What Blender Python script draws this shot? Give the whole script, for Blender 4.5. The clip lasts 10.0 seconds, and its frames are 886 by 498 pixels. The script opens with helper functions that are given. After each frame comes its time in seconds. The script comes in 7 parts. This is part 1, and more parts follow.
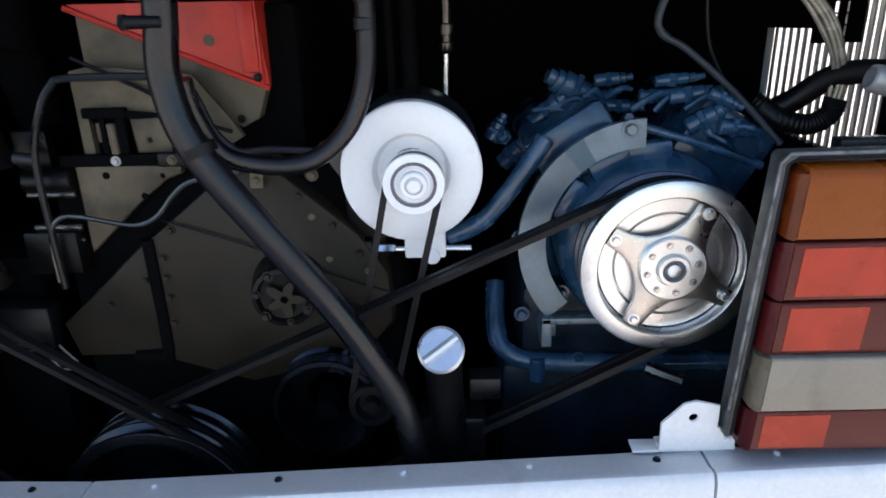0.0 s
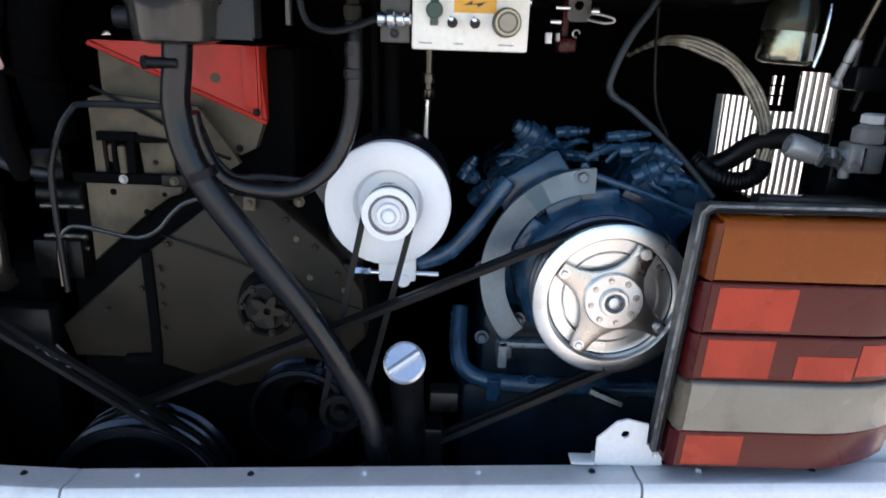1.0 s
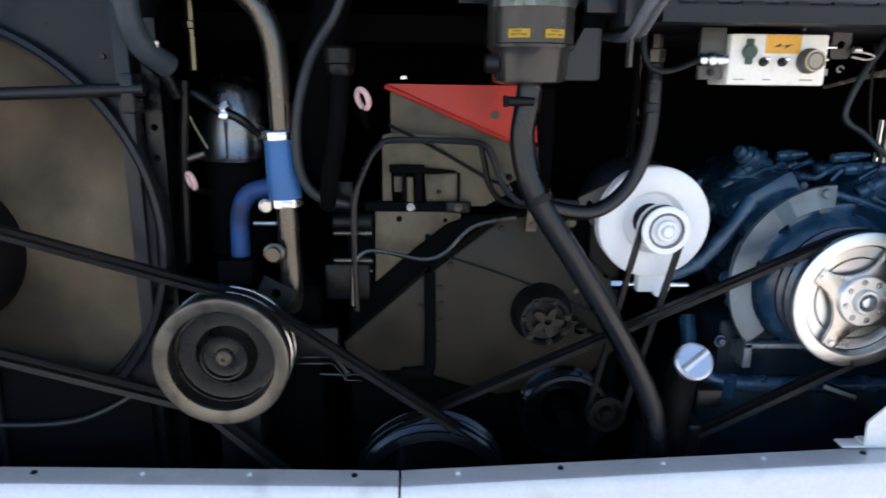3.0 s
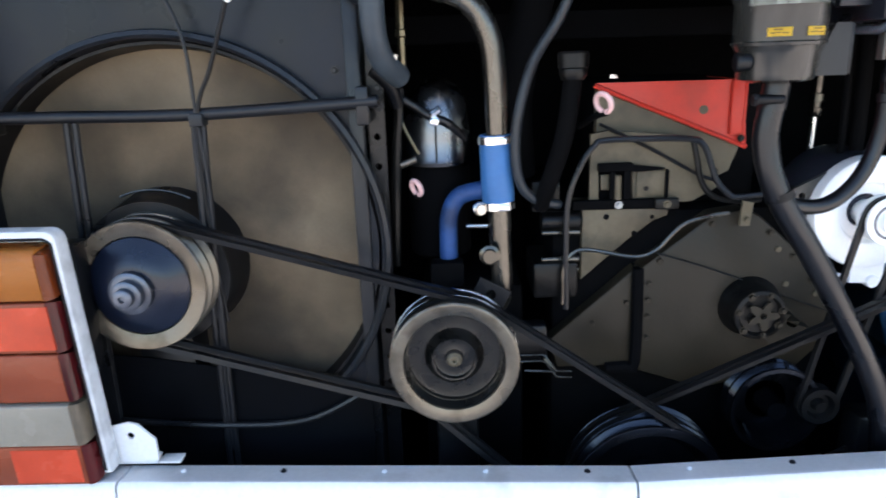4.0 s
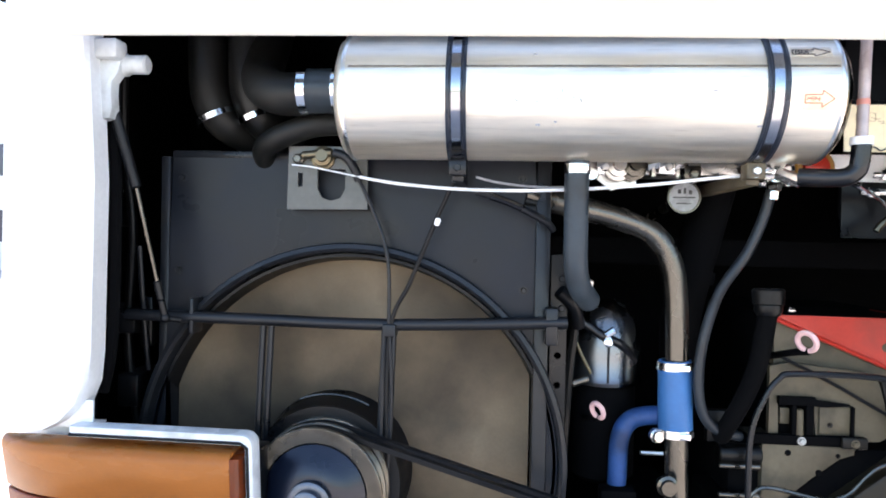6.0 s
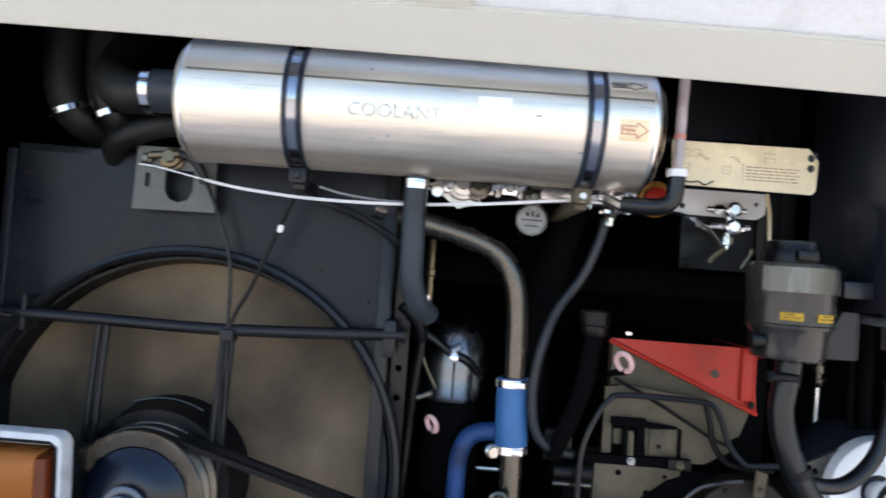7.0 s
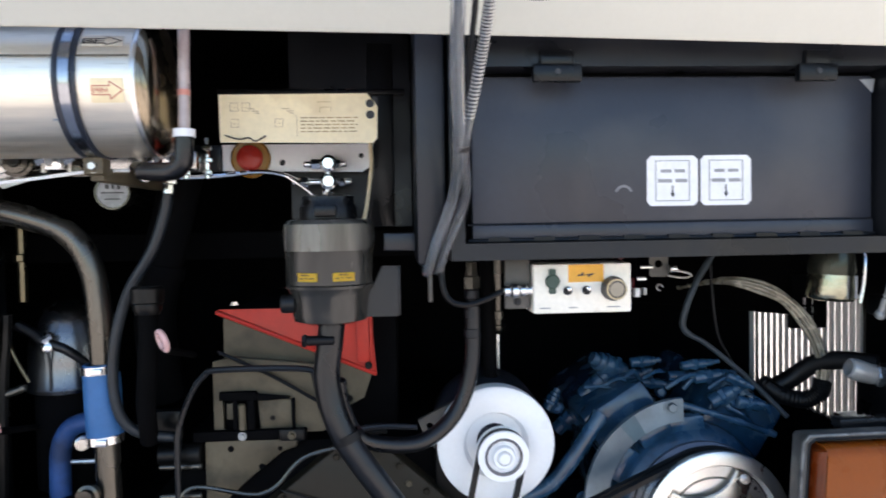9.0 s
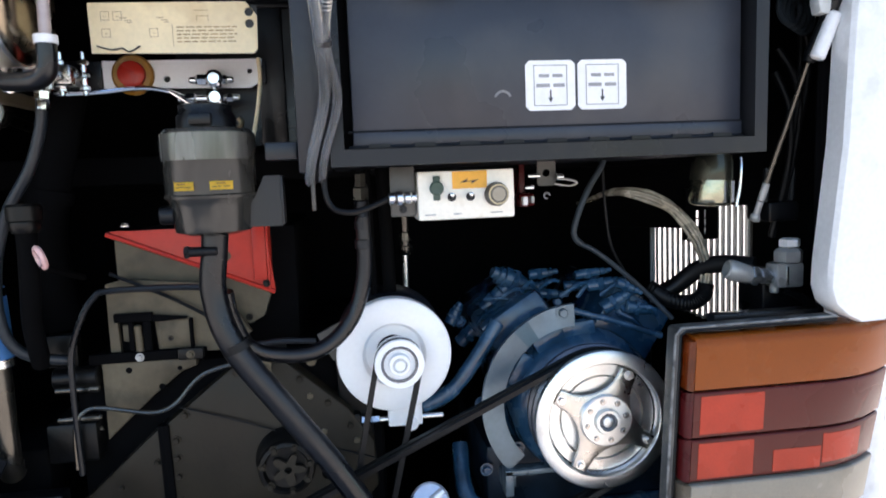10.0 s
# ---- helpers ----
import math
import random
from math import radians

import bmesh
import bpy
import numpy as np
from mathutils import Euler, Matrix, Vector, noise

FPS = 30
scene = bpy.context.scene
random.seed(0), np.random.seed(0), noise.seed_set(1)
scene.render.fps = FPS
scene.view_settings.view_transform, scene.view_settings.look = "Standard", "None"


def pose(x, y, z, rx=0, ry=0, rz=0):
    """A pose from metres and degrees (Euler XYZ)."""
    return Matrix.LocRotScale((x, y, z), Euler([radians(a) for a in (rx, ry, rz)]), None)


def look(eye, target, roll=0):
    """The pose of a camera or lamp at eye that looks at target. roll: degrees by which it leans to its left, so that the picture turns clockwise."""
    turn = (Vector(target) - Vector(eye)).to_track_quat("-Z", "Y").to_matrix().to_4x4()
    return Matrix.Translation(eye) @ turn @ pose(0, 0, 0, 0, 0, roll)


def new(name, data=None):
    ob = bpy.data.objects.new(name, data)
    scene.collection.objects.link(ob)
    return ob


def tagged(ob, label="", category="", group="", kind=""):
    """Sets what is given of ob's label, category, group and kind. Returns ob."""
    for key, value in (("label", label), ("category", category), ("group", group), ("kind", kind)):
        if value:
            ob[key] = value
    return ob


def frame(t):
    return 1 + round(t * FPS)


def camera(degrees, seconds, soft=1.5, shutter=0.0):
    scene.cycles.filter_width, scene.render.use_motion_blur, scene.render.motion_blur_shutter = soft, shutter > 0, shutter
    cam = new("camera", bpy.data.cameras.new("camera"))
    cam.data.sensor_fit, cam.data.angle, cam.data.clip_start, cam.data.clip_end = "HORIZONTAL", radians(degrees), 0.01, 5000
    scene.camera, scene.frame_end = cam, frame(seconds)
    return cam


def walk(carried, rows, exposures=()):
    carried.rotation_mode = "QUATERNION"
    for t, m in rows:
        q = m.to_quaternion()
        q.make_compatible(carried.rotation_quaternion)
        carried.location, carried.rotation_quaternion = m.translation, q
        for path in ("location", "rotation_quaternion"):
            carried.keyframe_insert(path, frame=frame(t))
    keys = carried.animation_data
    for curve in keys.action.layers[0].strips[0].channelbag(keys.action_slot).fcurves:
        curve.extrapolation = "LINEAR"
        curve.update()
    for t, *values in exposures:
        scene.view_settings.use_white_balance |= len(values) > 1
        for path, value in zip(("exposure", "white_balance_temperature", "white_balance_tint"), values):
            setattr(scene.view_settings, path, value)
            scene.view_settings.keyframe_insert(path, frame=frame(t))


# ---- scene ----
cam = camera(66.4, 10.0, soft=1.7, shutter=0.3)

PATH = [
    (0, (0.092, 0.036, 1.319), (0.071, 1.911, 0.624), -1.5),
    (0.5, (0.064, -0.060, 1.348), (0.086, 1.833, 0.701), -0.2),
    (1, (0.117, -0.076, 1.344), (0.139, 1.833, 0.748), 2.0),
    (1.5, (0.092, -0.107, 1.352), (0.105, 1.842, 0.903), 0.5),
    (2, (-0.023, -0.146, 1.351), (0.044, 1.799, 0.892), 1.4),
    (2.5, (-0.213, -0.189, 1.344), (-0.093, 1.751, 0.871), 2.1),
    (3, (-0.375, -0.192, 1.334), (-0.292, 1.745, 0.844), 0.7),
    (3.2, (-0.410, -0.191, 1.335), (-0.389, 1.752, 0.861), -1.1),
    (4.3, (-0.751, -0.198, 1.388), (-0.803, 1.720, 0.823), -1.7),
    (4.5, (-0.779, -0.199, 1.389), (-0.828, 1.722, 0.838), -1.0),
    (5, (-0.858, -0.200, 1.382), (-0.966, 1.732, 0.877), 1.3),
    (5.3, (-0.909, -0.190, 1.405), (-1.036, 1.781, 1.089), 1.1),
    (5.5, (-0.907, -0.196, 1.424), (-1.095, 1.787, 1.240), 1.3),
    (5.7, (-0.905, -0.201, 1.440), (-1.087, 1.789, 1.338), 1.0),
    (6.8, (-0.799, -0.222, 1.425), (-0.857, 1.776, 1.485), 3.9),
    (7, (-0.731, -0.216, 1.424), (-0.745, 1.783, 1.484), 4.2),
    (7.5, (-0.558, -0.195, 1.440), (-0.500, 1.804, 1.472), 2.8),
    (8, (-0.395, -0.169, 1.448), (-0.304, 1.829, 1.443), 1.0),
    (8.5, (-0.241, -0.157, 1.457), (-0.200, 1.843, 1.438), 1.1),
    (9, (-0.112, -0.159, 1.458), (0.014, 1.836, 1.392), -1.0),
    (9.2, (-0.085, -0.160, 1.462), (0.107, 1.829, 1.364), -1.6),
    (9.5, (-0.037, -0.169, 1.432), (0.218, 1.811, 1.313), -1.9),
    (10, (-0.021, -0.184, 1.393), (0.245, 1.787, 1.180), -2.3),
]
walk(cam, [(t, look(eye, target, roll)) for t, eye, target, roll in PATH],
     exposures=[(0, 1.36), (1, 1.40), (2, 1.38), (3, 1.46), (4.5, 2.46), (5.2, 2.68), (5.7, 2.48), (7, 1.54), (8.5, 1.50), (10, 1.56)])

# ---- world and sun ----
# the bus stands with its nose to the sun: the open engine bay is in its own shade under a clear sky
world = bpy.data.worlds.new("world")
scene.world = world
world.use_nodes = True
wn = world.node_tree.nodes
sky = wn.new("ShaderNodeTexSky")
sky.sky_type, sky.sun_disc = "NISHITA", False
sky.sun_elevation, sky.sun_rotation = radians(48), radians(20)
sky.air_density, sky.dust_density = 1.0, 1.5
world.node_tree.links.new(sky.outputs[0], wn["Background"].inputs[0])
wn["Background"].inputs[1].default_value = 0.15
sun = new("sun", bpy.data.lights.new("sun", "SUN"))
sun.data.energy, sun.data.angle, sun.data.color = 5.0, radians(0.6), (1.0, 0.94, 0.85)
sun.matrix_world = look((4, 11, 13), (0, 0, 0))


# ---- materials ----
def mat(name, col, rough=0.5, metal=0.0, var=0.25, scale=9.0, fine=140.0, bump=0.12, dirt=None, amount=0.0, dirt_scale=14.0, coat=0.0, rvar=0.15, stretch=(1, 1, 1), fine_var=0.12, spec=0.5, turned=0.0, clear=0.0):
    m = bpy.data.materials.new(name)
    m.use_nodes = True
    n, l = m.node_tree.nodes, m.node_tree.links
    p = n["Principled BSDF"]
    tc = n.new("ShaderNodeTexCoord")
    mp = n.new("ShaderNodeMapping")
    mp.inputs["Scale"].default_value = stretch
    l.new(tc.outputs["Object"], mp.inputs[0])

    def noise_node(s, detail):
        t = n.new("ShaderNodeTexNoise")
        t.inputs["Scale"].default_value, t.inputs["Detail"].default_value = s, detail
        l.new(mp.outputs[0], t.inputs["Vector"])
        return t.outputs["Fac"]

    def remap(src, a, b, lo, hi):
        r = n.new("ShaderNodeMapRange")
        for k, v in zip(("From Min", "From Max", "To Min", "To Max"), (a, b, lo, hi)):
            r.inputs[k].default_value = v
        l.new(src, r.inputs["Value"])
        return r.outputs[0]

    def mix(fac, a, b):
        x = n.new("ShaderNodeMix")
        x.data_type = "RGBA"
        for sock, v in ((x.inputs[0], fac), (x.inputs[6], a), (x.inputs[7], b)):
            if isinstance(v, tuple):
                sock.default_value = (*v, 1)
            elif isinstance(v, float):
                sock.default_value = v
            else:
                l.new(v, sock)
        return x.outputs[2]

    big, small = noise_node(scale, 5), noise_node(fine, 3)
    dark = tuple(c * (1 - var) for c in col)
    light = tuple(min(1, c * (1 + var)) for c in col)
    c = mix(remap(big, 0.3, 0.7, 0, 1), dark, light)
    c = mix(remap(small, 0.3, 0.7, 0, fine_var), c, tuple(x * 0.35 for x in col))
    if dirt:
        d = noise_node(dirt_scale, 8)
        c = mix(remap(d, 0.62 - 0.35 * amount, 0.75 - 0.2 * amount, 0, min(1, 0.35 + amount)), c, dirt)
    l.new(c, p.inputs["Base Color"])
    l.new(remap(big, 0.3, 0.7, max(0.02, rough - rvar), min(1, rough + rvar)), p.inputs["Roughness"])
    p.inputs["Metallic"].default_value = metal
    p.inputs["Coat Weight"].default_value = coat
    p.inputs["Specular IOR Level"].default_value = spec
    p.inputs["Coat Roughness"].default_value = 0.15
    p.inputs["Transmission Weight"].default_value = clear
    if turned:
        tg = n.new("ShaderNodeTangent")
        tg.direction_type, tg.axis = "RADIAL", "Y"
        p.inputs["Anisotropic"].default_value = turned
        l.new(tg.outputs[0], p.inputs["Tangent"])
    if bump:
        b = n.new("ShaderNodeBump")
        b.inputs["Strength"].default_value, b.inputs["Distance"].default_value = bump, 0.002
        l.new(small, b.inputs["Height"])
        l.new(b.outputs[0], p.inputs["Normal"])
    return m


white_paint = mat("white_paint", (0.78, 0.79, 0.8), 0.32, var=0.04, bump=0.03, dirt=(0.45, 0.44, 0.42), amount=0.1, coat=0.3, rvar=0.04)
cream_paint = mat("cream_paint", (0.6512, 0.638, 0.5632), 0.36, var=0.012, bump=0.01, coat=0.2, fine_var=0.03, rvar=0.02)
box_cream = mat("box_cream", (0.93, 0.88, 0.77), 0.4, var=0.04, bump=0.05, dirt=(0.6, 0.48, 0.33), amount=0.1, dirt_scale=30)
black_paint = mat("black_paint", (0.004125, 0.0045, 0.005625), 0.36, var=0.4, bump=0.1, dirt=(0.009, 0.008625, 0.00825), amount=0.2, spec=0.3)
frame_paint = mat("frame_paint", (0.0092, 0.0101, 0.0126), 0.36, var=0.3, bump=0.08, dirt=(0.019, 0.0176, 0.015), amount=0.2, spec=0.33)
door_paint = mat("door_paint", (0.0324, 0.0369, 0.0495), 0.36, var=0.3, scale=4, bump=0.05, dirt=(0.063, 0.063, 0.0675), amount=0.3, dirt_scale=5, spec=0.4)
shroud_paint = mat("shroud_paint", (0.0082, 0.0105, 0.0160), 0.36, var=0.35, scale=5, bump=0.06, dirt=(0.019, 0.0178, 0.0155), amount=0.24, dirt_scale=6, spec=0.23)
# Near-black: the darkness deep in the bay is put into this colour.
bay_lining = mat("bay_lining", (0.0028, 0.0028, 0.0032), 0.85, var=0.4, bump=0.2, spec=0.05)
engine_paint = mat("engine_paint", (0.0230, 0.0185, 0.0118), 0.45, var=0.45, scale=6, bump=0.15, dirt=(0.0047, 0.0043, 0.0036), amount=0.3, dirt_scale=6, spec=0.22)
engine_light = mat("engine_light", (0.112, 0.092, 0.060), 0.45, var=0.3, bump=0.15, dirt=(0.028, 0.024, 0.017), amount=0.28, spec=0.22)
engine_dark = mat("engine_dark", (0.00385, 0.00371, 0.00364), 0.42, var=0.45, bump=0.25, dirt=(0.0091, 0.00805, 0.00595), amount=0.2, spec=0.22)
red_paint = mat("red_paint", (0.495, 0.0315, 0.018), 0.42, var=0.15, bump=0.08, dirt=(0.252, 0.027, 0.0162), amount=0.18, spec=0.35)
blue_paint = mat("blue_paint", (0.019, 0.063, 0.122), 0.24, var=0.5, scale=22, bump=0.12, dirt=(0.06, 0.085, 0.10), amount=0.27, dirt_scale=22, spec=0.5, coat=0.2)
# Darker copy of blue_paint: shade low in the bay is put into it.
blue_shaded = mat("blue_shaded", (0.0065, 0.017, 0.031), 0.4, var=0.5, scale=14, bump=0.12, dirt=(0.006, 0.007, 0.008), amount=0.45, dirt_scale=12, spec=0.25)
teal_ring = mat("teal_ring", (0.175, 0.222, 0.252), 0.42, 0.25, var=0.35, scale=12, bump=0.08, dirt=(0.0595, 0.08925, 0.119), amount=0.35, dirt_scale=10)
steel = mat("steel", (0.62, 0.6, 0.57), 0.34, 1.0, var=0.15, bump=0.05, dirt=(0.3, 0.26, 0.2), amount=0.15)
machined = mat("machined", (0.94, 0.92, 0.89), 0.34, 1.0, var=0.08, bump=0.04, dirt=(0.5, 0.46, 0.4), amount=0.1, fine=260, turned=0.6)
groove_metal = mat("groove_metal", (0.12, 0.13, 0.155), 0.33, 0.9, var=0.25, bump=0.04, dirt=(0.03, 0.035, 0.045), amount=0.3)
spider_steel = mat("spider_steel", (0.62, 0.59, 0.55), 0.27, 1.0, var=0.15, bump=0.05, dirt=(0.3, 0.26, 0.2), amount=0.15)
alu_white = mat("alu_white", (0.985, 0.985, 0.98), 0.42, 0.0, var=0.02, bump=0.04, dirt=(0.7, 0.68, 0.65), amount=0.02, fine_var=0.05)
stainless = mat("stainless", (0.88, 0.805, 0.68), 0.4, 0.9, var=0.07, bump=0.02, stretch=(1, 14, 14), fine=60, fine_var=0.06, dirt=(0.55, 0.45, 0.31), amount=0.08, rvar=0.07)
worn_metal = mat("worn_metal", (0.160, 0.142, 0.114), 0.32, 0.85, var=0.3, bump=0.05, dirt=(0.055, 0.047, 0.036), amount=0.34, dirt_scale=24, turned=0.6)
chrome = mat("chrome", (0.85, 0.85, 0.85), 0.16, 1.0, var=0.05, bump=0.02)
brass = mat("brass", (0.17, 0.14, 0.09), 0.35, 1.0, var=0.2, bump=0.05)
strap_steel = mat("strap_steel", (0.022, 0.027, 0.04), 0.28, 0.2, var=0.3, bump=0.05)
strap_gloss = mat("strap_gloss", (0.42, 0.43, 0.46), 0.16, 1.0, var=0.15, bump=0.02)
seam_brown = mat("seam_brown", (0.12, 0.095, 0.07), 0.4, 0.6, var=0.3, scale=40)
rubber = mat("rubber", (0.003375, 0.003375, 0.004125), 0.45, var=0.35, bump=0.12, dirt=(0.009, 0.00825, 0.0075), amount=0.15, spec=0.25)
hose_rubber = mat("hose_rubber", (0.0045, 0.004875, 0.00675), 0.32, var=0.3, bump=0.06, dirt=(0.00975, 0.009375, 0.009), amount=0.15, spec=0.45)
hose_matte = mat("hose_matte", (0.0080, 0.0079, 0.0070), 0.50, var=0.35, bump=0.1, dirt=(0.016, 0.015, 0.0125), amount=0.3, spec=0.3)
hose_grey = mat("hose_grey", (0.036, 0.0464, 0.056), 0.45, var=0.25, bump=0.1, dirt=(0.02, 0.0216, 0.024), amount=0.3, spec=0.3)
hose_dull = mat("hose_dull", (0.021, 0.0255, 0.031), 0.4, var=0.25, bump=0.1, dirt=(0.012, 0.0125, 0.0135), amount=0.3, spec=0.35)
pipe_steel = mat("pipe_steel", (0.12, 0.1104, 0.0944), 0.24, 0.9, var=0.3, bump=0.06)
belt_rubber = mat("belt_rubber", (0.0064, 0.0064, 0.0072), 0.5, var=0.25, bump=0.1, spec=0.28)
braided = mat("braided", (0.30, 0.275, 0.215), 0.24, 0.3, var=0.3, scale=40, bump=0.08, fine=420, coat=0.3)
silicone = mat("silicone", (0.045, 0.150, 0.36), 0.42, var=0.2, bump=0.08, dirt=(0.02, 0.05, 0.13), amount=0.2, spec=0.35)
# Darker navy copy of silicone: the elbow's shade is put into its colour.
silicone_shaded = mat("silicone_shaded", (0.026, 0.075, 0.23), 0.5, var=0.3, bump=0.08, dirt=(0.012, 0.02, 0.045), amount=0.4, spec=0.3)
core_dust = mat("core_dust", (0.138, 0.105, 0.069), 0.85, var=0.45, scale=5, bump=0.2, fine=160, dirt=(0.031, 0.026, 0.0215), amount=0.5, dirt_scale=3.2, spec=0.1)
label_cream = mat("label_cream", (0.93, 0.78, 0.50), 0.45, var=0.08, bump=0.03, dirt=(0.65, 0.47, 0.24), amount=0.12)
label_white = mat("label_white", (0.85, 0.85, 0.86), 0.45, var=0.03, bump=0.02)
label_yellow = mat("label_yellow", (0.85, 0.56, 0.04), 0.45, var=0.08, bump=0.03)
label_orange = mat("label_orange", (0.85, 0.42, 0.05), 0.45, var=0.05, bump=0.02)
ink = mat("ink", (0.03, 0.03, 0.032), 0.5, var=0.2, bump=0)
ink_grey = mat("ink_grey", (0.3, 0.3, 0.31), 0.5, var=0.25, bump=0)
ink_red = mat("ink_red", (0.62, 0.24, 0.18), 0.5, var=0.15, bump=0)
pink_plastic = mat("pink_plastic", (0.70, 0.43, 0.41), 0.25, var=0.15, bump=0.05)
green_plastic = mat("green_plastic", (0.05, 0.08, 0.06), 0.5, var=0.15, bump=0.05)
clear_tube = mat("clear_tube", (0.74, 0.77, 0.82), 0.14, var=0.1, bump=0.05, clear=0.85)
amber_lens = mat("amber_lens", (0.22, 0.050, 0.004), 0.24, var=0.16, scale=5, bump=0.1, fine=260, spec=0.22)
red_lens = mat("red_lens", (0.085, 0.014, 0.011), 0.24, var=0.16, scale=5, bump=0.1, fine=260, spec=0.22)
red_bright = mat("red_bright", (0.38, 0.040, 0.020), 0.24, var=0.2, scale=14, bump=0.12, fine=260, spec=0.22)
faded_red = mat("faded_red", (0.22, 0.050, 0.022), 0.2, var=0.22, scale=8, bump=0.1, fine=260, spec=0.25, stretch=(0.5, 1, 1.5))
faded_amber = mat("faded_amber", (0.30, 0.098, 0.018), 0.2, var=0.22, scale=8, bump=0.1, fine=260, spec=0.25, stretch=(0.5, 1, 1.5))
surround_dark = mat("surround_dark", (0.05, 0.052, 0.053), 0.42, var=0.4, scale=20, bump=0.2, dirt=(0.15, 0.14, 0.125), amount=0.3, dirt_scale=35)
lamp_frame_white = mat("lamp_frame_white", (0.62, 0.64, 0.66), 0.36, var=0.15, scale=16, bump=0.05, dirt=(0.30, 0.31, 0.33), amount=0.32, dirt_scale=22, coat=0.2)
edge_scuff = mat("edge_scuff", (0.23, 0.235, 0.235), 0.45, 0.3, var=0.4, scale=40, bump=0.2, dirt=(0.03, 0.03, 0.03), amount=0.45, dirt_scale=45)
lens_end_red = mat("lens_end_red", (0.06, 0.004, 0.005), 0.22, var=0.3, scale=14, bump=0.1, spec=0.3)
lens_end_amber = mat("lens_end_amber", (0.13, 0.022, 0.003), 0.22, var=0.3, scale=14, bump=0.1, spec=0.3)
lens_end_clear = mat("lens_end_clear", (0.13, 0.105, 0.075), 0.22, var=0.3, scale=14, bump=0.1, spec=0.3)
faded_bright = mat("faded_bright", (0.50, 0.058, 0.024), 0.22, var=0.2, scale=14, bump=0.12, fine=260, spec=0.25)
clear_lens = mat("clear_lens", (0.25, 0.225, 0.18), 0.22, var=0.12, scale=6, bump=0.1, fine=260, dirt=(0.14, 0.12, 0.09), amount=0.15, spec=0.3)
concrete = mat("concrete", (0.435, 0.388, 0.36), 0.9, var=0.15, scale=0.6, fine=30, bump=0.3)
wall_paint = mat("wall_paint", (0.7, 0.68, 0.66), 0.7, var=0.05, scale=1)
union_grey = mat("union_grey", (0.42, 0.43, 0.43), 0.40, 0.35, var=0.25, bump=0.08, dirt=(0.1, 0.095, 0.085), amount=0.25)
plate_grey = mat("plate_grey", (0.075, 0.07, 0.062), 0.45, 0.2, var=0.3)
union_bright = mat("union_bright", (0.62, 0.63, 0.64), 0.26, 0.9, var=0.15, bump=0.05, dirt=(0.2, 0.19, 0.17), amount=0.15)
glass_dark = mat("glass_dark", (0.05, 0.045, 0.07), 0.1, var=0.2, scale=1, bump=0)


# ---- geometry helpers ----
def V(*a):
    return Vector(a)


def box(bm, x0, x1, y0, y1, z0, z1, bev=0.0, turn=None):
    c = V((x0 + x1) / 2, (y0 + y1) / 2, (z0 + z1) / 2)
    m = Matrix.Translation(c) @ (turn or Matrix()) @ Matrix.Diagonal((x1 - x0, y1 - y0, z1 - z0, 1))
    vs = bmesh.ops.create_cube(bm, size=1, matrix=m)["verts"]
    if bev:
        es = list({e for v in vs for e in v.link_edges})
        bmesh.ops.bevel(bm, geom=es, offset=bev, segments=2, profile=0.5, affect="EDGES")
    return bm


def frame_of(axis):
    a = Vector(axis).normalized()
    u = a.cross(V(0, 0, 1) if abs(a.z) < 0.9 else V(1, 0, 0)).normalized()
    return a, u, a.cross(u)


def lathe(bm, origin, axis, profile, seg=32, start=0.0):
    """Turned form: profile is rows of (distance along axis, radius)."""
    a, u, w = frame_of(axis)
    o = Vector(origin)
    rings = []
    for s, r in profile:
        if r <= 1e-6:
            rings.append([bm.verts.new(o + a * s)])
        else:
            rings.append([bm.verts.new(o + a * s + (u * math.cos(k) + w * math.sin(k)) * r) for k in (start + 2 * math.pi * i / seg for i in range(seg))])
    for p, q in zip(rings, rings[1:]):
        for i in range(seg):
            j = (i + 1) % seg
            if len(p) == 1 and len(q) > 1:
                bm.faces.new((p[0], q[i], q[j]))
            elif len(q) == 1 and len(p) > 1:
                bm.faces.new((p[i], q[0], p[j]))
            elif len(p) > 1:
                bm.faces.new((p[i], q[i], q[j], p[j]))
    return bm


def cyl(bm, a, b, r, seg=16, bev=0.002):
    a, b = Vector(a), Vector(b)
    d = (b - a).length
    bev = min(bev, r * 0.4, d * 0.4)
    return lathe(bm, a, b - a, [(0, 0), (0, r - bev), (bev, r), (d - bev, r), (d, r - bev), (d, 0)], seg)


def spline(pts, sub=8):
    pts = [Vector(p) for p in pts]
    out = []
    for i in range(len(pts) - 1):
        p0, p1, p2, p3 = pts[max(i - 1, 0)], pts[i], pts[i + 1], pts[min(i + 2, len(pts) - 1)]
        for k in range(sub):
            t = k / sub
            out.append(0.5 * (2 * p1 + (p2 - p0) * t + (2 * p0 - 5 * p1 + 4 * p2 - p3) * t * t + (3 * p1 - p0 - 3 * p2 + p3) * t ** 3))
    return out + [pts[-1]]


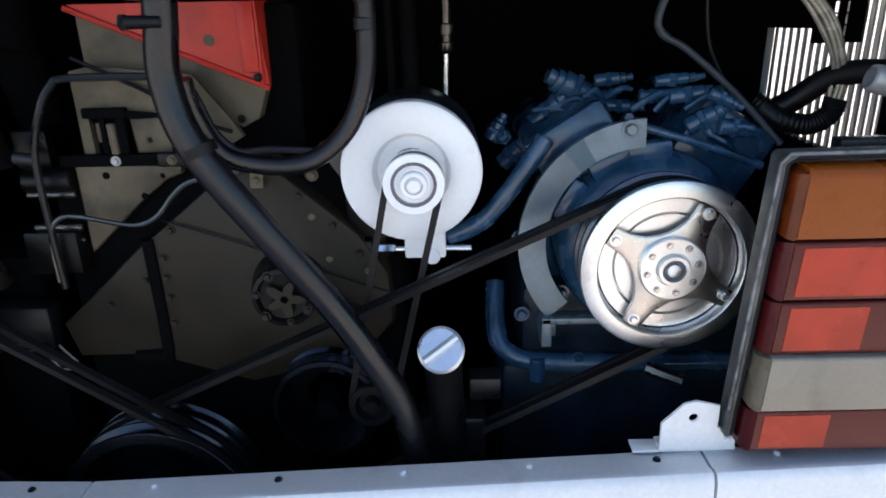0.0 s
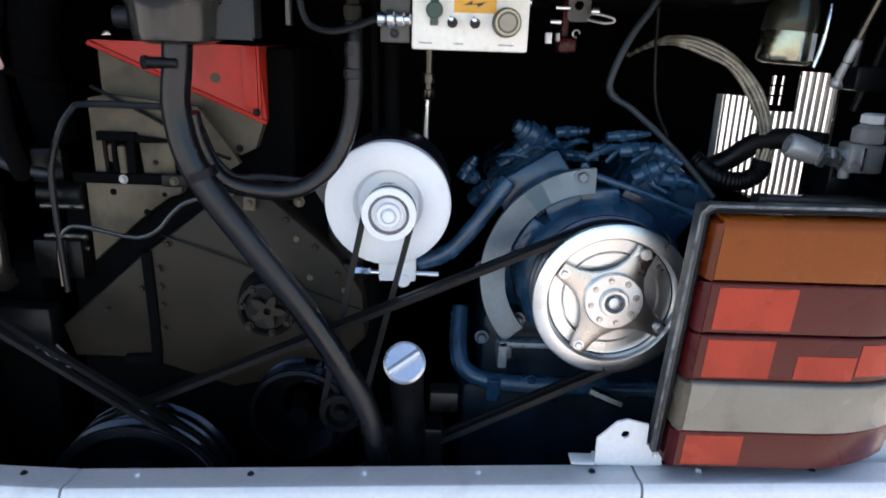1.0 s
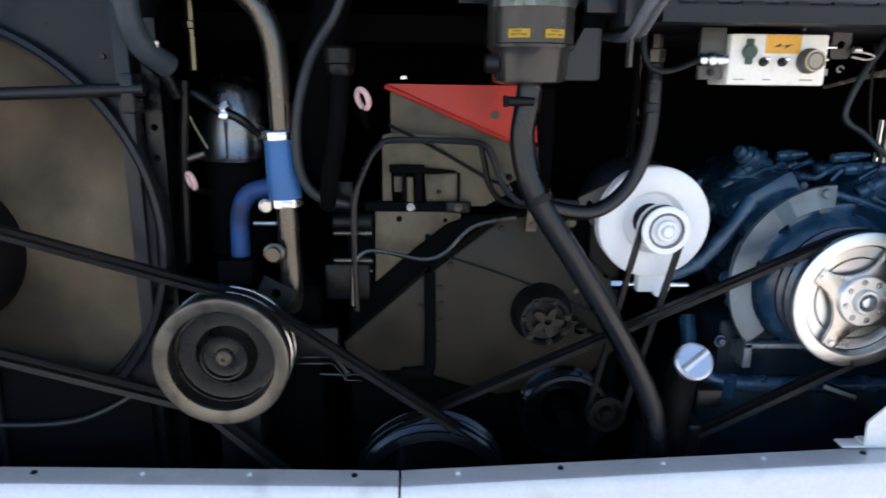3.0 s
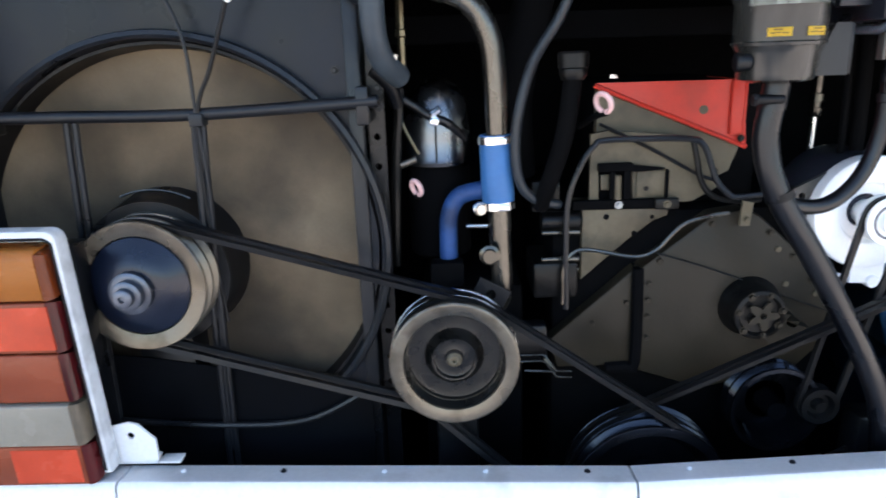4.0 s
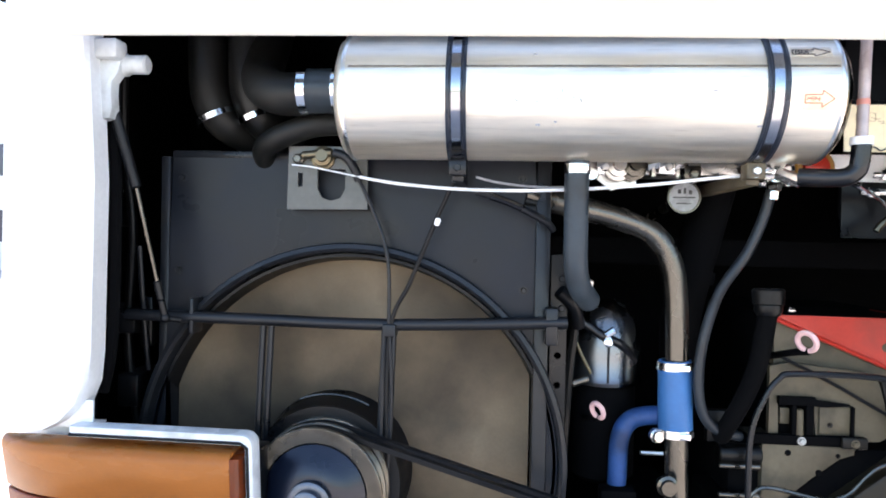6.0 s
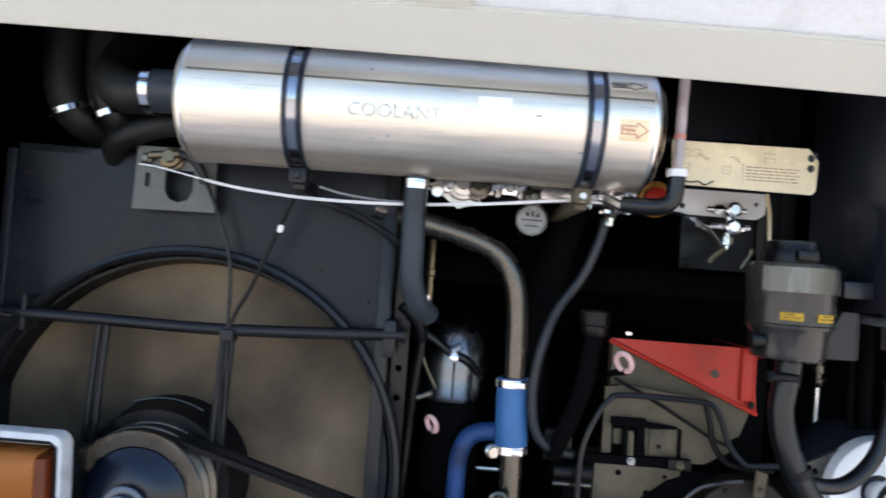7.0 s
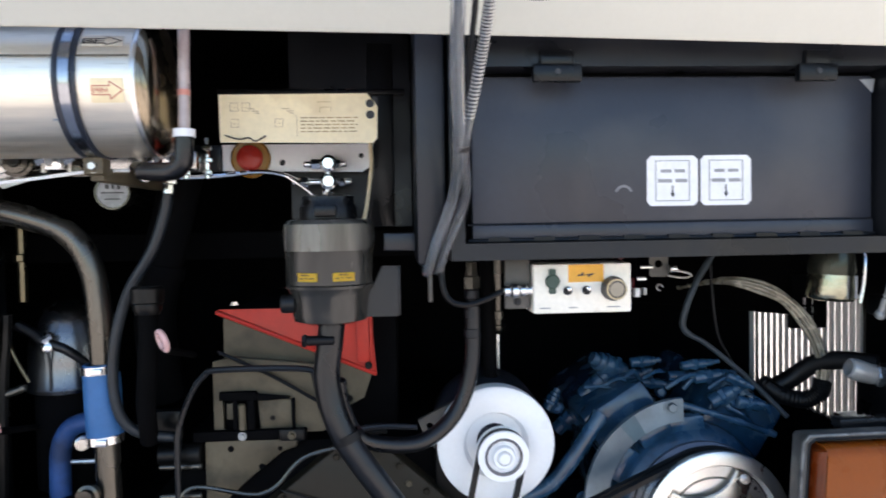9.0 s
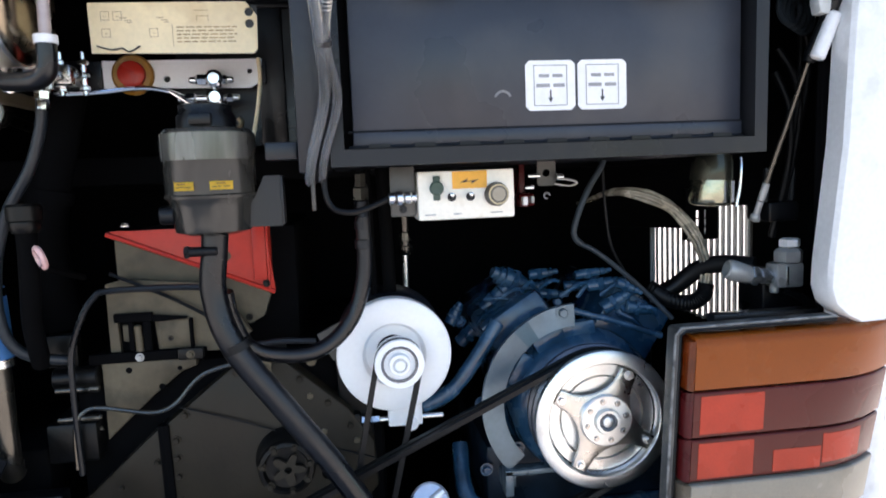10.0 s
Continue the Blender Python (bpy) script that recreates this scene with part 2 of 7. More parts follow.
def tube(bm, pts, r, seg=12, sub=8, ripple=0.0, smooth=True):
    path = spline(pts, sub) if smooth else [Vector(p) for p in pts]
    u = None
    rings = []
    for i, p in enumerate(path):
        d = (path[min(i + 1, len(path) - 1)] - path[max(i - 1, 0)]).normalized()
        u = frame_of(d)[1] if u is None else (u - d * u.dot(d)).normalized()
        w = d.cross(u)
        rr = r + (ripple if i % 2 else -ripple)
        rings.append([bm.verts.new(p + (u * math.cos(2 * math.pi * k / seg) + w * math.sin(2 * math.pi * k / seg)) * rr) for k in range(seg)])
    for p, q in zip(rings, rings[1:]):
        for k in range(seg):
            bm.faces.new((p[k], p[(k + 1) % seg], q[(k + 1) % seg], q[k]))
    bm.faces.new(rings[0][::-1])
    bm.faces.new(rings[-1])
    return bm


def circle(cx, cz, r, n=24):
    return [(cx + r * math.cos(2 * math.pi * i / n), cz + r * math.sin(2 * math.pi * i / n)) for i in range(n)]


def plate(bm, outer, y0, y1, holes=(), bev=0.0):
    """A plate cut to an outline of (x, z), lying across y, with holes through it."""
    es, fresh = [], []
    for loop in (outer, *holes):
        vs = [bm.verts.new((x, y0, z)) for x, z in loop]
        fresh += vs
        es += [bm.edges.new((a, b)) for a, b in zip(vs, vs[1:] + vs[:1])]
    if holes:
        fs = [g for g in bmesh.ops.triangle_fill(bm, edges=es, use_beauty=True, use_dissolve=False)["geom"] if isinstance(g, bmesh.types.BMFace)]
    else:
        fs = [bm.faces.new(fresh)]
    ext = bmesh.ops.extrude_face_region(bm, geom=fs)["geom"]
    vs = [g for g in ext if isinstance(g, bmesh.types.BMVert)]
    bmesh.ops.translate(bm, verts=vs, vec=(0, y1 - y0, 0))
    if bev:
        rim = [e for e in es if e.is_valid]
        bmesh.ops.bevel(bm, geom=rim, offset=bev, segments=2, profile=0.5, affect="EDGES")
    return bm


def arc_strip(cx, cz, r0, r1, a0, a1, n=24):
    k = [radians(a0 + (a1 - a0) * i / n) for i in range(n + 1)]
    return [(cx + r1 * math.cos(a), cz + r1 * math.sin(a)) for a in k] + [(cx + r0 * math.cos(a), cz + r0 * math.sin(a)) for a in reversed(k)]


def mesh_of(name, bm, material):
    bmesh.ops.recalc_face_normals(bm, faces=bm.faces)
    me = bpy.data.meshes.new(name)
    bm.to_mesh(me)
    bm.free()
    me.materials.append(material)
    me.polygons.foreach_set("use_smooth", [True] * len(me.polygons))
    me.set_sharp_from_angle(angle=radians(38))
    return me


def adopt(ob, parent):
    ob.parent = parent
    if parent.type == "EMPTY":
        ob.matrix_parent_inverse = Matrix.Translation(-parent.location)
    return ob


def part(name, bm, material, parent, label=""):
    ob = new(name, mesh_of(name, bm, material))
    adopt(ob, parent)
    return tagged(ob, label=label)


def whole(name, bm, material, label, category, group="", kind=""):
    return tagged(new(name, mesh_of(name, bm, material)), label, category, group, kind)


def thing(name, base, label, category, group="", kind=""):
    e = new(name)
    e.location, e.empty_display_size = base, 0.05
    return tagged(e, label, category, group, kind)


bolt_meshes = {}


def bolt(parent, at, axis=(0, -1, 0), r=0.006, material=None, name="bolt"):
    material = material or steel
    key = (r, material.name, name)
    if key not in bolt_meshes:
        bm = bmesh.new()
        lathe(bm, (0, 0, 0), (0, 0, 1), [(0, 0), (0, r * 1.5), (r * 0.25, r * 1.5), (r * 0.25, r)], 16)
        lathe(bm, (0, 0, r * 0.2), (0, 0, 1), [(0, 0), (0, r), (r * 0.7, r), (r * 0.9, r * 0.8), (r * 0.9, 0)], 6)
        bolt_meshes[key] = mesh_of(name, bm, material)
    ob = new(name, bolt_meshes[key])
    ob.matrix_basis = Matrix.Translation(at) @ Vector(axis).to_track_quat("Z", "Y").to_matrix().to_4x4()
    return adopt(ob, parent)


def clamp(parent, a, b, r, material=None):
    """A worm-drive hose clamp round a hose from a to b."""
    a, b = Vector(a), Vector(b)
    d = (b - a).length
    bm = bmesh.new()
    lathe(bm, a, b - a, [(0, r), (0, r + 0.0015), (d, r + 0.0015), (d, r), (0, r)], 24)
    q = (a + b) / 2 + V(0.25 * r, -r - 0.004, 0)
    box(bm, q.x - 0.009, q.x + 0.009, q.y - 0.004, q.y + 0.005, q.z - 0.005, q.z + 0.005, 0.001)
    return part("hose_clamp", bm, material or chrome, parent, "bright steel hose clamp")


def text_mesh(body, size, material, matrix, parent, label):
    cu = bpy.data.curves.new("lettering", "FONT")
    cu.body, cu.size, cu.extrude = body, size, 0.0003
    tmp = new("lettering", cu)
    me = bpy.data.meshes.new_from_object(tmp)
    bpy.data.objects.remove(tmp)
    me.materials.clear()
    me.materials.append(material)
    ob = new("lettering", me)
    ob.matrix_basis = matrix
    adopt(ob, parent)
    return tagged(ob, label=label)


def marks(name, rows, y, material, parent, label="", depth=0.0006):
    """Flat printed bars: rows of (x0, x1, z0, z1)."""
    bm = bmesh.new()
    for x0, x1, z0, z1 in rows:
        box(bm, x0, x1, y - depth, y, z0, z1)
    return part(name, bm, material, parent, label)


def pulley(bm, c, y0, y1, r, grooves=2, dish=0.7, depth=0.02, hub=0.3, seg=48):
    """A belt pulley facing the rear: rim, belt grooves and a dished face with a hub."""
    x, z = c
    w = (y1 - y0) / (2 * grooves)
    prof = [(y1, 0), (y1, r)]
    for i in range(grooves):
        e = y1 - 2 * w * i
        prof += [(e - 0.15 * w, r), (e - 0.7 * w, r * 0.9), (e - 1.3 * w, r * 0.9), (e - 1.85 * w, r), (e - 2 * w, r)]
    prof += [(y0 - 0.002, r * 0.99), (y0 - 0.002, r * (dish + 0.02)), (y0 + depth * 0.4, r * dish), (y0 + depth, r * (dish - 0.12)), (y0 + depth, r * (hub + 0.06)), (y0 + depth * 0.3, r * hub), (y0 - 0.004, r * hub * 0.9), (y0 - 0.004, 0)]
    return lathe(bm, (x, 0, z), (0, 1, 0), prof, seg)


def belt(name, c1, r1, c2, r2, y, width, label, base_material=None):
    """A V-belt that runs round two pulleys."""
    p, q = V(c1[0], 0, c1[1]), V(c2[0], 0, c2[1])
    d = q - p
    ang = math.atan2(d.z, d.x)
    off = math.acos((r1 - r2) / d.length)
    loop = []
    for i in range(25):
        a = ang + off + (2 * math.pi - 2 * off) * i / 24
        loop.append((p.x + r1 * math.cos(a), p.z + r1 * math.sin(a), math.cos(a), math.sin(a)))
    for i in range(25):
        a = ang - off + 2 * off * i / 24
        loop.append((q.x + r2 * math.cos(a), q.z + r2 * math.sin(a), math.cos(a), math.sin(a)))
    bm = bmesh.new()
    rings = []
    for x, z, nx, nz in loop:
        rings.append([bm.verts.new((x + nx * h, y + k, z + nz * h)) for h, k in ((0.004, -width / 2), (0.004, width / 2), (-0.005, width * 0.36), (-0.005, -width * 0.36))])
    n = len(rings)
    for i in range(n):
        a, b = rings[i], rings[(i + 1) % n]
        for k in range(4):
            bm.faces.new((a[k], a[(k + 1) % 4], b[(k + 1) % 4], b[k]))
    return whole(name, bm, base_material or belt_rubber, label, "belt", "engine drive belts")


# ---- ground and bus shell ----
bm = bmesh.new()
bmesh.ops.create_grid(bm, x_segments=40, y_segments=40, size=300)
whole("ground", bm, concrete, "pale sunlit concrete yard round the bus", "ground", kind="structure")

XL, XR = -1.785, 0.985
MID = (XL + XR) / 2


def strips(bm, outer, inner, bands):
    """Upright sheet along a plan line, one closed strip for each run of the line and each band of heights."""
    for i in range(len(outer) - 1):
        for z0, z1 in bands(i):
            plan = (outer[i], outer[i + 1], inner[i + 1], inner[i])
            lo = [bm.verts.new((x, y, z0)) for x, y in plan]
            hi = [bm.verts.new((x, y, z1)) for x, y in plan]
            for k in range(4):
                bm.faces.new((lo[k], lo[(k + 1) % 4], hi[(k + 1) % 4], hi[k]))
            bm.faces.new(lo[::-1])
            bm.faces.new(hi)
    bmesh.ops.remove_doubles(bm, verts=bm.verts, dist=0.0001)


LOUVRE_Z = (0.62, 1.40)


def body_side(name, s, label):
    """Side wall with a rounded rear corner; s is 1 or -1 for the two sides of the bus. The right one has an air opening."""
    outer = [(1.168 + MID, 0.800), (1.20 + MID, 0.802), (1.25 + MID, 0.812), (1.285 + MID, 0.845), (1.32 + MID, 0.92), (1.355 + MID, 1.06), (1.367 + MID, 1.18), (XR - 0.006, 1.30), (XR, 1.6), (XR, 2.15), (XR, 11.5)]
    inner = [(x - 0.03, y + 0.012) for x, y in outer]
    outer, inner = ([(x, y) if s > 0 else (2 * MID - x, y) for x, y in run] for run in (outer, inner))
    bm = bmesh.new()
    strips(bm, outer, inner, lambda i: ((0.35, LOUVRE_Z[0]), (LOUVRE_Z[1], 3.2)) if s > 0 and 6 <= i <= 8 else ((0.35, 3.2),))
    return whole(name, bm, white_paint, label, "bus wall", kind="structure")


body_side("wall_left", -1, "white painted side wall of the bus")
body_side("wall_right", 1, "white painted side wall of the bus")
bm = bmesh.new()
box(bm, XL, XR, 0.90, 11.5, 3.203, 3.26, 0.02)
whole("bus_roof", bm, white_paint, "white painted roof of the bus", "roof", kind="structure")
bm = bmesh.new()
box(bm, -1.66, 0.86, 0.755, 0.79, 1.80, 3.2, 0.012)
whole("wall_rear_upper", bm, white_paint, "white painted rear wall above the engine bay", "bus wall", kind="structure")
bm = bmesh.new()
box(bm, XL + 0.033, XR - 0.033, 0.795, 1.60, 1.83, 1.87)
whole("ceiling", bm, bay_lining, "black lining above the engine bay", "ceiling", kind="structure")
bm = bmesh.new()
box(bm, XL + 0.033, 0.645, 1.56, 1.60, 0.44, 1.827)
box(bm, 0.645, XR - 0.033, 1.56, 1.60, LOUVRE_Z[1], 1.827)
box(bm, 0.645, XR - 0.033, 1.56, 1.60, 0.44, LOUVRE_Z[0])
whole("wall_bulkhead", bm, bay_lining, "near-black bulkhead at the back of the engine bay", "bulkhead", kind="structure")
# Added tray closes the open underside and keeps the bay dark.
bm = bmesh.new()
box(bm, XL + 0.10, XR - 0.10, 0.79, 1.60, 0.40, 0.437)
whole("floor", bm, bay_lining, "black tray added under the engine", "floor", kind="structure")
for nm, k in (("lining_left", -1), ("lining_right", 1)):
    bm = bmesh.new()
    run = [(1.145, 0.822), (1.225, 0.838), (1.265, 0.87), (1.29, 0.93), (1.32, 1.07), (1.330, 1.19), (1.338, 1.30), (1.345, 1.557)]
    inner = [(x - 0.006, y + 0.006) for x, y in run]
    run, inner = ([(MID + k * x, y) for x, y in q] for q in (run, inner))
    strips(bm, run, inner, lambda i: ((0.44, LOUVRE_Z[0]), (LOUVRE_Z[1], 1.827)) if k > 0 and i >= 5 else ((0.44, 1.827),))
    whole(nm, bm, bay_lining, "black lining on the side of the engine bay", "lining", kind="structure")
# air duct from the side opening to the louvre beside the engine
bm = bmesh.new()
box(bm, 0.60, 0.64, 1.602, 2.20, LOUVRE_Z[0] - 0.03, LOUVRE_Z[1] + 0.03)
box(bm, 0.642, XR - 0.034, 2.17, 2.20, LOUVRE_Z[0] - 0.03, LOUVRE_Z[1] + 0.03)
box(bm, 0.642, XR - 0.034, 1.602, 2.168, LOUVRE_Z[1] + 0.002, LOUVRE_Z[1] + 0.03)
box(bm, 0.642, XR - 0.034, 1.602, 2.168, LOUVRE_Z[0] - 0.03, LOUVRE_Z[0] - 0.002)
whole("wall_duct", bm, bay_lining, "black lining of the air duct", "lining", kind="structure")
bm = bmesh.new()
box(bm, XL + 0.03, XR - 0.03, 11.4, 11.46, 0.35, 3.2)
whole("wall_front", bm, white_paint, "white front wall of the bus", "bus wall", kind="structure")


def pillar(name, inner, s, label):
    """Rear corner pillar beside the hatch opening: it bends round the corner and has a rounded foot over the lamp."""
    bm = bmesh.new()
    rows = []
    for x, z in inner:
        plan = [(x, 0.79), (x, 0.754), (x + s * 0.004, 0.749), (x + s * 0.03, 0.746), (MID + s * 1.20, 0.749), (MID + s * 1.235, 0.759), (MID + s * 1.262, 0.778), (MID + s * 1.288, 0.81), (MID + s * 1.312, 0.86), (MID + s * 1.335, 0.93)]
        rows.append([bm.verts.new((px, py, z)) for px, py in plan])
    for p, q in zip(rows, rows[1:]):
        for k in range(len(p) - 1):
            bm.faces.new((p[k], p[k + 1], q[k + 1], q[k]))
    bmesh.ops.recalc_face_normals(bm, faces=bm.faces)
    bmesh.ops.solidify(bm, geom=bm.faces[:], thickness=-0.003)
    return whole(name, bm, white_paint, label, "pillar", "rear corner pillars", "structure")


pillar("pillar_left", [(-1.575, 1.146), (-1.548, 1.160), (-1.524, 1.185), (-1.512, 1.215), (-1.508, 1.26), (-1.506, 1.52), (-1.522, 1.80)], -1, "white painted corner pillar of the bus rear")
pillar("pillar_right", [(0.752, 1.146), (0.728, 1.158), (0.708, 1.176), (0.700, 1.20), (0.702, 1.24), (0.722, 1.42), (0.728, 1.56), (0.742, 1.80)], 1, "white painted corner pillar of the bus rear")
for nm, k, x in (("seal_left", -1, -1.508), ("seal_right", 1, 0.732)):
    bm = bmesh.new()
    tube(bm, [(x + k * 0.016, 0.815, 1.19), (x + k * 0.002, 0.815, 1.28), (x, 0.815, 1.5), (x + k * 0.008, 0.815, 1.82)], 0.011, 8, 6)
    whole(nm, bm, bay_lining, "black rubber door seal along the pillar", "seal", kind="structure")
# white folded tab at the foot of the pillar, above the lamp
for x in (-1.535,):
    bm = bmesh.new()
    box(bm, x - 0.028, x + 0.028, 0.764, 0.768, 1.146, 1.188, 0.001)
    box(bm, x - 0.028, x + 0.028, 0.768, 0.80, 1.146, 1.150, 0.001)
    whole("pillar_tab", bm, white_paint, "white folded steel tab at the foot of the pillar", "tab")

# ---- rear bumper: a ledge in four lengths with gaps ----
bumper = thing("rear_bumper", (-0.40, 0.75, 0.36), "white painted rear bumper ledge in four lengths", "bumper", kind="structure")
LEDGE = [(-1.67, 0.748), (-1.222, 0.738), (-0.398, 0.718), (0.416, 0.752), (0.865, 0.770)]


def ledge_z(x):
    for (a, za), (b, zb) in zip(LEDGE, LEDGE[1:]):
        if x <= b:
            return za + (zb - za) * (x - a) / (b - a)
    return LEDGE[-1][1]


for (a, za), (b, zb) in zip(LEDGE, LEDGE[1:]):
    a, b = a + 0.002, b - 0.002
    bm = bmesh.new()
    prof = [(0.790, -0.03), (0.786, -0.002), (0.782, 0), (0.745, 0.001), (0.738, 0.004), (0.731, 0.004), (0.726, 0.0), (0.723, -0.008), (0.718, -0.06), (0.716, -0.2), (0.725, -0.36), (0.79, -0.37)]
    n = 10
    rows = [[bm.verts.new((a + (b - a) * i / n, y, za + (zb - za) * i / n + h)) for y, h in prof] for i in range(n + 1)]
    for p, q in zip(rows, rows[1:]):
        for k in range(len(prof)):
            j = (k + 1) % len(prof)
            bm.faces.new((p[k], p[j], q[j], q[k]))
    bm.faces.new(rows[0])
    bm.faces.new(rows[-1][::-1])
    part("bumper_panel", bm, white_paint, bumper)
    for i in range(max(1, int((b - a) / 0.16))):
        x = a + 0.09 + i * 0.165
        if x < b - 0.03:
            bolt(bumper, (x, 0.766, ledge_z(x) + 0.0006), (0, 0, 1), 0.0035, frame_paint if i % 3 == 1 else white_paint, "screw")

# ---- raised hatch ----
hatch = thing("engine_hatch", (-0.4, 0.70, 1.70), "raised engine hatch with cream painted inner side", "hatch")
SLOPE = radians(47)


def hatch_point(x, s, h=0.0):
    """s: metres up the hatch from its hinge edge, h: off its inner face towards the bay."""
    u = x + 1.37
    zl = 1.715 - 0.0045 * u - 0.0063 * u * u
    return V(x, 0.70 - s * math.cos(SLOPE) + h * math.sin(SLOPE), zl + s * math.sin(SLOPE) + h * math.cos(SLOPE))


def hatch_slab(bm, x0, x1, s0, s1, h0, h1):
    n = max(1, round((x1 - x0) / 0.2))
    rows = [[bm.verts.new(hatch_point(x0 + (x1 - x0) * i / n, s, h)) for s, h in ((s0, h0), (s1, h0), (s1, h1), (s0, h1))] for i in range(n + 1)]
    for p, q in zip(rows, rows[1:]):
        for k in range(4):
            bm.faces.new((p[k], p[(k + 1) % 4], q[(k + 1) % 4], q[k]))
    bm.faces.new(rows[0])
    bm.faces.new(rows[-1][::-1])
    return bm


def soften(bm, offset, segments):
    """Rounds the sharp edges alone."""
    bmesh.ops.recalc_face_normals(bm, faces=bm.faces)
    bmesh.ops.bevel(bm, geom=[e for e in bm.edges if e.is_manifold and e.calc_face_angle() > 0.5], offset=offset, segments=segments, affect="EDGES")


bm = bmesh.new()
hatch_slab(bm, -1.55, 0.70, 0.0, 0.82, 0.012, 0.045)
soften(bm, 0.006, 3)
part("outer_skin", bm, white_paint, hatch)
bm = bmesh.new()
hatch_slab(bm, -1.53, 0.68, 0.0, 0.075, 0.0, 0.012)
hatch_slab(bm, -1.53, 0.68, 0.745, 0.80, 0.0, 0.012)
for x in (-1.53, -0.8, -0.06, 0.60):
    hatch_slab(bm, x, x + 0.08, 0.0745, 0.7455, 0.0, 0.0119)
soften(bm, 0.004, 2)
part("inner_frame", bm, cream_paint, hatch, "cream painted stiffening frame")
bm = bmesh.new()
hatch_slab(bm, 0.02, 0.36, 0.10, 0.36, 0.009, 0.0115)
part("liner_patch", bm, white_paint, hatch, "white liner patch")
hinge_cast = mat("hinge_cast", (0.56, 0.58, 0.58), 0.42, var=0.2, scale=18, bump=0.1, dirt=(0.26, 0.26, 0.25), amount=0.3, dirt_scale=20)
for s, x in ((-1, -1.46), (1, 0.66)):
    bm = bmesh.new()
    web = [(0.020, 1.704), (0.025, 1.684), (0.034, 1.672), (0.035, 1.652), (0.033, 1.632), (0.037, 1.616), (0.053, 1.614), (0.060, 1.640), (0.070, 1.668), (0.080, 1.704)]
    plate(bm, [(x + s * dx, z) for dx, z in (web if s > 0 else web[::-1])], 0.778, 0.798, bev=0.004)
    arm = part("hinge_arm", bm, hinge_cast, hatch, "white cast hinge arm")
    bm = bmesh.new()
    lathe(bm, (x - s * 0.012, 0.80, 1.702), (s, 0, 0), [(0, 0), (0, 0.011), (0.003, 0.0145), (0.030, 0.0145), (0.034, 0.0175), (0.060, 0.019), (0.095, 0.021), (0.095, 0)], 20)
    part("hinge_boss", bm, hinge_cast, hatch, "round cast hinge boss")
    bm = bmesh.new()
    box(bm, min(x + s * 0.02, x + s * 0.088), max(x + s * 0.02, x + s * 0.088), 0.765, 0.799, 1.7045, 1.735, 0.006)
    part("hinge_plate", bm, hinge_cast, hatch)


def gas_strut(base, joint, top, lab, sleeve=None):
    st = thing("gas_strut", base, lab, "strut", "hatch gas struts")
    a, j, b = Vector(base), Vector(joint), Vector(top)
    bm = bmesh.new()
    cyl(bm, a, j, 0.0045 if sleeve else 0.0036, 12)
    part("rod", bm, pipe_steel, st, "thin dark piston rod")
    bm = bmesh.new()
    cyl(bm, j, b, 0.0105 if sleeve else 0.0085, 16)
    part("cylinder", bm, black_paint, st, "black pressure cylinder")
    if sleeve:
        bm = bmesh.new()
        cyl(bm, sleeve[0], sleeve[1], 0.0112, 16, 0.003)
        part("sleeve", bm, label_white, st, "white plastic sleeve")
    bm = bmesh.new()
    d = (j - a).normalized()
    bmesh.ops.create_uvsphere(bm, u_segments=14, v_segments=8, radius=0.0085, matrix=Matrix.Translation(a))
    cyl(bm, a + d * 0.004, a + d * 0.030, 0.0058, 12)
    cyl(bm, a + d * 0.030, a + d * 0.062, 0.0062, 12)
    cyl(bm, a + V(0, 0, 0), a + V(0.018, 0.02, -0.006), 0.005, 10)
    part("end_fitting", bm, union_grey if sleeve else black_paint, st, "ball end fitting")
    return st


gas_strut((0.668, 0.895, 1.302), (0.704, 0.815, 1.549), (0.752, 0.735, 1.76), "black gas strut with a white sleeve beside the pillar", ((0.699, 0.788, 1.549), (0.7245, 0.783, 1.617)))
gas_strut((-1.442, 0.853, 1.305), (-1.476, 0.82, 1.514), (-1.532, 0.775, 1.765), "black gas strut near the radiator side of the bay")
coil_cable = thing("coiled_cable", (0.745, 0.90, 1.63), "grey coiled cable hanging in the corner by the hinge", "cable")
for k in range(4):
    bm = bmesh.new()
    cx, cz = 0.730 + 0.011 * k, 1.652 - 0.004 * k
    tube(bm, [(cx + 0.020 * math.cos(a) + 0.006 * math.sin(a), 0.90 + 0.004 * k + 0.012 * math.sin(a), cz + 0.030 * math.sin(a)) for a in (2 * math.pi * i / 16 for i in range(17))], 0.0042, 8, 2)
    part("loop", bm, hose_grey, coil_cable)
bm = bmesh.new()
tube(bm, [(0.75, 0.90, 1.70), (0.752, 0.90, 1.66), (0.758, 0.91, 1.60), (0.762, 0.92, 1.50), (0.755, 0.93, 1.40)], 0.0042, 8, 6)
part("tail", bm, rubber, coil_cable)

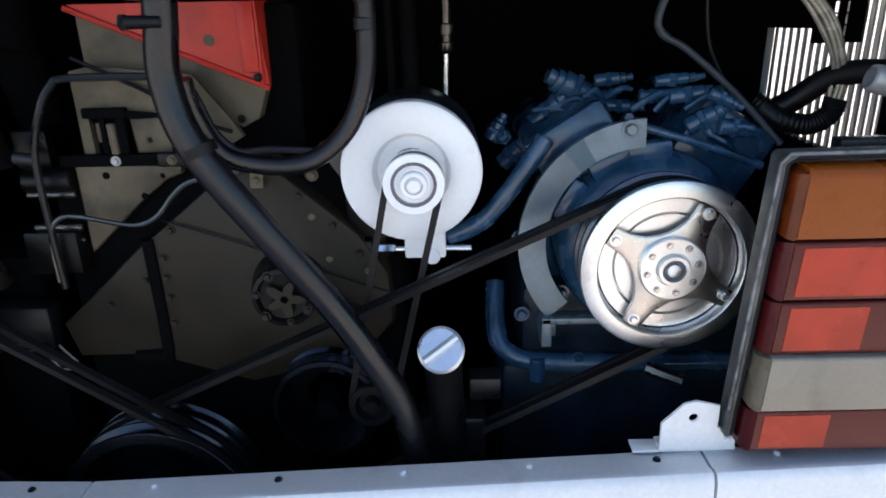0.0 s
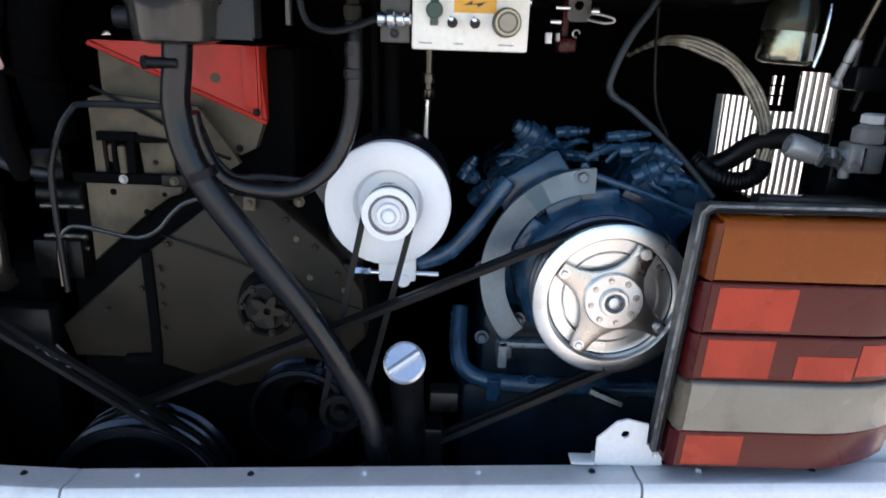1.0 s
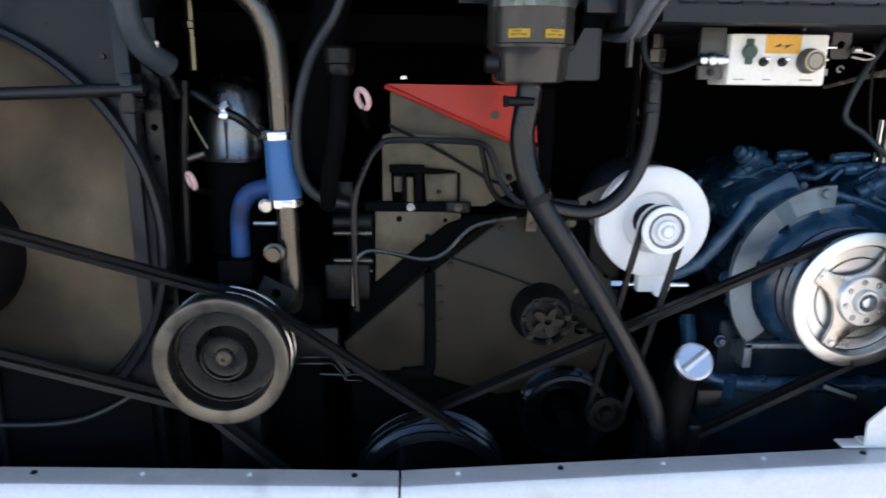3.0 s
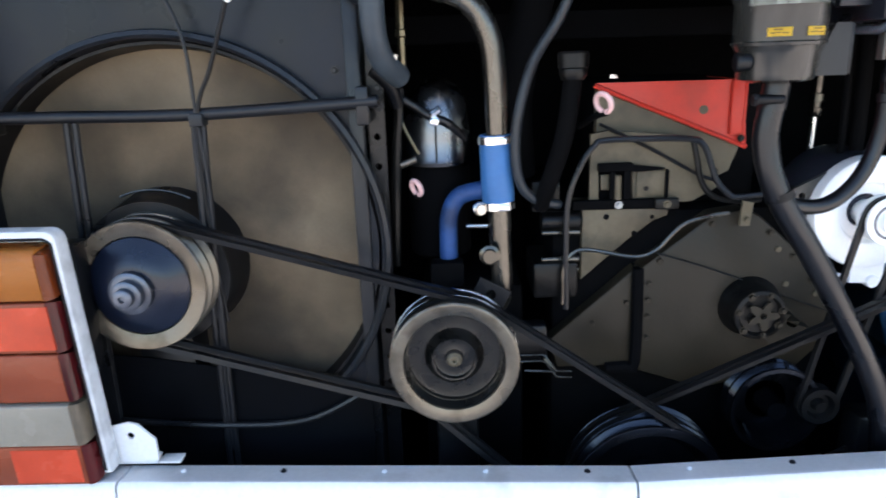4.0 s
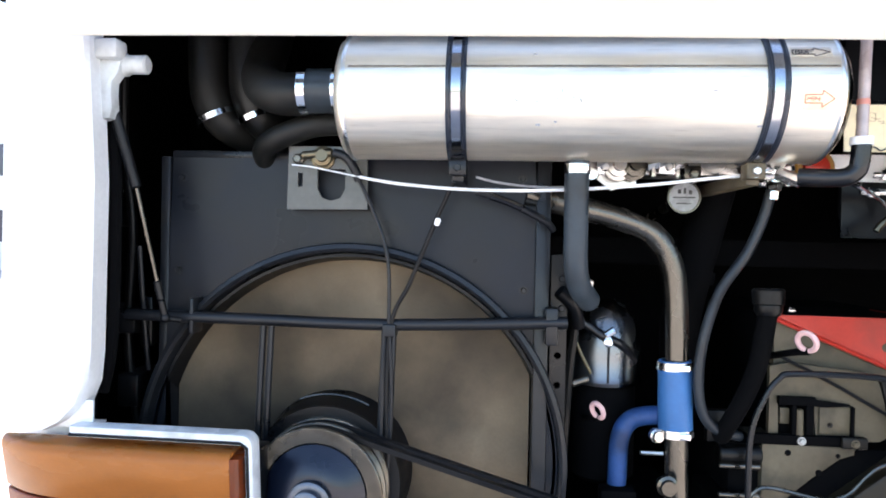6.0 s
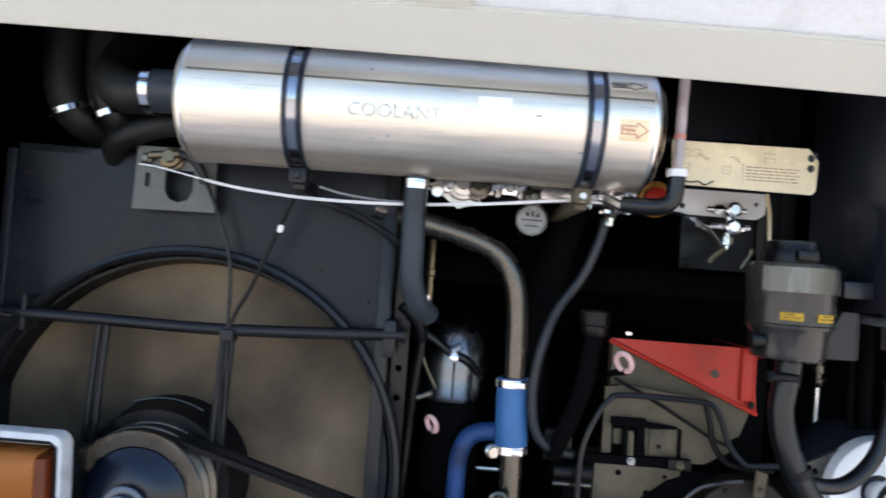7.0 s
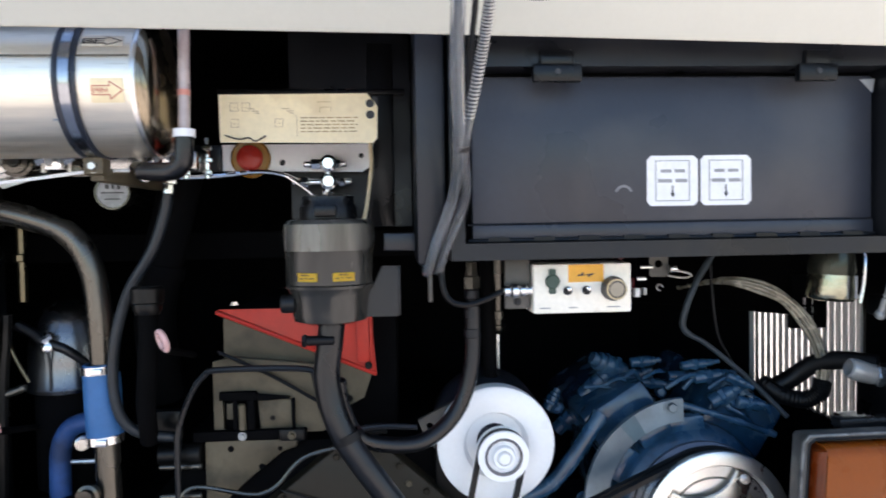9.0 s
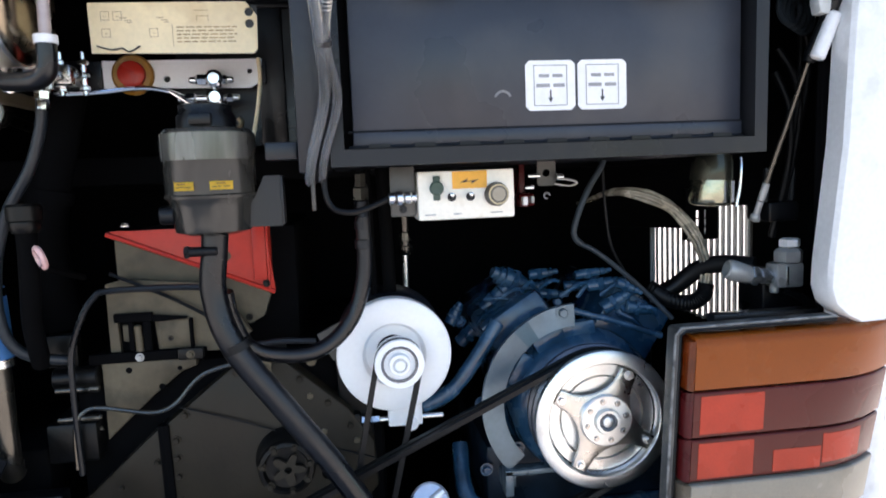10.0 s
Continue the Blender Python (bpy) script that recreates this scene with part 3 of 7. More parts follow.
# ---- tail lamps ----
def tail_lamp(label, inner, outer, zs, patches, surround_mat, surround_label, reds, amber, bright):
    """zs: the five lens bands from the top down; inner and outer are the (top, bottom) ends, outer bends back round the corner."""
    s = 1 if outer[0] > inner[0] else -1
    lamp = thing("tail_lamp", ((inner[0] + outer[0]) / 2, 0.79, zs[-1] - 0.002), label, "tail lamp", "rear tail lamps")

    def at(ends, z):
        return ends[1] + (ends[0] - ends[1]) * (z - zs[-1]) / (zs[0] - zs[-1])

    def edge(z):
        return at(inner, z)

    def bend(x, z):
        """How far the front lies back at x."""
        u = max(0.0, 1 - abs(at(outer, z) - x) / 0.15)
        return 0.047 * u ** 2.2

    def skin(bm, xa, xb, rows, n=14):
        """A curved slab: rows of (z, y); xa and xb give its ends at a height."""
        grid = []
        for z, y in rows:
            line = []
            for i in range(n + 1):
                x = xa(z) + (xb(z) - xa(z)) * i / n
                line.append(bm.verts.new((x, min(y + bend(x, z), 0.80) if y < 0.78 else 0.802, z)))
            grid.append(line)
        m = len(grid)
        for k in range(m):
            p, q = grid[k], grid[(k + 1) % m]
            for i in range(n):
                bm.faces.new((p[i], p[i + 1], q[i + 1], q[i]))
        bm.faces.new([g[0] for g in grid])
        bm.faces.new([g[-1] for g in grid])
        bmesh.ops.recalc_face_normals(bm, faces=bm.faces)
        return bm

    names = [("amber_lens", amber), ("red_lens", reds), ("red_lens", reds), ("clear_lens", clear_lens), ("red_lens", reds)]
    tip = 0.011 if s > 0 else 0.014
    for i, (nm, m) in enumerate(names):
        z1, z0 = zs[i] - 0.0012, zs[i + 1] + 0.0012
        y = 0.738 - (0.006 if i == 3 else 0.0)
        ru = 0.016 if i == 0 else 0.004
        rows = [(z0, 0.79), (z0, y + 0.006), (z0 + 0.0015, y + 0.0015), (z0 + 0.004, y)]
        rows += [(z1 - ru + ru * math.sin(a), y + ru * 0.9 * (1 - math.cos(a))) for a in (radians(90 * k / 5) for k in range(6))]
        rows.append((z1, 0.79))
        bm = bmesh.new()
        skin(bm, lambda z: edge(z) + s * tip, lambda z: at(outer, z), rows)
        lens = part(nm, bm, m, lamp)
        # the moulded end that turns back towards the bay
        bm = bmesh.new()
        rows = []
        for k in range(5):
            a = radians(90 * k / 4)
            d, back = tip * (1 - math.sin(a)), y + 0.002 + 0.016 * (1 - math.cos(a))
            inset = 0.003 * (1 - math.cos(a))
            rows.append([bm.verts.new((edge(z0) + s * d, back, z0 + inset)), bm.verts.new((edge(z1) + s * d, back, z1 - inset - (0.006 if i == 0 else 0)))])
        rows.append([bm.verts.new((edge(z0), 0.786, z0 + 0.003)), bm.verts.new((edge(z1), 0.786, z1 - 0.003))])
        rows.append([bm.verts.new((edge(z0) + s * tip, 0.786, z0)), bm.verts.new((edge(z1) + s * tip, 0.786, z1))])
        for k in range(7):
            p, q = rows[k], rows[(k + 1) % 7]
            bm.faces.new((p[0], p[1], q[1], q[0]))
        for c in (0, 1):
            bm.faces.new([r[c] for r in rows])
        bmesh.ops.recalc_face_normals(bm, faces=bm.faces)
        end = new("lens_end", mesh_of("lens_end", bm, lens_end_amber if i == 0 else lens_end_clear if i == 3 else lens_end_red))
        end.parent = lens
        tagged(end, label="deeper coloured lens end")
        for j, a, b, f0, f1 in patches:
            if j == i:
                bm = bmesh.new()
                h = z1 - z0 - 0.012
                za, zb = z0 + 0.006 + h * f0, z0 + 0.006 + h * f1
                skin(bm, lambda z: edge(z) + s * a, lambda z: edge(z) + s * b, [(za, y + 0.003), (za, y - 0.0006), (zb, y - 0.0006), (zb, y + 0.003)], 6)
                ob = new("reflector", mesh_of("reflector", bm, bright))
                ob.parent = lens
                tagged(ob, label="bright red reflector block")
    bm = bmesh.new()
    a, b = sorted((edge(zs[-1]) + s * 0.004, outer[1] - s * 0.03))
    box(bm, a + (0.06 if s > 0 else 0.004), b - 0.004, 0.803, 0.85, zs[-1] - 0.004, zs[0] - 0.01, 0.004)
    part("housing", bm, black_paint, lamp, "black lamp housing")
    # surround: a strip up the inner side and along the top
    e0, e1 = inner[1] - s * 0.002, inner[0] - s * 0.002
    w, lo, hi = (0.011, 0.002, 0.013) if s > 0 else (0.012, 0.008, 0.026)
    stop = outer[0] - s * 0.13
    outline = [(e0 , zs[-1] + 0.01), (e1, zs[0] + lo), (stop, zs[0] + lo + 0.002), (stop, zs[0] + hi)]
    rc = 0.008 if s > 0 else 0.018
    outline += [(e1 - s * (w - rc + rc * math.sin(g)), zs[0] + hi - 0.002 - rc + rc * math.cos(g)) for g in (radians(15 * k) for k in range(7))] + [(e0 - s * w, zs[-1] + 0.01)]
    bm = bmesh.new()
    plate(bm, outline if s > 0 else outline[::-1], 0.756, 0.785, bev=0.003)
    part("surround", bm, surround_mat, lamp, surround_label)
    bm = bmesh.new()
    tube(bm, [(e0 - s * 0.004, 0.757, zs[-1] + 0.015), (e1 - s * 0.004, 0.757, zs[0] + lo - 0.002), (e1 + s * 0.006, 0.757, zs[0] + lo + 0.004), (stop, 0.757, zs[0] + lo + 0.006)], 0.0028, 8, 1, smooth=False)
    part("rubber_gasket", bm, rubber, lamp, "black rubber gasket")
    if s > 0:
        bm = bmesh.new()
        tube(bm, [(e0 - s * w, 0.757, zs[-1] + 0.05), (e1 - s * (w + 0.001), 0.757, zs[0] + hi - 0.012), (e1 - s * (w - 0.008), 0.757, zs[0] + hi - 0.002), (stop, 0.757, zs[0] + hi)], 0.0022, 8, 1, smooth=False)
        part("edge_trim", bm, edge_scuff, lamp, "pale scuffed edge")
    return lamp


tail_lamp("tail lamp with amber, red and clear lenses, dark surround", (0.467, 0.447), (0.848, 0.778), [1.141, 1.057, 0.984, 0.915, 0.840, 0.780],
          [(1, 0.022, 0.125, 0.0, 1.0), (2, 0.022, 0.112, 0.0, 1.0), (2, 0.145, 0.225, 0.0, 0.62), (2, 0.228, 0.305, 0.1, 0.95), (4, 0.02, 0.1, 0.0, 1.0)], surround_dark, "dark weathered metal surround", red_lens, amber_lens, red_bright)
faded_lamp = tail_lamp("tail lamp with faded amber, red, clear lenses, white surround", (-1.274, -1.256), (-1.668, -1.60), [1.137, 1.059, 0.977, 0.896, 0.824, 0.752],
          [(1, 0.012, 0.125, 0.0, 1.0), (2, 0.125, 0.16, 0.35, 0.75), (4, 0.02, 0.125, 0.0, 1.0)], lamp_frame_white, "weathered white painted surround", faded_red, faded_amber, faded_bright)
faded_lamp.location += V(0.010, -0.018, -0.008)


def lamp_bracket(x, z, s, lab):
    br = thing("lamp_bracket", (x, 0.78, z), lab, "bracket", "lamp brackets")
    q = [(-0.045, 0.012), (0.045, 0.012), (0.045, 0.040), (0.020, 0.042), (0.020, 0.075), (-0.010, 0.082), (-0.025, 0.078), (-0.052, 0.050), (-0.052, 0.012)]
    pts = [(x + s * a, z + b) for a, b in q]
    bm = bmesh.new()
    plate(bm, pts if s > 0 else pts[::-1], 0.772, 0.776, [circle(x - s * 0.012, z + 0.058, 0.006, 14)])
    part("plate", bm, white_paint, br)
    bm = bmesh.new()
    box(bm, x - 0.052, x + 0.047, 0.7725, 0.798, z + 0.0075, z + 0.0125, 0.001)
    box(bm, x - s * 0.085, x - s * 0.05, 0.775, 0.80, z + 0.003, z + 0.007, 0.001) if s > 0 else box(bm, x + 0.05, x + 0.085, 0.775, 0.80, z + 0.003, z + 0.007, 0.001)
    box(bm, x - 0.047, x + 0.045, 0.78, 0.797, z + 0.0005, z + 0.008)
    part("foot", bm, white_paint, br)
    bolt(br, (x + s * 0.034, 0.7715, z + 0.026), r=0.004, material=white_paint)
    return br


lamp_bracket(0.41, 0.751, 1, "white painted steel lamp bracket on the bumper ledge")
lamp_bracket(-1.222, 0.742, -1, "white painted steel lamp bracket on the bumper ledge")

# ---- radiator with shroud, guard bars ----
RC = (-1.15, 1.065)


def arc_points(cx, cz, r, a0, a1, y, n=20):
    return [V(cx + r * math.cos(radians(a0 + (a1 - a0) * i / n)), y, cz + r * math.sin(radians(a0 + (a1 - a0) * i / n))) for i in range(n + 1)]


rad = thing("radiator", (-1.15, 1.0, 0.438), "dusty brown radiator behind a dark blue-grey fan shroud", "radiator")
bm = bmesh.new()
plate(bm, [(-1.475, 0.60), (-0.825, 0.60), (-0.825, 1.30), (-0.845, 1.575), (-1.468, 1.575), (-1.475, 1.30)], 0.925, 0.932, [circle(RC[0], RC[1], 0.352, 64)])
part("shroud_panel", bm, shroud_paint, rad)
bm = bmesh.new()
box(bm, -1.49, -1.473, 0.925, 1.10, 0.438, 1.577, 0.003)
box(bm, -0.842, -0.818, 0.915, 1.10, 0.438, 1.577, 0.003)
box(bm, -1.473, -0.842, 0.93, 1.10, 1.573, 1.588, 0.003)
part("side_frame", bm, frame_paint, rad)
bm = bmesh.new()
lathe(bm, (RC[0], 0, RC[1]), (0, 1, 0), [(0.955, 0.350), (0.928, 0.351), (0.906, 0.354), (0.902, 0.359), (0.904, 0.366), (0.912, 0.368), (0.93, 0.366), (0.955, 0.356), (0.955, 0.350)], 96)
part("shroud_ring", bm, frame_paint, rad, "rolled edge of the fan ring")
bm = bmesh.new()
box(bm, -1.472, -0.845, 0.968, 1.03, 0.66, 1.49)
part("core", bm, core_dust, rad, "dust-caked brown finned core")
# Black strip paints the shaded gap inside the fan ring.
bm = bmesh.new()
lathe(bm, (RC[0], 0, RC[1]), (0, 1, 0), [(0.966, 0.338), (0.94, 0.343), (0.925, 0.3445), (0.925, 0.3495), (0.966, 0.3495), (0.966, 0.338)], 96)
part("ring_gap", bm, rubber, rad, "black strip for the dark gap inside the ring")
bm = bmesh.new()
tube(bm, [(-1.53, 0.893, 1.304), (-1.3, 0.893, 1.302), (-1.08, 0.893, 1.300), (-0.79, 0.893, 1.312)], 0.010, 12, 4)
part("guard_bar", bm, frame_paint, rad, "dark tubular guard bar")
for x in (-1.285, -1.079):
    for dx in (-0.007, 0.007):
        bm = bmesh.new()
        tube(bm, [(x + dx, 0.895, 1.30), (x + dx - 0.004, 0.888, 1.1), (x + dx - 0.012, 0.888, 0.66)], 0.0058, 8, 4)
        part("guard_rod", bm, frame_paint, rad)
for x0, x1 in ((-1.418, -1.410), (-0.825, -0.805)):
    bm = bmesh.new()
    box(bm, x0, x1, 0.885, 0.925, 1.275, 1.335, 0.003)
    part("bar_clip", bm, frame_paint, rad)
bm = bmesh.new()
tube(bm, [(-1.30, 0.886, 0.765), (-1.1, 0.886, 0.75), (-0.95, 0.886, 0.757), (-0.84, 0.886, 0.81)], 0.006, 8, 6)
part("lower_rod", bm, frame_paint, rad)
# Black plate; its top edge is set where the dark below the belt begins.
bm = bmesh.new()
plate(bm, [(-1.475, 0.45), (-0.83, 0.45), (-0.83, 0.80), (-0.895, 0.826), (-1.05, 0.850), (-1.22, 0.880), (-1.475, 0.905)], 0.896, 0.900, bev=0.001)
part("lower_panel", bm, mat("panel_black", (0.003, 0.0034, 0.0046), 0.7, var=0.4, bump=0.1, spec=0.04), rad, "black plate over the dark foot of the fan ring")
bm = bmesh.new()
tube(bm, arc_points(-1.178, 1.040, 0.1385, 62, 112, 0.905), 0.0022, 6, 1, smooth=False)
part("drum_edge", bm, pipe_steel, rad, "thin bright edge of the drum")
bm = bmesh.new()
box(bm, -1.47, -0.85, 0.935, 1.08, 0.438, 0.66, 0.004)
part("lower_tank", bm, black_paint, rad)
for x, z in ((-1.45, 1.54), (-1.16, 1.553), (-0.865, 1.545), (-0.86, 1.36), (-1.455, 1.38)):
    bolt(rad, (x, 0.925, z), r=0.005, material=frame_paint)

# fan drive on the radiator's axis
fan = thing("fan_drive", (-1.168, 0.86, 0.66), "fan drive pulley with dark blue dish and worn metal rim", "fan drive")
FX, FZ = -1.180, 1.038
bm = bmesh.new()
lathe(bm, (FX, 0, FZ), (0, 1, 0), [(0.995, 0), (0.995, 0.135), (0.965, 0.135), (0.955, 0.13), (0.90, 0.128), (0.895, 0.125), (0.885, 0.125), (0.885, 0)], 56)
part("rear_drum", bm, black_paint, fan, "dark drum behind the pulley")
bm = bmesh.new()
lathe(bm, (FX, 0, FZ), (0, 1, 0), [(0.885, 0.05), (0.885, 0.108), (0.878, 0.108), (0.868, 0.096), (0.862, 0.096), (0.853, 0.108), (0.847, 0.108), (0.838, 0.096), (0.832, 0.096), (0.823, 0.108), (0.8185, 0.1075), (0.817, 0.106), (0.8175, 0.100), (0.822, 0.083), (0.83, 0.08)], 64)
part("pulley_rim", bm, worn_metal, fan, "worn bare metal rim")
bm = bmesh.new()
lathe(bm, (FX, 0, FZ), (0, 1, 0), [(0.84, 0.0805), (0.822, 0.0805), (0.806, 0.06), (0.798, 0.042), (0.797, 0.034), (0.797, 0)], 56)
part("dish", bm, mat("dish_blue", (0.0042, 0.008, 0.021), 0.34, 0.2, var=0.3, bump=0.04, coat=0.1), fan, "satin dark blue dish")
bm = bmesh.new()
lathe(bm, (FX, 0, FZ), (0, 1, 0), [(0.80, 0.034), (0.786, 0.034), (0.784, 0.030), (0.784, 0.024), (0.772, 0.024), (0.770, 0.020), (0.770, 0.015), (0.760, 0.015), (0.758, 0.012), (0.758, 0.005), (0.762, 0.004), (0.762, 0)], 36)
part("hub", bm, groove_metal, fan, "stepped dark hub with a centre hole")
bm = bmesh.new()
box(bm, FX - 0.06, FX + 0.04, 0.90, 0.99, 0.66, 0.93, 0.01)
part("bearing_stand", bm, black_paint, fan)

# ---- idler pulley ----
idler = thing("idler_pulley", (-0.684, 0.86, 0.62), "worn metal idler pulley with a dark dished face", "pulley")
IX, IZ = -0.681, 0.893
bm = bmesh.new()
lathe(bm, (IX, 0, IZ), (0, 1, 0), [(0.885, 0.03), (0.885, 0.107), (0.878, 0.107), (0.870, 0.097), (0.862, 0.097), (0.854, 0.107), (0.848, 0.107), (0.840, 0.097), (0.832, 0.097), (0.824, 0.1068)], 64)
part("grooved_drum", bm, spider_steel, idler, "bare metal belt grooves")
bm = bmesh.new()
lathe(bm, (IX, 0, IZ), (0, 1, 0), [(0.825, 0.104), (0.823, 0.107), (0.813, 0.1068), (0.811, 0.105), (0.8105, 0.103), (0.816, 0.0845), (0.819, 0.0828), (0.824, 0.0825)], 64)
part("rim", bm, worn_metal, idler, "worn bright rim")
bm = bmesh.new()
lathe(bm, (IX, 0, IZ), (0, 1, 0), [(0.819, 0.0826), (0.842, 0.0795), (0.849, 0.077), (0.850, 0.073), (0.849, 0.050), (0.842, 0.043), (0.833, 0.0395), (0.830, 0.037), (0.8305, 0.0345), (0.838, 0.033), (0.839, 0.030), (0.837, 0.016), (0.834, 0.0145), (0.834, 0)], 56)
part("dish", bm, mat("dish_oily", (0.008, 0.0075, 0.0068), 0.30, 0.2, var=0.4, scale=25, bump=0.08, dirt=(0.018, 0.016, 0.013), amount=0.25, dirt_scale=30), idler, "dark oily dished face")
bm = bmesh.new()
lathe(bm, (IX, 0, IZ), (0, 1, 0), [(0.8425, 0.0800), (0.8405, 0.0800), (0.8405, 0.0785), (0.8425, 0.0785), (0.8425, 0.0800)], 56)
part("lip", bm, worn_metal, idler, "thin bare edge inside the dish")
bm = bmesh.new()
lathe(bm, (IX, 0, IZ), (0, 1, 0), [(0.836, 0.0), (0.836, 0.0125), (0.830, 0.0125), (0.828, 0.0105), (0.826, 0.008), (0.826, 0.004), (0.830, 0.003), (0.830, 0)], 12)
part("centre_nut", bm, engine_light, idler, "dull centre nut")
bm = bmesh.new()
for z in (0.852, 0.840):
    tube(bm, [(-0.60, 0.93, z), (-0.523, 0.93, z), (-0.518, 0.93, z - 0.002), (-0.497, 0.93, z - 0.032), (-0.47, 0.93, z - 0.034)], 0.0022, 6, 1, smooth=False)
part("stay_wire", bm, pipe_steel, idler, "two bent stay wires")
bm = bmesh.new()
box(bm, IX - 0.035, IX + 0.04, 0.89, 1.0, 0.438, IZ + 0.03, 0.01)
box(bm, IX + 0.02, IX + 0.17, 0.95, 0.99, 0.83, 0.90, 0.008)
part("stand", bm, black_paint, idler)

# ---- engine ----
eng = thing("engine", (-0.28, 1.2, 0.438), "dirty brown diesel engine with a bolted timing cover", "engine")
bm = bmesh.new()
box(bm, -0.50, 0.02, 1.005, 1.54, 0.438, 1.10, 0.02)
part("block", bm, bay_lining, eng, "near-black engine block")
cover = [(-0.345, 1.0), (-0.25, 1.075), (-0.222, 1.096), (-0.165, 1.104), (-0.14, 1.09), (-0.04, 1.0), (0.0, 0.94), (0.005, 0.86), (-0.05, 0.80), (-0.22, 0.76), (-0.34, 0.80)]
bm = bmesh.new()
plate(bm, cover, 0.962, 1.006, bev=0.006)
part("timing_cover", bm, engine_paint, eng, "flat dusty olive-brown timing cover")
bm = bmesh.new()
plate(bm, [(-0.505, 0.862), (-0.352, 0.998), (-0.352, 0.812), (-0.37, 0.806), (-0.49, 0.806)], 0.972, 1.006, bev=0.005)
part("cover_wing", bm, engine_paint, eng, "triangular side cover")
# Black strip paints the dark of the gap between cover and wing.
bm = bmesh.new()
tube(bm, [(-0.348, 0.966, 1.0), (-0.346, 0.966, 0.82), (-0.365, 0.968, 0.807), (-0.40, 0.97, 0.804)], 0.011, 8, 3)
part("cover_seam", bm, bay_lining, eng, "black strip for the dark gap beside the timing cover")
for x, z in ((-0.329, 0.972), (-0.329, 0.941), (-0.329, 0.909), (-0.329, 0.867), (-0.224, 1.080), (-0.312, 1.014), (-0.121, 1.061), (-0.076, 1.016), (-0.04, 0.972)):
    bolt(eng, (x, 0.962, z), r=0.005, material=engine_paint)
bm = bmesh.new()
plate(bm, [(-0.183, 1.078), (-0.166, 1.078), (-0.162, 1.118), (-0.180, 1.122)], 0.945, 0.952)
part("lifting_tab", bm, engine_light, eng)
bolt(eng, (-0.173, 0.945, 1.09), r=0.0045, material=engine_light)
for x, z in ((-0.365, 0.933), (-0.425, 0.894)):
    bolt(eng, (x, 0.972, z), r=0.0045, material=engine_paint)
# front shaft
SX, SZ = -0.147, 0.925
bm = bmesh.new()
lathe(bm, (SX, 0, SZ), (0, 1, 0), [(0.968, 0.056), (0.955, 0.055), (0.948, 0.050), (0.925, 0.046), (0.918, 0.047), (0.912, 0.044), (0.910, 0.038), (0.918, 0.034), (0.920, 0)], 32)
part("shaft_hub", bm, engine_dark, eng, "black greasy shaft hub")
bm = bmesh.new()
paddles = []
for i in range(60):
    a = 2 * math.pi * i / 60
    r = 0.0205 + 0.0075 * math.cos(5 * a + 0.4) + 0.0018 * math.sin(3 * a) + 0.001 * math.sin(7 * a + 1)
    paddles.append((SX + 0.003 + r * math.cos(a), SZ + r * math.sin(a)))
plate(bm, paddles, 0.907, 0.912, [circle(SX + 0.003, SZ, 0.006, 12)], bev=0)
part("hub_spider", bm, engine_paint, eng, "greasy five-lobed star washer")
for k, r in ((12, 0.0050), (68, 0.0042), (118, 0.0052), (170, 0.0046), (225, 0.0052), (282, 0.0040), (330, 0.0048)):
    a = radians(k)
    bolt(eng, (SX + 0.0385 * math.cos(a), 0.912, SZ + 0.0385 * math.sin(a)), r=r, material=engine_paint)
bm = bmesh.new()
plate(bm, arc_strip(-0.09, 0.905, 0.0, 0.05, 20, 340, 16), 0.93, 0.965, [circle(-0.08, 0.905, 0.012, 12)])
part("tensioner_plate", bm, engine_paint, eng)
# box of the injection pump side
bm = bmesh.new()
plate(bm, [(-0.446, 0.972), (-0.366, 1.044), (-0.317, 1.082), (-0.294, 1.090), (-0.292, 1.103), (-0.446, 1.104)], 0.99, 1.10, bev=0.003)
part("pump_housing", bm, engine_light, eng, "pale dusty housing with drilled holes")
for x, z, r in ((-0.403, 1.090, 0.006), (-0.321, 1.088, 0.0045), (-0.352, 1.058, 0.006)):
    bm = bmesh.new()
    cyl(bm, (x, 0.9895, z), (x, 1.005, z), r, 14, 0.001)
    part("bore", bm, bay_lining, eng, "dark drilled hole")
bm = bmesh.new()
for a, b in zip([(-0.557, 0.965, 0.839), (-0.521, 0.965, 0.836), (-0.493, 0.965, 0.801), (-0.55, 0.967, 0.803)], [(-0.557, 0.965, 0.839), (-0.521, 0.965, 0.836), (-0.493, 0.965, 0.801), (-0.55, 0.967, 0.803)][1:]):
    tube(bm, [a, b], 0.0028, 6, 1, smooth=False)
part("bracket_edge", bm, pipe_steel, eng, "worn edge of a bent bracket")
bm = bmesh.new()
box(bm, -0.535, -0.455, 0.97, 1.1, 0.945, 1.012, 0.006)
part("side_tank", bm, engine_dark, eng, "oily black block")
bm = bmesh.new()
plate(bm, [(-0.432, 1.112), (-0.432, 1.236), (-0.40, 1.243), (-0.262, 1.228), (-0.215, 1.165), (-0.20, 1.14), (-0.25, 1.112)], 1.0, 1.012, [[(-0.416, 1.117), (-0.418, 1.183), (-0.359, 1.182), (-0.354, 1.117)]], bev=0)
part("back_plate", bm, engine_light, eng, "pale brown bracket plate with a square window")
bm = bmesh.new()
box(bm, -0.412, -0.396, 1.004, 1.02, 1.136, 1.164, 0.002)
part("window_tab", bm, engine_light, eng)
bm = bmesh.new()
cyl(bm, (-0.3825, 0.994, 1.106), (-0.3845, 0.994, 1.165), 0.0065, 12)
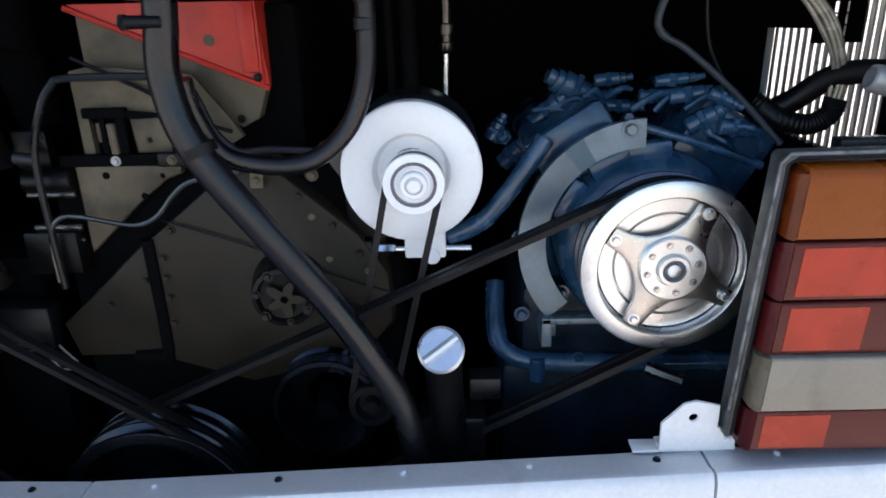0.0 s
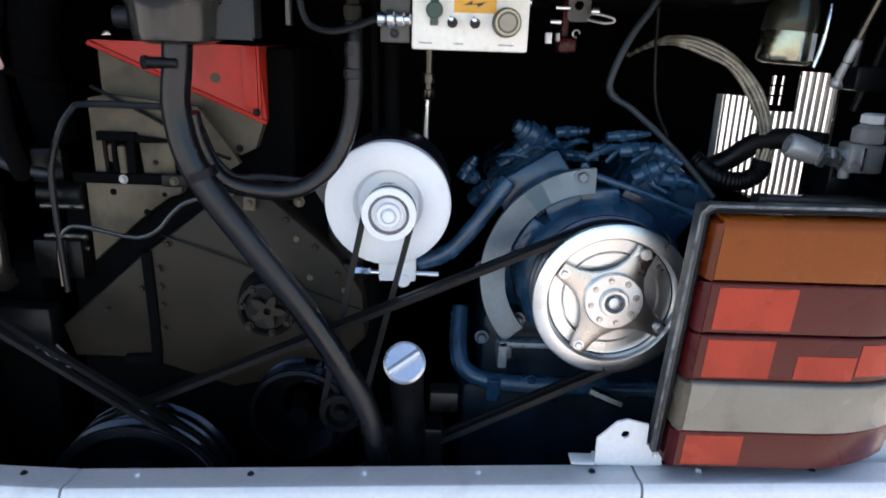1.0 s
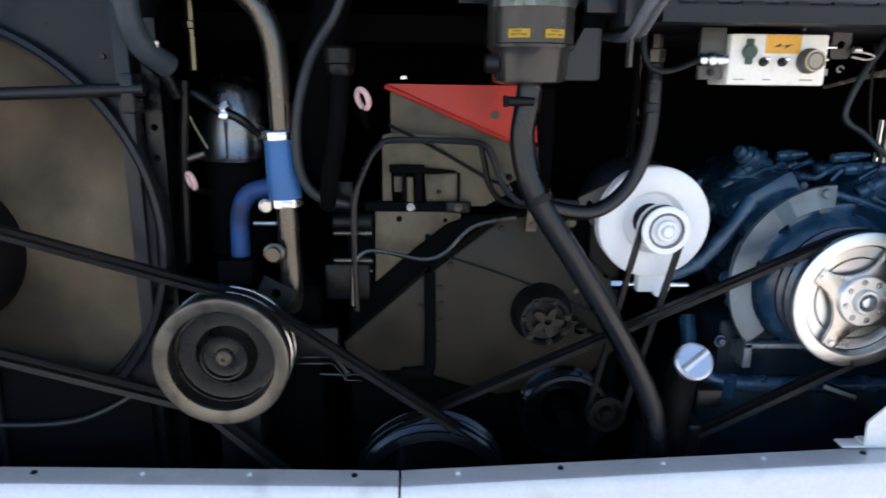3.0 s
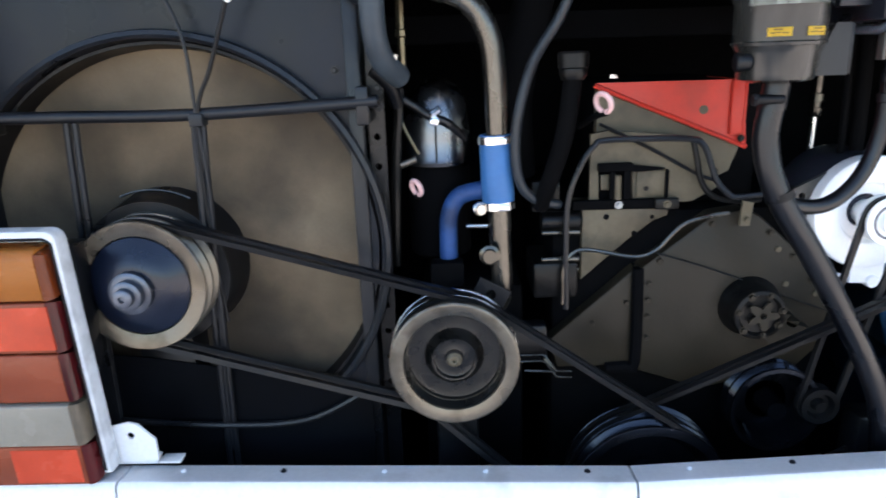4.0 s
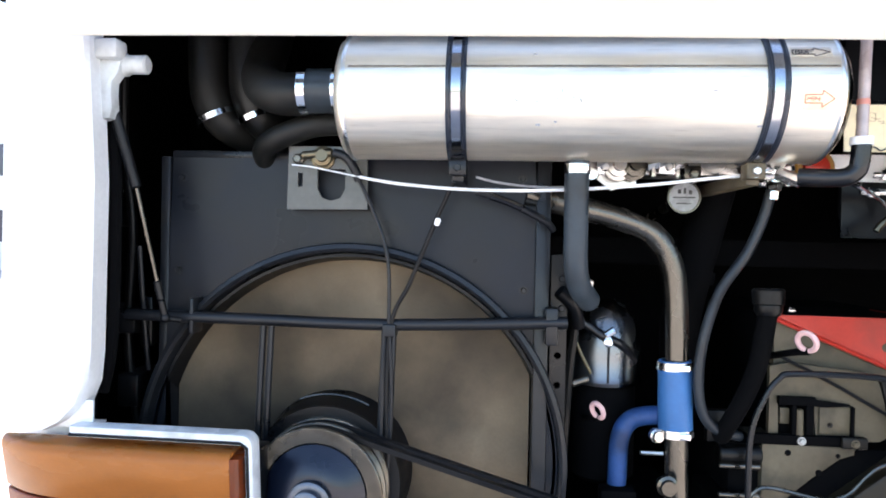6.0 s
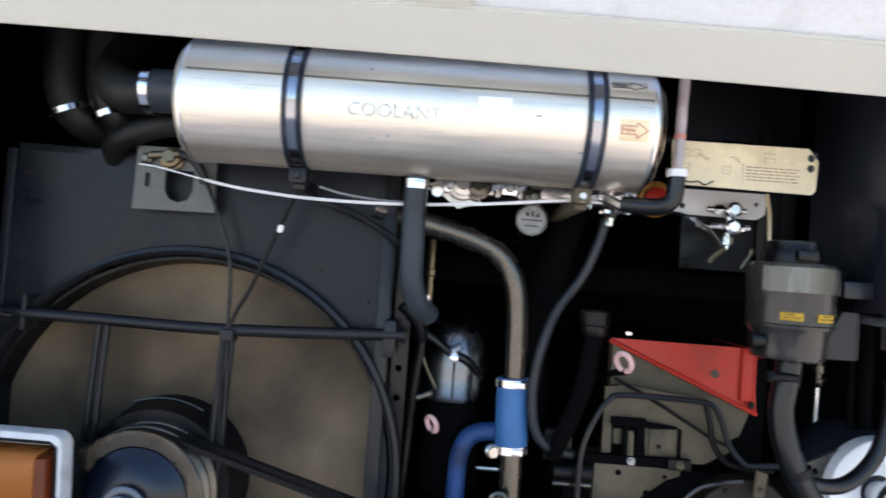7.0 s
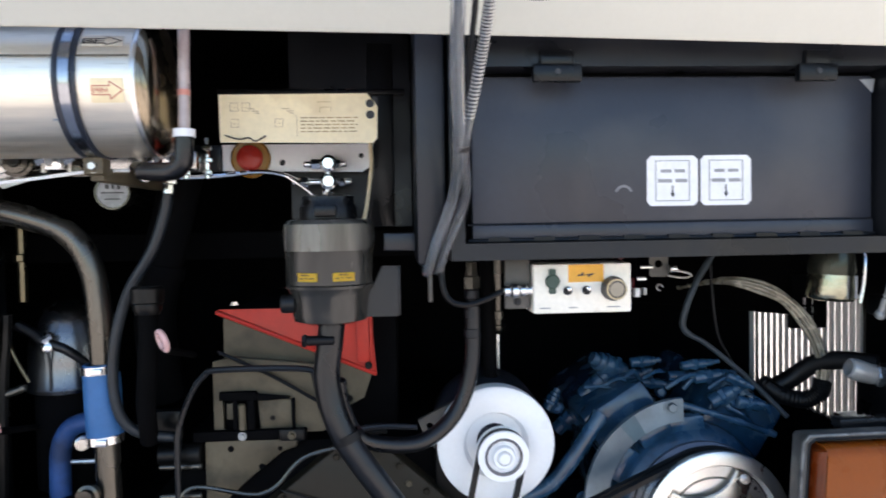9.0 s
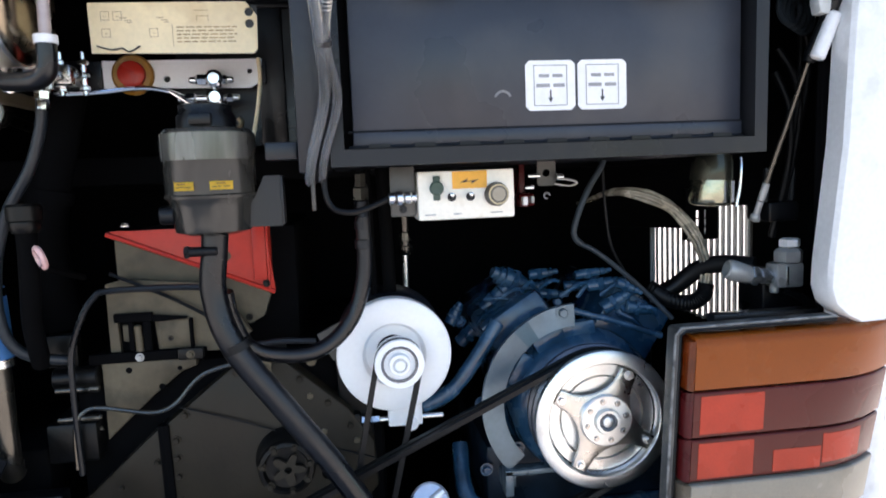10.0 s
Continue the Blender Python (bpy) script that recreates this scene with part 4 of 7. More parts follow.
part("latch_pin", bm, engine_light, eng, "dull brown latch pin")
bm = bmesh.new()
box(bm, -0.350, -0.300, 0.9955, 1.0, 1.124, 1.170, 0.001)
part("cover_plate", bm, engine_light, eng, "pale cover plate")
bolt(eng, (-0.333, 0.9955, 1.139), r=0.003, material=engine_dark)
bm = bmesh.new()
box(bm, -0.422, -0.350, 1.0125, 1.02, 1.112, 1.189)
part("window_backing", bm, bay_lining, eng, "black opening behind the plate")
for x0, x1, z0, z1 in ((-0.420, -0.359, 1.1722, 1.186), (-0.398, -0.3905, 1.122, 1.172), (-0.3745, -0.362, 1.122, 1.172), (-0.3005, -0.2955, 1.1215, 1.172)):
    bm = bmesh.new()
    box(bm, x0, x1, 0.988, 0.999, z0, z1, 0.001)
    part("latch_frame", bm, bay_lining, eng, "black latch frame bar")
bm = bmesh.new()
plate(bm, [(-0.359, 1.182), (-0.359, 1.170), (-0.340, 1.170), (-0.303, 1.173), (-0.303, 1.176)], 0.990, 0.9945)
part("latch_tongue", bm, bay_lining, eng, "black tapered latch tongue")
bm = bmesh.new()
box(bm, -0.464, -0.276, 0.986, 0.9985, 1.104, 1.121, 0.002)
part("latch_bar", bm, bay_lining, eng, "black cross bar")
bm = bmesh.new()
box(bm, -0.320, -0.278, 0.978, 0.9855, 1.103, 1.123, 0.003)
part("latch_block", bm, engine_dark, eng)
for x, z, m in ((-0.3825, 1.112, union_grey), (-0.299, 1.113, engine_light)):
    bolt(eng, (x, 0.986 if x < -0.35 else 0.978, z), r=0.0048, material=m)
# guard with red face above
bm = bmesh.new()
plate(bm, [(-0.418, 1.318), (-0.418, 1.236), (-0.35, 1.232), (-0.205, 1.150), (-0.180, 1.162), (-0.163, 1.211)], 1.022, 1.05)
part("guard_side", bm, engine_light, eng, "dusty beige plate below the red guard")
bm = bmesh.new()
plate(bm, [(-0.424, 1.323), (-0.157, 1.2085), (-0.167, 1.322)], 1.012, 1.0215)
part("red_guard", bm, red_paint, eng, "bright red triangular guard")
bm = bmesh.new()
box(bm, -0.190, -0.168, 1.004, 1.012, 1.228, 1.322, 0.002)
box(bm, -0.1672, -0.1635, 1.005, 1.2, 1.212, 1.322, 0.001)
part("guard_edge", bm, red_paint, eng, "folded red edge")
bm = bmesh.new()
tube(bm, [(-0.427, 1.011, 1.319), (-0.157, 1.011, 1.2055)], 0.004, 8, 2, smooth=False)
part("guard_trim", bm, red_paint, eng)
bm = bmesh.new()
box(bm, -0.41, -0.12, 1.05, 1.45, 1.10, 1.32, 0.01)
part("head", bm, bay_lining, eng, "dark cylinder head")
bm = bmesh.new()
lathe(bm, (-0.235, 1.012, 1.272), (0, -1, 0), [(0, 0.008), (0.0008, 0.0078), (0.0008, 0)], 14)
part("worn_spot", bm, engine_light, eng, "small worn grey spot")
bolt(eng, (-0.395, 1.01, 1.331), (0, 0, 1), 0.006, chrome)
bolt(eng, (-0.170, 1.003, 1.222), r=0.0042, material=engine_dark)
bolt(eng, (-0.205, 1.02, 1.162), r=0.004, material=engine_dark)
for pts, r, m, lb in (
        ([(-0.478, 0.955, 0.93), (-0.480, 0.955, 1.06), (-0.476, 0.955, 1.137), (-0.454, 0.955, 1.196), (-0.434, 0.955, 1.223), (-0.418, 0.955, 1.231), (-0.343, 0.955, 1.232), (-0.272, 0.955, 1.229), (-0.252, 0.955, 1.219), (-0.241, 0.955, 1.198), (-0.226, 0.955, 1.159), (-0.204, 0.955, 1.134), (-0.189, 0.955, 1.127), (-0.147, 0.955, 1.130), (-0.09, 0.96, 1.125)], 0.0052, frame_paint, "dark bent rail pipe"),
        ([(-0.262, 0.975, 1.225), (-0.254, 0.972, 1.19), (-0.246, 0.97, 1.155), (-0.225, 0.97, 1.128), (-0.19, 0.97, 1.118), (-0.14, 0.97, 1.118)], 0.0052, engine_dark, "second dark bent pipe"),
        ([(-0.485, 0.955, 0.94), (-0.483, 0.955, 1.005), (-0.468, 0.955, 1.034), (-0.44, 0.955, 1.04), (-0.37, 0.952, 1.027), (-0.341, 0.95, 1.029), (-0.318, 0.95, 1.042), (-0.295, 0.95, 1.068), (-0.272, 0.95, 1.086), (-0.232, 0.95, 1.097), (-0.20, 0.955, 1.10)], 0.0038, pipe_steel, "thin steel fuel line"),
        ([(-0.42, 0.99, 1.255), (-0.33, 0.992, 1.21), (-0.25, 0.985, 1.165), (-0.21, 0.985, 1.15)], 0.003, rubber, "thin black cable"),
        ([(-0.32, 0.958, 1.03), (-0.2, 0.955, 0.99), (-0.08, 0.957, 0.94), (0.0, 0.96, 0.91)], 0.0014, rubber, "thin black cable")):
    bm = bmesh.new()
    tube(bm, pts, r, 8, 6)
    part("pipe", bm, m, eng, lb)
for z in (1.065, 1.015, 0.995):
    bm = bmesh.new()
    cyl(bm, (-0.52, 0.985, z), (-0.45, 0.985, z), 0.006 if z > 1.0 else 0.004, 10)
    part("pipe_stub", bm, pipe_steel, eng)
bm = bmesh.new()
cyl(bm, (-0.52, 0.99, 1.085), (-0.45, 0.99, 1.085), 0.018, 14)
part("connector", bm, engine_dark, eng)
bm = bmesh.new()
box(bm, -0.535, -0.485, 1.0, 1.02, 1.10, 1.155, 0.003)
part("tab", bm, engine_dark, eng)
# crank and second pulley
bm = bmesh.new()
pulley(bm, (-0.345, 0.618), 0.835, 0.915, 0.140, 3, 0.86, 0.03, 0.35, 64)
part("crank_pulley", bm, mat("pulley_dark", (0.03, 0.034, 0.044), 0.22, 0.9, var=0.3, bump=0.04), eng, "dark triple-groove crank pulley")
bm = bmesh.new()
cyl(bm, (-0.345, 0.91, 0.618), (-0.345, 1.01, 0.618), 0.05, 20)
part("shaft", bm, engine_dark, eng)
bm = bmesh.new()
cyl(bm, (-0.10, 0.96, 0.738), (-0.10, 1.01, 0.738), 0.04, 20)
part("shaft", bm, engine_dark, eng)
bm = bmesh.new()
pulley(bm, (-0.10, 0.738), 0.915, 0.965, 0.083, 2, 0.88, 0.045, 0.22, 56)
part("pump_pulley", bm, bpy.data.materials["pulley_dark"], eng, "dark double-groove pump pulley")

bm = bmesh.new()
pulley(bm, (-0.03, 0.752), 0.90, 0.927, 0.034, 1, 0.7, 0.01, 0.3, 32)
cyl(bm, (-0.03, 0.92, 0.752), (-0.03, 1.01, 0.752), 0.015, 12)
part("small_pulley", bm, rubber, eng)

# ---- belts ----
PULL = dict(fan=(FX, FZ), idler=(IX, IZ), crank=(-0.345, 0.618), comp=(0.385, 0.974), alt=(0.046, 1.090), pump=(-0.10, 0.738))
for y in (0.835, 0.865):
    belt("drive_belt", PULL["fan"], 0.103, PULL["idler"], 0.102, y, 0.013, "black rubber V-belt from fan drive to idler pulley")
for y in (0.822, 0.848):
    belt("drive_belt", PULL["idler"], 0.1025, PULL["crank"], 0.135, y + 0.02, 0.012, "black rubber V-belt from idler to crank pulley")
for y in (0.875, 0.893):
    belt("drive_belt", PULL["crank"], 0.135, PULL["comp"], 0.114, y + 0.012, 0.012, "black rubber V-belt from crank pulley to compressor")
belt("drive_belt", PULL["alt"], 0.037, (-0.03, 0.752), 0.032, 0.913, 0.010, "thin black V-belt from alternator to pump pulley")

# ---- alternator ----
alt = thing("alternator", (0.041, 1.0, 0.99), "alternator with a bright white cooling disc and small pulley", "alternator")
AX, AZ = 0.041, 1.094
bm = bmesh.new()
lathe(bm, (AX, 0, AZ), (0, 1, 0), [(0.978, 0.03), (0.978, 0.097), (0.952, 0.0985), (0.946, 0.0975), (0.943, 0.093), (0.944, 0.062), (0.947, 0.0545), (0.956, 0.0505), (0.964, 0.048), (0.970, 0.03)], 72)
part("fan_disc", bm, alu_white, alt, "bright white fan disc")
bm = bmesh.new()
lathe(bm, (0.046, 0, 1.090), (0, 1, 0), [(0.985, 0.022), (0.952, 0.022), (0.940, 0.036), (0.930, 0.041), (0.925, 0.041), (0.916, 0.033), (0.910, 0.033), (0.902, 0.0415), (0.898, 0.0405), (0.897, 0.03), (0.901, 0.026), (0.901, 0.02)], 48)
part("belt_pulley", bm, alu_white, alt, "small white belt pulley")
bm = bmesh.new()
lathe(bm, (0.046, 0, 1.090), (0, 1, 0), [(0.908, 0.027), (0.8995, 0.0215), (0.8995, 0.0195), (0.893, 0.0185), (0.891, 0.017), (0.891, 0.0125), (0.8975, 0.0115), (0.8975, 0.0105), (0.889, 0.0095), (0.887, 0.008), (0.887, 0)], 32)
part("shaft_nut", bm, alu_white, alt, "bright shaft nut")
# Dark ring puts the hub's shading into colour.
bm = bmesh.new()
lathe(bm, (0.046, 0, 1.090), (0, 1, 0), [(0.905, 0.0262), (0.8965, 0.0262), (0.8965, 0.0305), (0.905, 0.0305), (0.905, 0.0262)], 40)
part("shade_ring", bm, groove_metal, alt, "dark ring for the shade round the shaft nut")
bm = bmesh.new()
lathe(bm, (AX, 0, AZ), (0, 1, 0), [(0.979, 0), (0.979, 0.092), (0.99, 0.099), (1.10, 0.099), (1.13, 0.08), (1.15, 0.05), (1.15, 0)], 48)
part("body", bm, mat("alt_body", (0.03, 0.034, 0.05), 0.35, 0.5, var=0.3), alt, "dark finned alternator body")
bm = bmesh.new()
plate(bm, [(-0.088, 1.132), (-0.080, 1.112), (-0.062, 1.085), (-0.02, 1.07), (-0.012, 1.17), (-0.048, 1.152)], 0.972, 0.982, [circle(-0.068, 1.122, 0.006, 12)])
part("mounting_ear", bm, plate_grey, alt, "pale cast mounting ear")
bm = bmesh.new()
box(bm, 0.026, 0.086, 0.96, 0.985, 0.962, 1.01, 0.004)
part("lower_lug", bm, alu_white, alt)
bm = bmesh.new()
cyl(bm, (-0.055, 0.975, 0.973), (0.125, 0.975, 0.972), 0.0055, 12)
cyl(bm, (-0.022, 0.975, 0.973), (0.012, 0.975, 0.973), 0.009, 6)
part("adjuster_rod", bm, chrome, alt, "bright threaded adjuster rod")
bm = bmesh.new()
lathe(bm, (-0.041, 0.03, 0.975), (0, 1, 0), [(0.965, 0), (0.965, 0.016), (0.942, 0.016), (0.940, 0.014), (0.940, 0.008), (0.936, 0.007), (0.936, 0)], 20)
part("adjuster_eye", bm, chrome, alt)
bm = bmesh.new()
cyl(bm, (0.066, 0.955, 0.966), (0.066, 0.98, 0.966), 0.012, 14)
part("adjuster_block", bm, alu_white, alt)
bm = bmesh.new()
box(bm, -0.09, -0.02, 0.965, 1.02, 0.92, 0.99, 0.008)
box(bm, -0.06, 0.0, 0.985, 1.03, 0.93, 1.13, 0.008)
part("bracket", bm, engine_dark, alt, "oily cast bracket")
for x, z in ((-0.105, 1.03), (-0.10, 1.09), (-0.085, 0.965), (-0.03, 0.945)):
    bolt(alt, (x, 0.965, z), r=0.006, material=engine_light)

# ---- air compressor ----
cmp = thing("compressor", (0.38, 1.05, 0.44), "dark blue painted piston compressor with a magnetic clutch pulley", "compressor")
CX, CZ = 0.385, 0.974
bm = bmesh.new()
lathe(bm, (CX, 0.02, CZ), (0, 1, 0), [(0.945, 0.06), (0.945, 0.117), (0.938, 0.117), (0.931, 0.106), (0.925, 0.106), (0.918, 0.117), (0.912, 0.117), (0.905, 0.106), (0.899, 0.106), (0.892, 0.117), (0.886, 0.117), (0.879, 0.106), (0.873, 0.106), (0.867, 0.1165)], 80)
part("grooved_drum", bm, groove_metal, cmp, "dark worn belt grooves")
bm = bmesh.new()
lathe(bm, (CX, 0.02, CZ), (0, 1, 0), [(0.869, 0.11), (0.8675, 0.1175), (0.866, 0.1185), (0.856, 0.1205), (0.852, 0.1195), (0.850, 0.115), (0.850, 0.099), (0.853, 0.0965), (0.868, 0.095)], 80)
part("clutch_pulley", bm, machined, cmp, "bright machined clutch pulley with belt grooves")
bm = bmesh.new()
lathe(bm, (CX, 0.02, CZ), (0, 1, 0), [(0.882, 0.0938), (0.870, 0.0938), (0.868, 0.0930), (0.868, 0.0748), (0.884, 0.0748), (0.884, 0.0708), (0.8685, 0.0708), (0.8685, 0.03)], 64)
part("friction_face", bm, machined, cmp, "scored friction face")
bm = bmesh.new()
arms = []
for i in range(144):
    a = 2 * math.pi * i / 144
    d = min(abs((a - radians(k) + math.pi) % (2 * math.pi) - math.pi) for k in (15, 106, 195, 285))
    bite = 0.069 ** 2 - (0.118 * math.sin(d)) ** 2
    r = 0.118 * math.cos(d) - math.sqrt(bite) if bite > 0 else 0.0945
    arms.append((CX + min(r, 0.0945) * math.cos(a), CZ + min(r, 0.0945) * math.sin(a)))
plate(bm, arms, 0.873, 0.879, bev=0.0012)
part("spider", bm, spider_steel, cmp, "four-armed pressed steel clutch spider")
for k in (60, 151, 239, 331):
    bolt(cmp, (CX + 0.086 * math.cos(radians(k)), 0.873, CZ + 0.086 * math.sin(radians(k))), r=0.0055, material=machined)
bm = bmesh.new()
lathe(bm, (CX, 0.02, CZ + 0.002), (0, 1, 0), [(0.856, 0.0), (0.854, 0.044), (0.846, 0.044), (0.844, 0.042), (0.844, 0.0235), (0.847, 0.0225), (0.847, 0.0215), (0.838, 0.021), (0.836, 0.020), (0.836, 0.0155), (0.850, 0.0145), (0.850, 0.0095), (0.837, 0.009), (0.836, 0.007), (0.836, 0.0)], 48)
part("hub", bm, machined, cmp, "bright stepped hub")
# Dark ring deepens the recess round the nut by colour.
bm = bmesh.new()
lathe(bm, (CX, 0.02, CZ + 0.002), (0, 1, 0), [(0.850, 0.0095), (0.8465, 0.0095), (0.8465, 0.0146), (0.850, 0.0146), (0.850, 0.0095)], 32)
part("recess_ring", bm, groove_metal, cmp, "dark ring for the shaded recess round the hub nut")
for i in range(8):
    a = 2 * math.pi * i / 8 + 0.2
    bolt(cmp, (CX + 0.034 * math.cos(a), 0.8645, CZ + 0.002 + 0.034 * math.sin(a)), r=0.0036, material=spider_steel)
bm = bmesh.new()
lathe(bm, (CX, 0, CZ), (0, 1, 0), [(0.94, 0), (0.94, 0.10), (0.955, 0.125), (0.975, 0.135), (1.03, 0.14), (1.04, 0.155), (1.06, 0.155), (1.08, 0.13), (1.3, 0.13), (1.3, 0)], 56)
part("crankcase", bm, blue_paint, cmp, "dark blue round crankcase")
bm = bmesh.new()
plate(bm, arc_strip(0.366, 0.985, 0.137, 0.176, 92, 222, 36), 0.948, 0.958, [circle(0.338, 1.142, 0.004, 10)], bev=0)
part("guard_ring", bm, teal_ring, cmp, "pale grey-green curved bracket")
bm = bmesh.new()
plate(bm, arc_strip(0.366, 0.985, 0.1372, 0.1758, 121, 131, 6), 0.9473, 0.9482)
part("paint_patch", bm, mat("paint_patch", (0.055, 0.10, 0.125), 0.4, var=0.3, scale=30), cmp, "blue-green paint left on the bracket")
bolt(cmp, (0.339, 0.948, 1.147), r=0.0085, material=teal_ring)
for k, w in ((118, 0.03), (150, 0.045), (95, 0.02)):
    bm = bmesh.new()
    a = radians(k)
    t = Matrix.Rotation(-(a - math.pi / 2), 4, "Y")
    x, z = CX + 0.138 * math.cos(a), CZ + 0.138 * math.sin(a)
    box(bm, x - 0.032, x + 0.032, 0.962, 1.03, z - 0.014, z + 0.014, 0.006, t)
    part("cast_rib", bm, blue_paint, cmp)
for sx, ang in ((-1, 32), (1, -32)):
    bm = bmesh.new()
    t = Matrix.Rotation(radians(ang) * 1.0, 4, "Y")
    cx, cz = CX + sx * 0.10, 1.10
    box(bm, cx - 0.065, cx + 0.065, 1.0, 1.30, cz - 0.06, cz + 0.06, 0.014, Matrix.Rotation(radians(-ang), 4, "Y") if sx < 0 else Matrix.Rotation(radians(-ang), 4, "Y"))
    part("cylinder_bank", bm, blue_paint, cmp, "dark blue cylinder bank")
rng = random.Random(7)
CONNECTORS = [(0.252, 1.209, 150, 0.060, 0.020), (0.235, 1.180, 45, 0.068, 0.0155), (0.284, 1.173, 40, 0.072, 0.0130), (0.211, 1.142, 50, 0.062, 0.015), (0.185, 1.122, 45, 0.056, 0.013),
              (0.313, 1.216, 5, 0.050, 0.009), (0.330, 1.179, -4, 0.052, 0.0085), (0.400, 1.213, 5, 0.066, 0.008), (0.423, 1.193, 8, 0.068, 0.011), (0.443, 1.162, 30, 0.062, 0.0135),
              (0.487, 1.144, -10, 0.058, 0.0115), (0.371, 1.192, 0, 0.046, 0.009), (0.159, 1.155, 60, 0.040, 0.011), (0.464, 1.183, -25, 0.05, 0.009), (0.301, 1.192, 25, 0.05, 0.010), (0.258, 1.150, 48, 0.05, 0.011)]
for i, (x, z, ang, size, r) in enumerate(CONNECTORS):
    y = min(1.10, max(0.985, 1.10 - (x - 0.27) * 0.6))
    k = (y + 0.08) / 1.03
    p = V(0.08 + (x - 0.08) * k, y, 1.35 + (z - 1.35) * k)
    d = V(math.cos(radians(ang)), rng.uniform(-0.2, 0.1), math.sin(radians(ang))).normalized() * size * k
    bm = bmesh.new()
    cyl(bm, p - d * 0.5, p + d * 0.18, r * k, 14, 0.002)
    cyl(bm, p - d * 0.22, p - d * 0.06, r * k * 1.22, 6, 0.0015)
    cyl(bm, p + d * 0.17, p + d * 0.34, r * k * 0.82, 14, 0.0015)
    cyl(bm, p + d * 0.33, p + d * 0.52, r * k * 0.55, 10, 0.001)
    part("pipe_connector", bm, blue_paint, cmp)
    if i % 3 == 0:
        bm = bmesh.new()
        lathe(bm, p + V(0.012, 0.012, -0.02), (rng.uniform(-0.3, 0.3), -1, rng.uniform(0, 0.5)), [(0, r * 1.3), (0.012, r * 1.2), (0.014, r * 0.9), (0.02, r * 0.8), (0.02, 0)], 6)
        part("cap_nut", bm, blue_paint, cmp)
for i in range(9):
    p = V(0.22 + 0.034 * i, 1.06 - 0.01 * i + rng.uniform(-0.01, 0.02), 1.15 + rng.uniform(-0.02, 0.03))
    q = p + V(rng.uniform(0.03, 0.08), rng.uniform(-0.01, 0.02), rng.uniform(-0.05, 0.03))
    bm = bmesh.new()
    tube(bm, [p, (p + q) / 2 + V(0, -0.012, rng.uniform(0.005, 0.03)), q], rng.uniform(0.003, 0.005), 8, 6)
    part("blue_pipe", bm, blue_paint, cmp)
for pts, r in (([(0.345, 0.975, 1.150), (0.43, 0.965, 1.125), (0.53, 0.965, 1.088)], 0.006), ([(0.09, 0.99, 0.985), (0.14, 0.985, 1.01), (0.185, 0.98, 1.065), (0.23, 0.985, 1.13)], 0.014), ([(0.3765, 0.982, 1.273), (0.388, 0.982, 1.262), (0.415, 0.982, 1.247), (0.478, 0.983, 1.196), (0.520, 0.98, 1.155), (0.552, 0.965, 1.118)], 0.0046)):
    bm = bmesh.new()
    tube(bm, pts, r, 10, 6)
    part("blue_pipe", bm, hose_grey if r == 0.0046 else blue_paint, cmp, "blue-grey pipe")
bm = bmesh.new()
tube(bm, [(0.452, 1.02, 1.46), (0.446, 1.005, 1.43), (0.428, 0.988, 1.398), (0.403, 0.982, 1.362), (0.385, 0.98, 1.325), (0.374, 0.98, 1.290), (0.3765, 0.981, 1.273), (0.388, 0.982, 1.262)], 0.0056, 10, 6)
part("steel_pipe", bm, hose_grey, cmp, "bent blue-grey pipe")
# base frame
bm = bmesh.new()
tube(bm, [(0.165, 1.06, 0.88), (0.163, 1.01, 0.815), (0.185, 0.99, 0.785), (0.25, 0.985, 0.772), (0.46, 0.985, 0.768), (0.60, 0.985, 0.77)], 0.016, 10, 6)
part("base_tube", bm, blue_paint, cmp, "dark blue base tube")
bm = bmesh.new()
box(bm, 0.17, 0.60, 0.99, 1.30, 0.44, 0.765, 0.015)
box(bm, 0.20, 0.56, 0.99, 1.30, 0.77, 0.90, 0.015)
part("base_frame", bm, blue_shaded, cmp, "blue-black base frame, darker for shade")
bm = bmesh.new()
box(bm, 0.225, 0.36, 0.935, 0.965, 0.862, 0.872, 0.002)
box(bm, 0.225, 0.24, 0.935, 0.965, 0.825, 0.872, 0.002)
box(bm, 0.225, 0.25, 0.96, 1.0, 0.83, 0.86, 0.002)
part("clip_bracket", bm, teal_ring, cmp)
for x, z in ((0.235, 0.885), (0.26, 0.895), (0.20, 0.86), (0.29, 0.78), (0.21, 0.94), (0.195, 0.985)):
    bolt(cmp, (x, 0.98, z), r=0.008, material=blue_paint)
bm = bmesh.new()
cyl(bm, (0.225, 0.975, 0.745), (0.225, 0.975, 0.785), 0.013, 12)
part("drain_plug", bm, blue_paint, cmp)

# ---- oil filler ----
oil = thing("oil_filler", (0.085, 0.86, 0.44), "oil filler neck with a ridged silver cap", "oil filler")
n0 = V(0.077, 0.806, 0.896)
ax = V(-0.05, -0.83, 0.55).normalized()
bm = bmesh.new()
lathe(bm, n0, -ax, [(0, 0), (0, 0.027), (0.003, 0.0305), (0.014, 0.0305), (0.016, 0.027), (0.016, 0)], 36)
cap = part("cap", bm, mat("cap_alu", (0.62, 0.65, 0.72), 0.35, 0.85, var=0.1, bump=0.04), oil, "silver screw cap")
bm = bmesh.new()
a, u, w = frame_of(ax)
side = V(0.80, 0.30, 0.48)
side = (side - ax * side.dot(ax)).normalized()
tube(bm, [n0 - side * 0.026 + ax * 0.002, n0 + side * 0.026 + ax * 0.002], 0.0062, 8, 1, smooth=False)
ob = new("grip", mesh_of("grip", bm, bpy.data.materials["cap_alu"]))
ob.parent = cap
bm = bmesh.new()
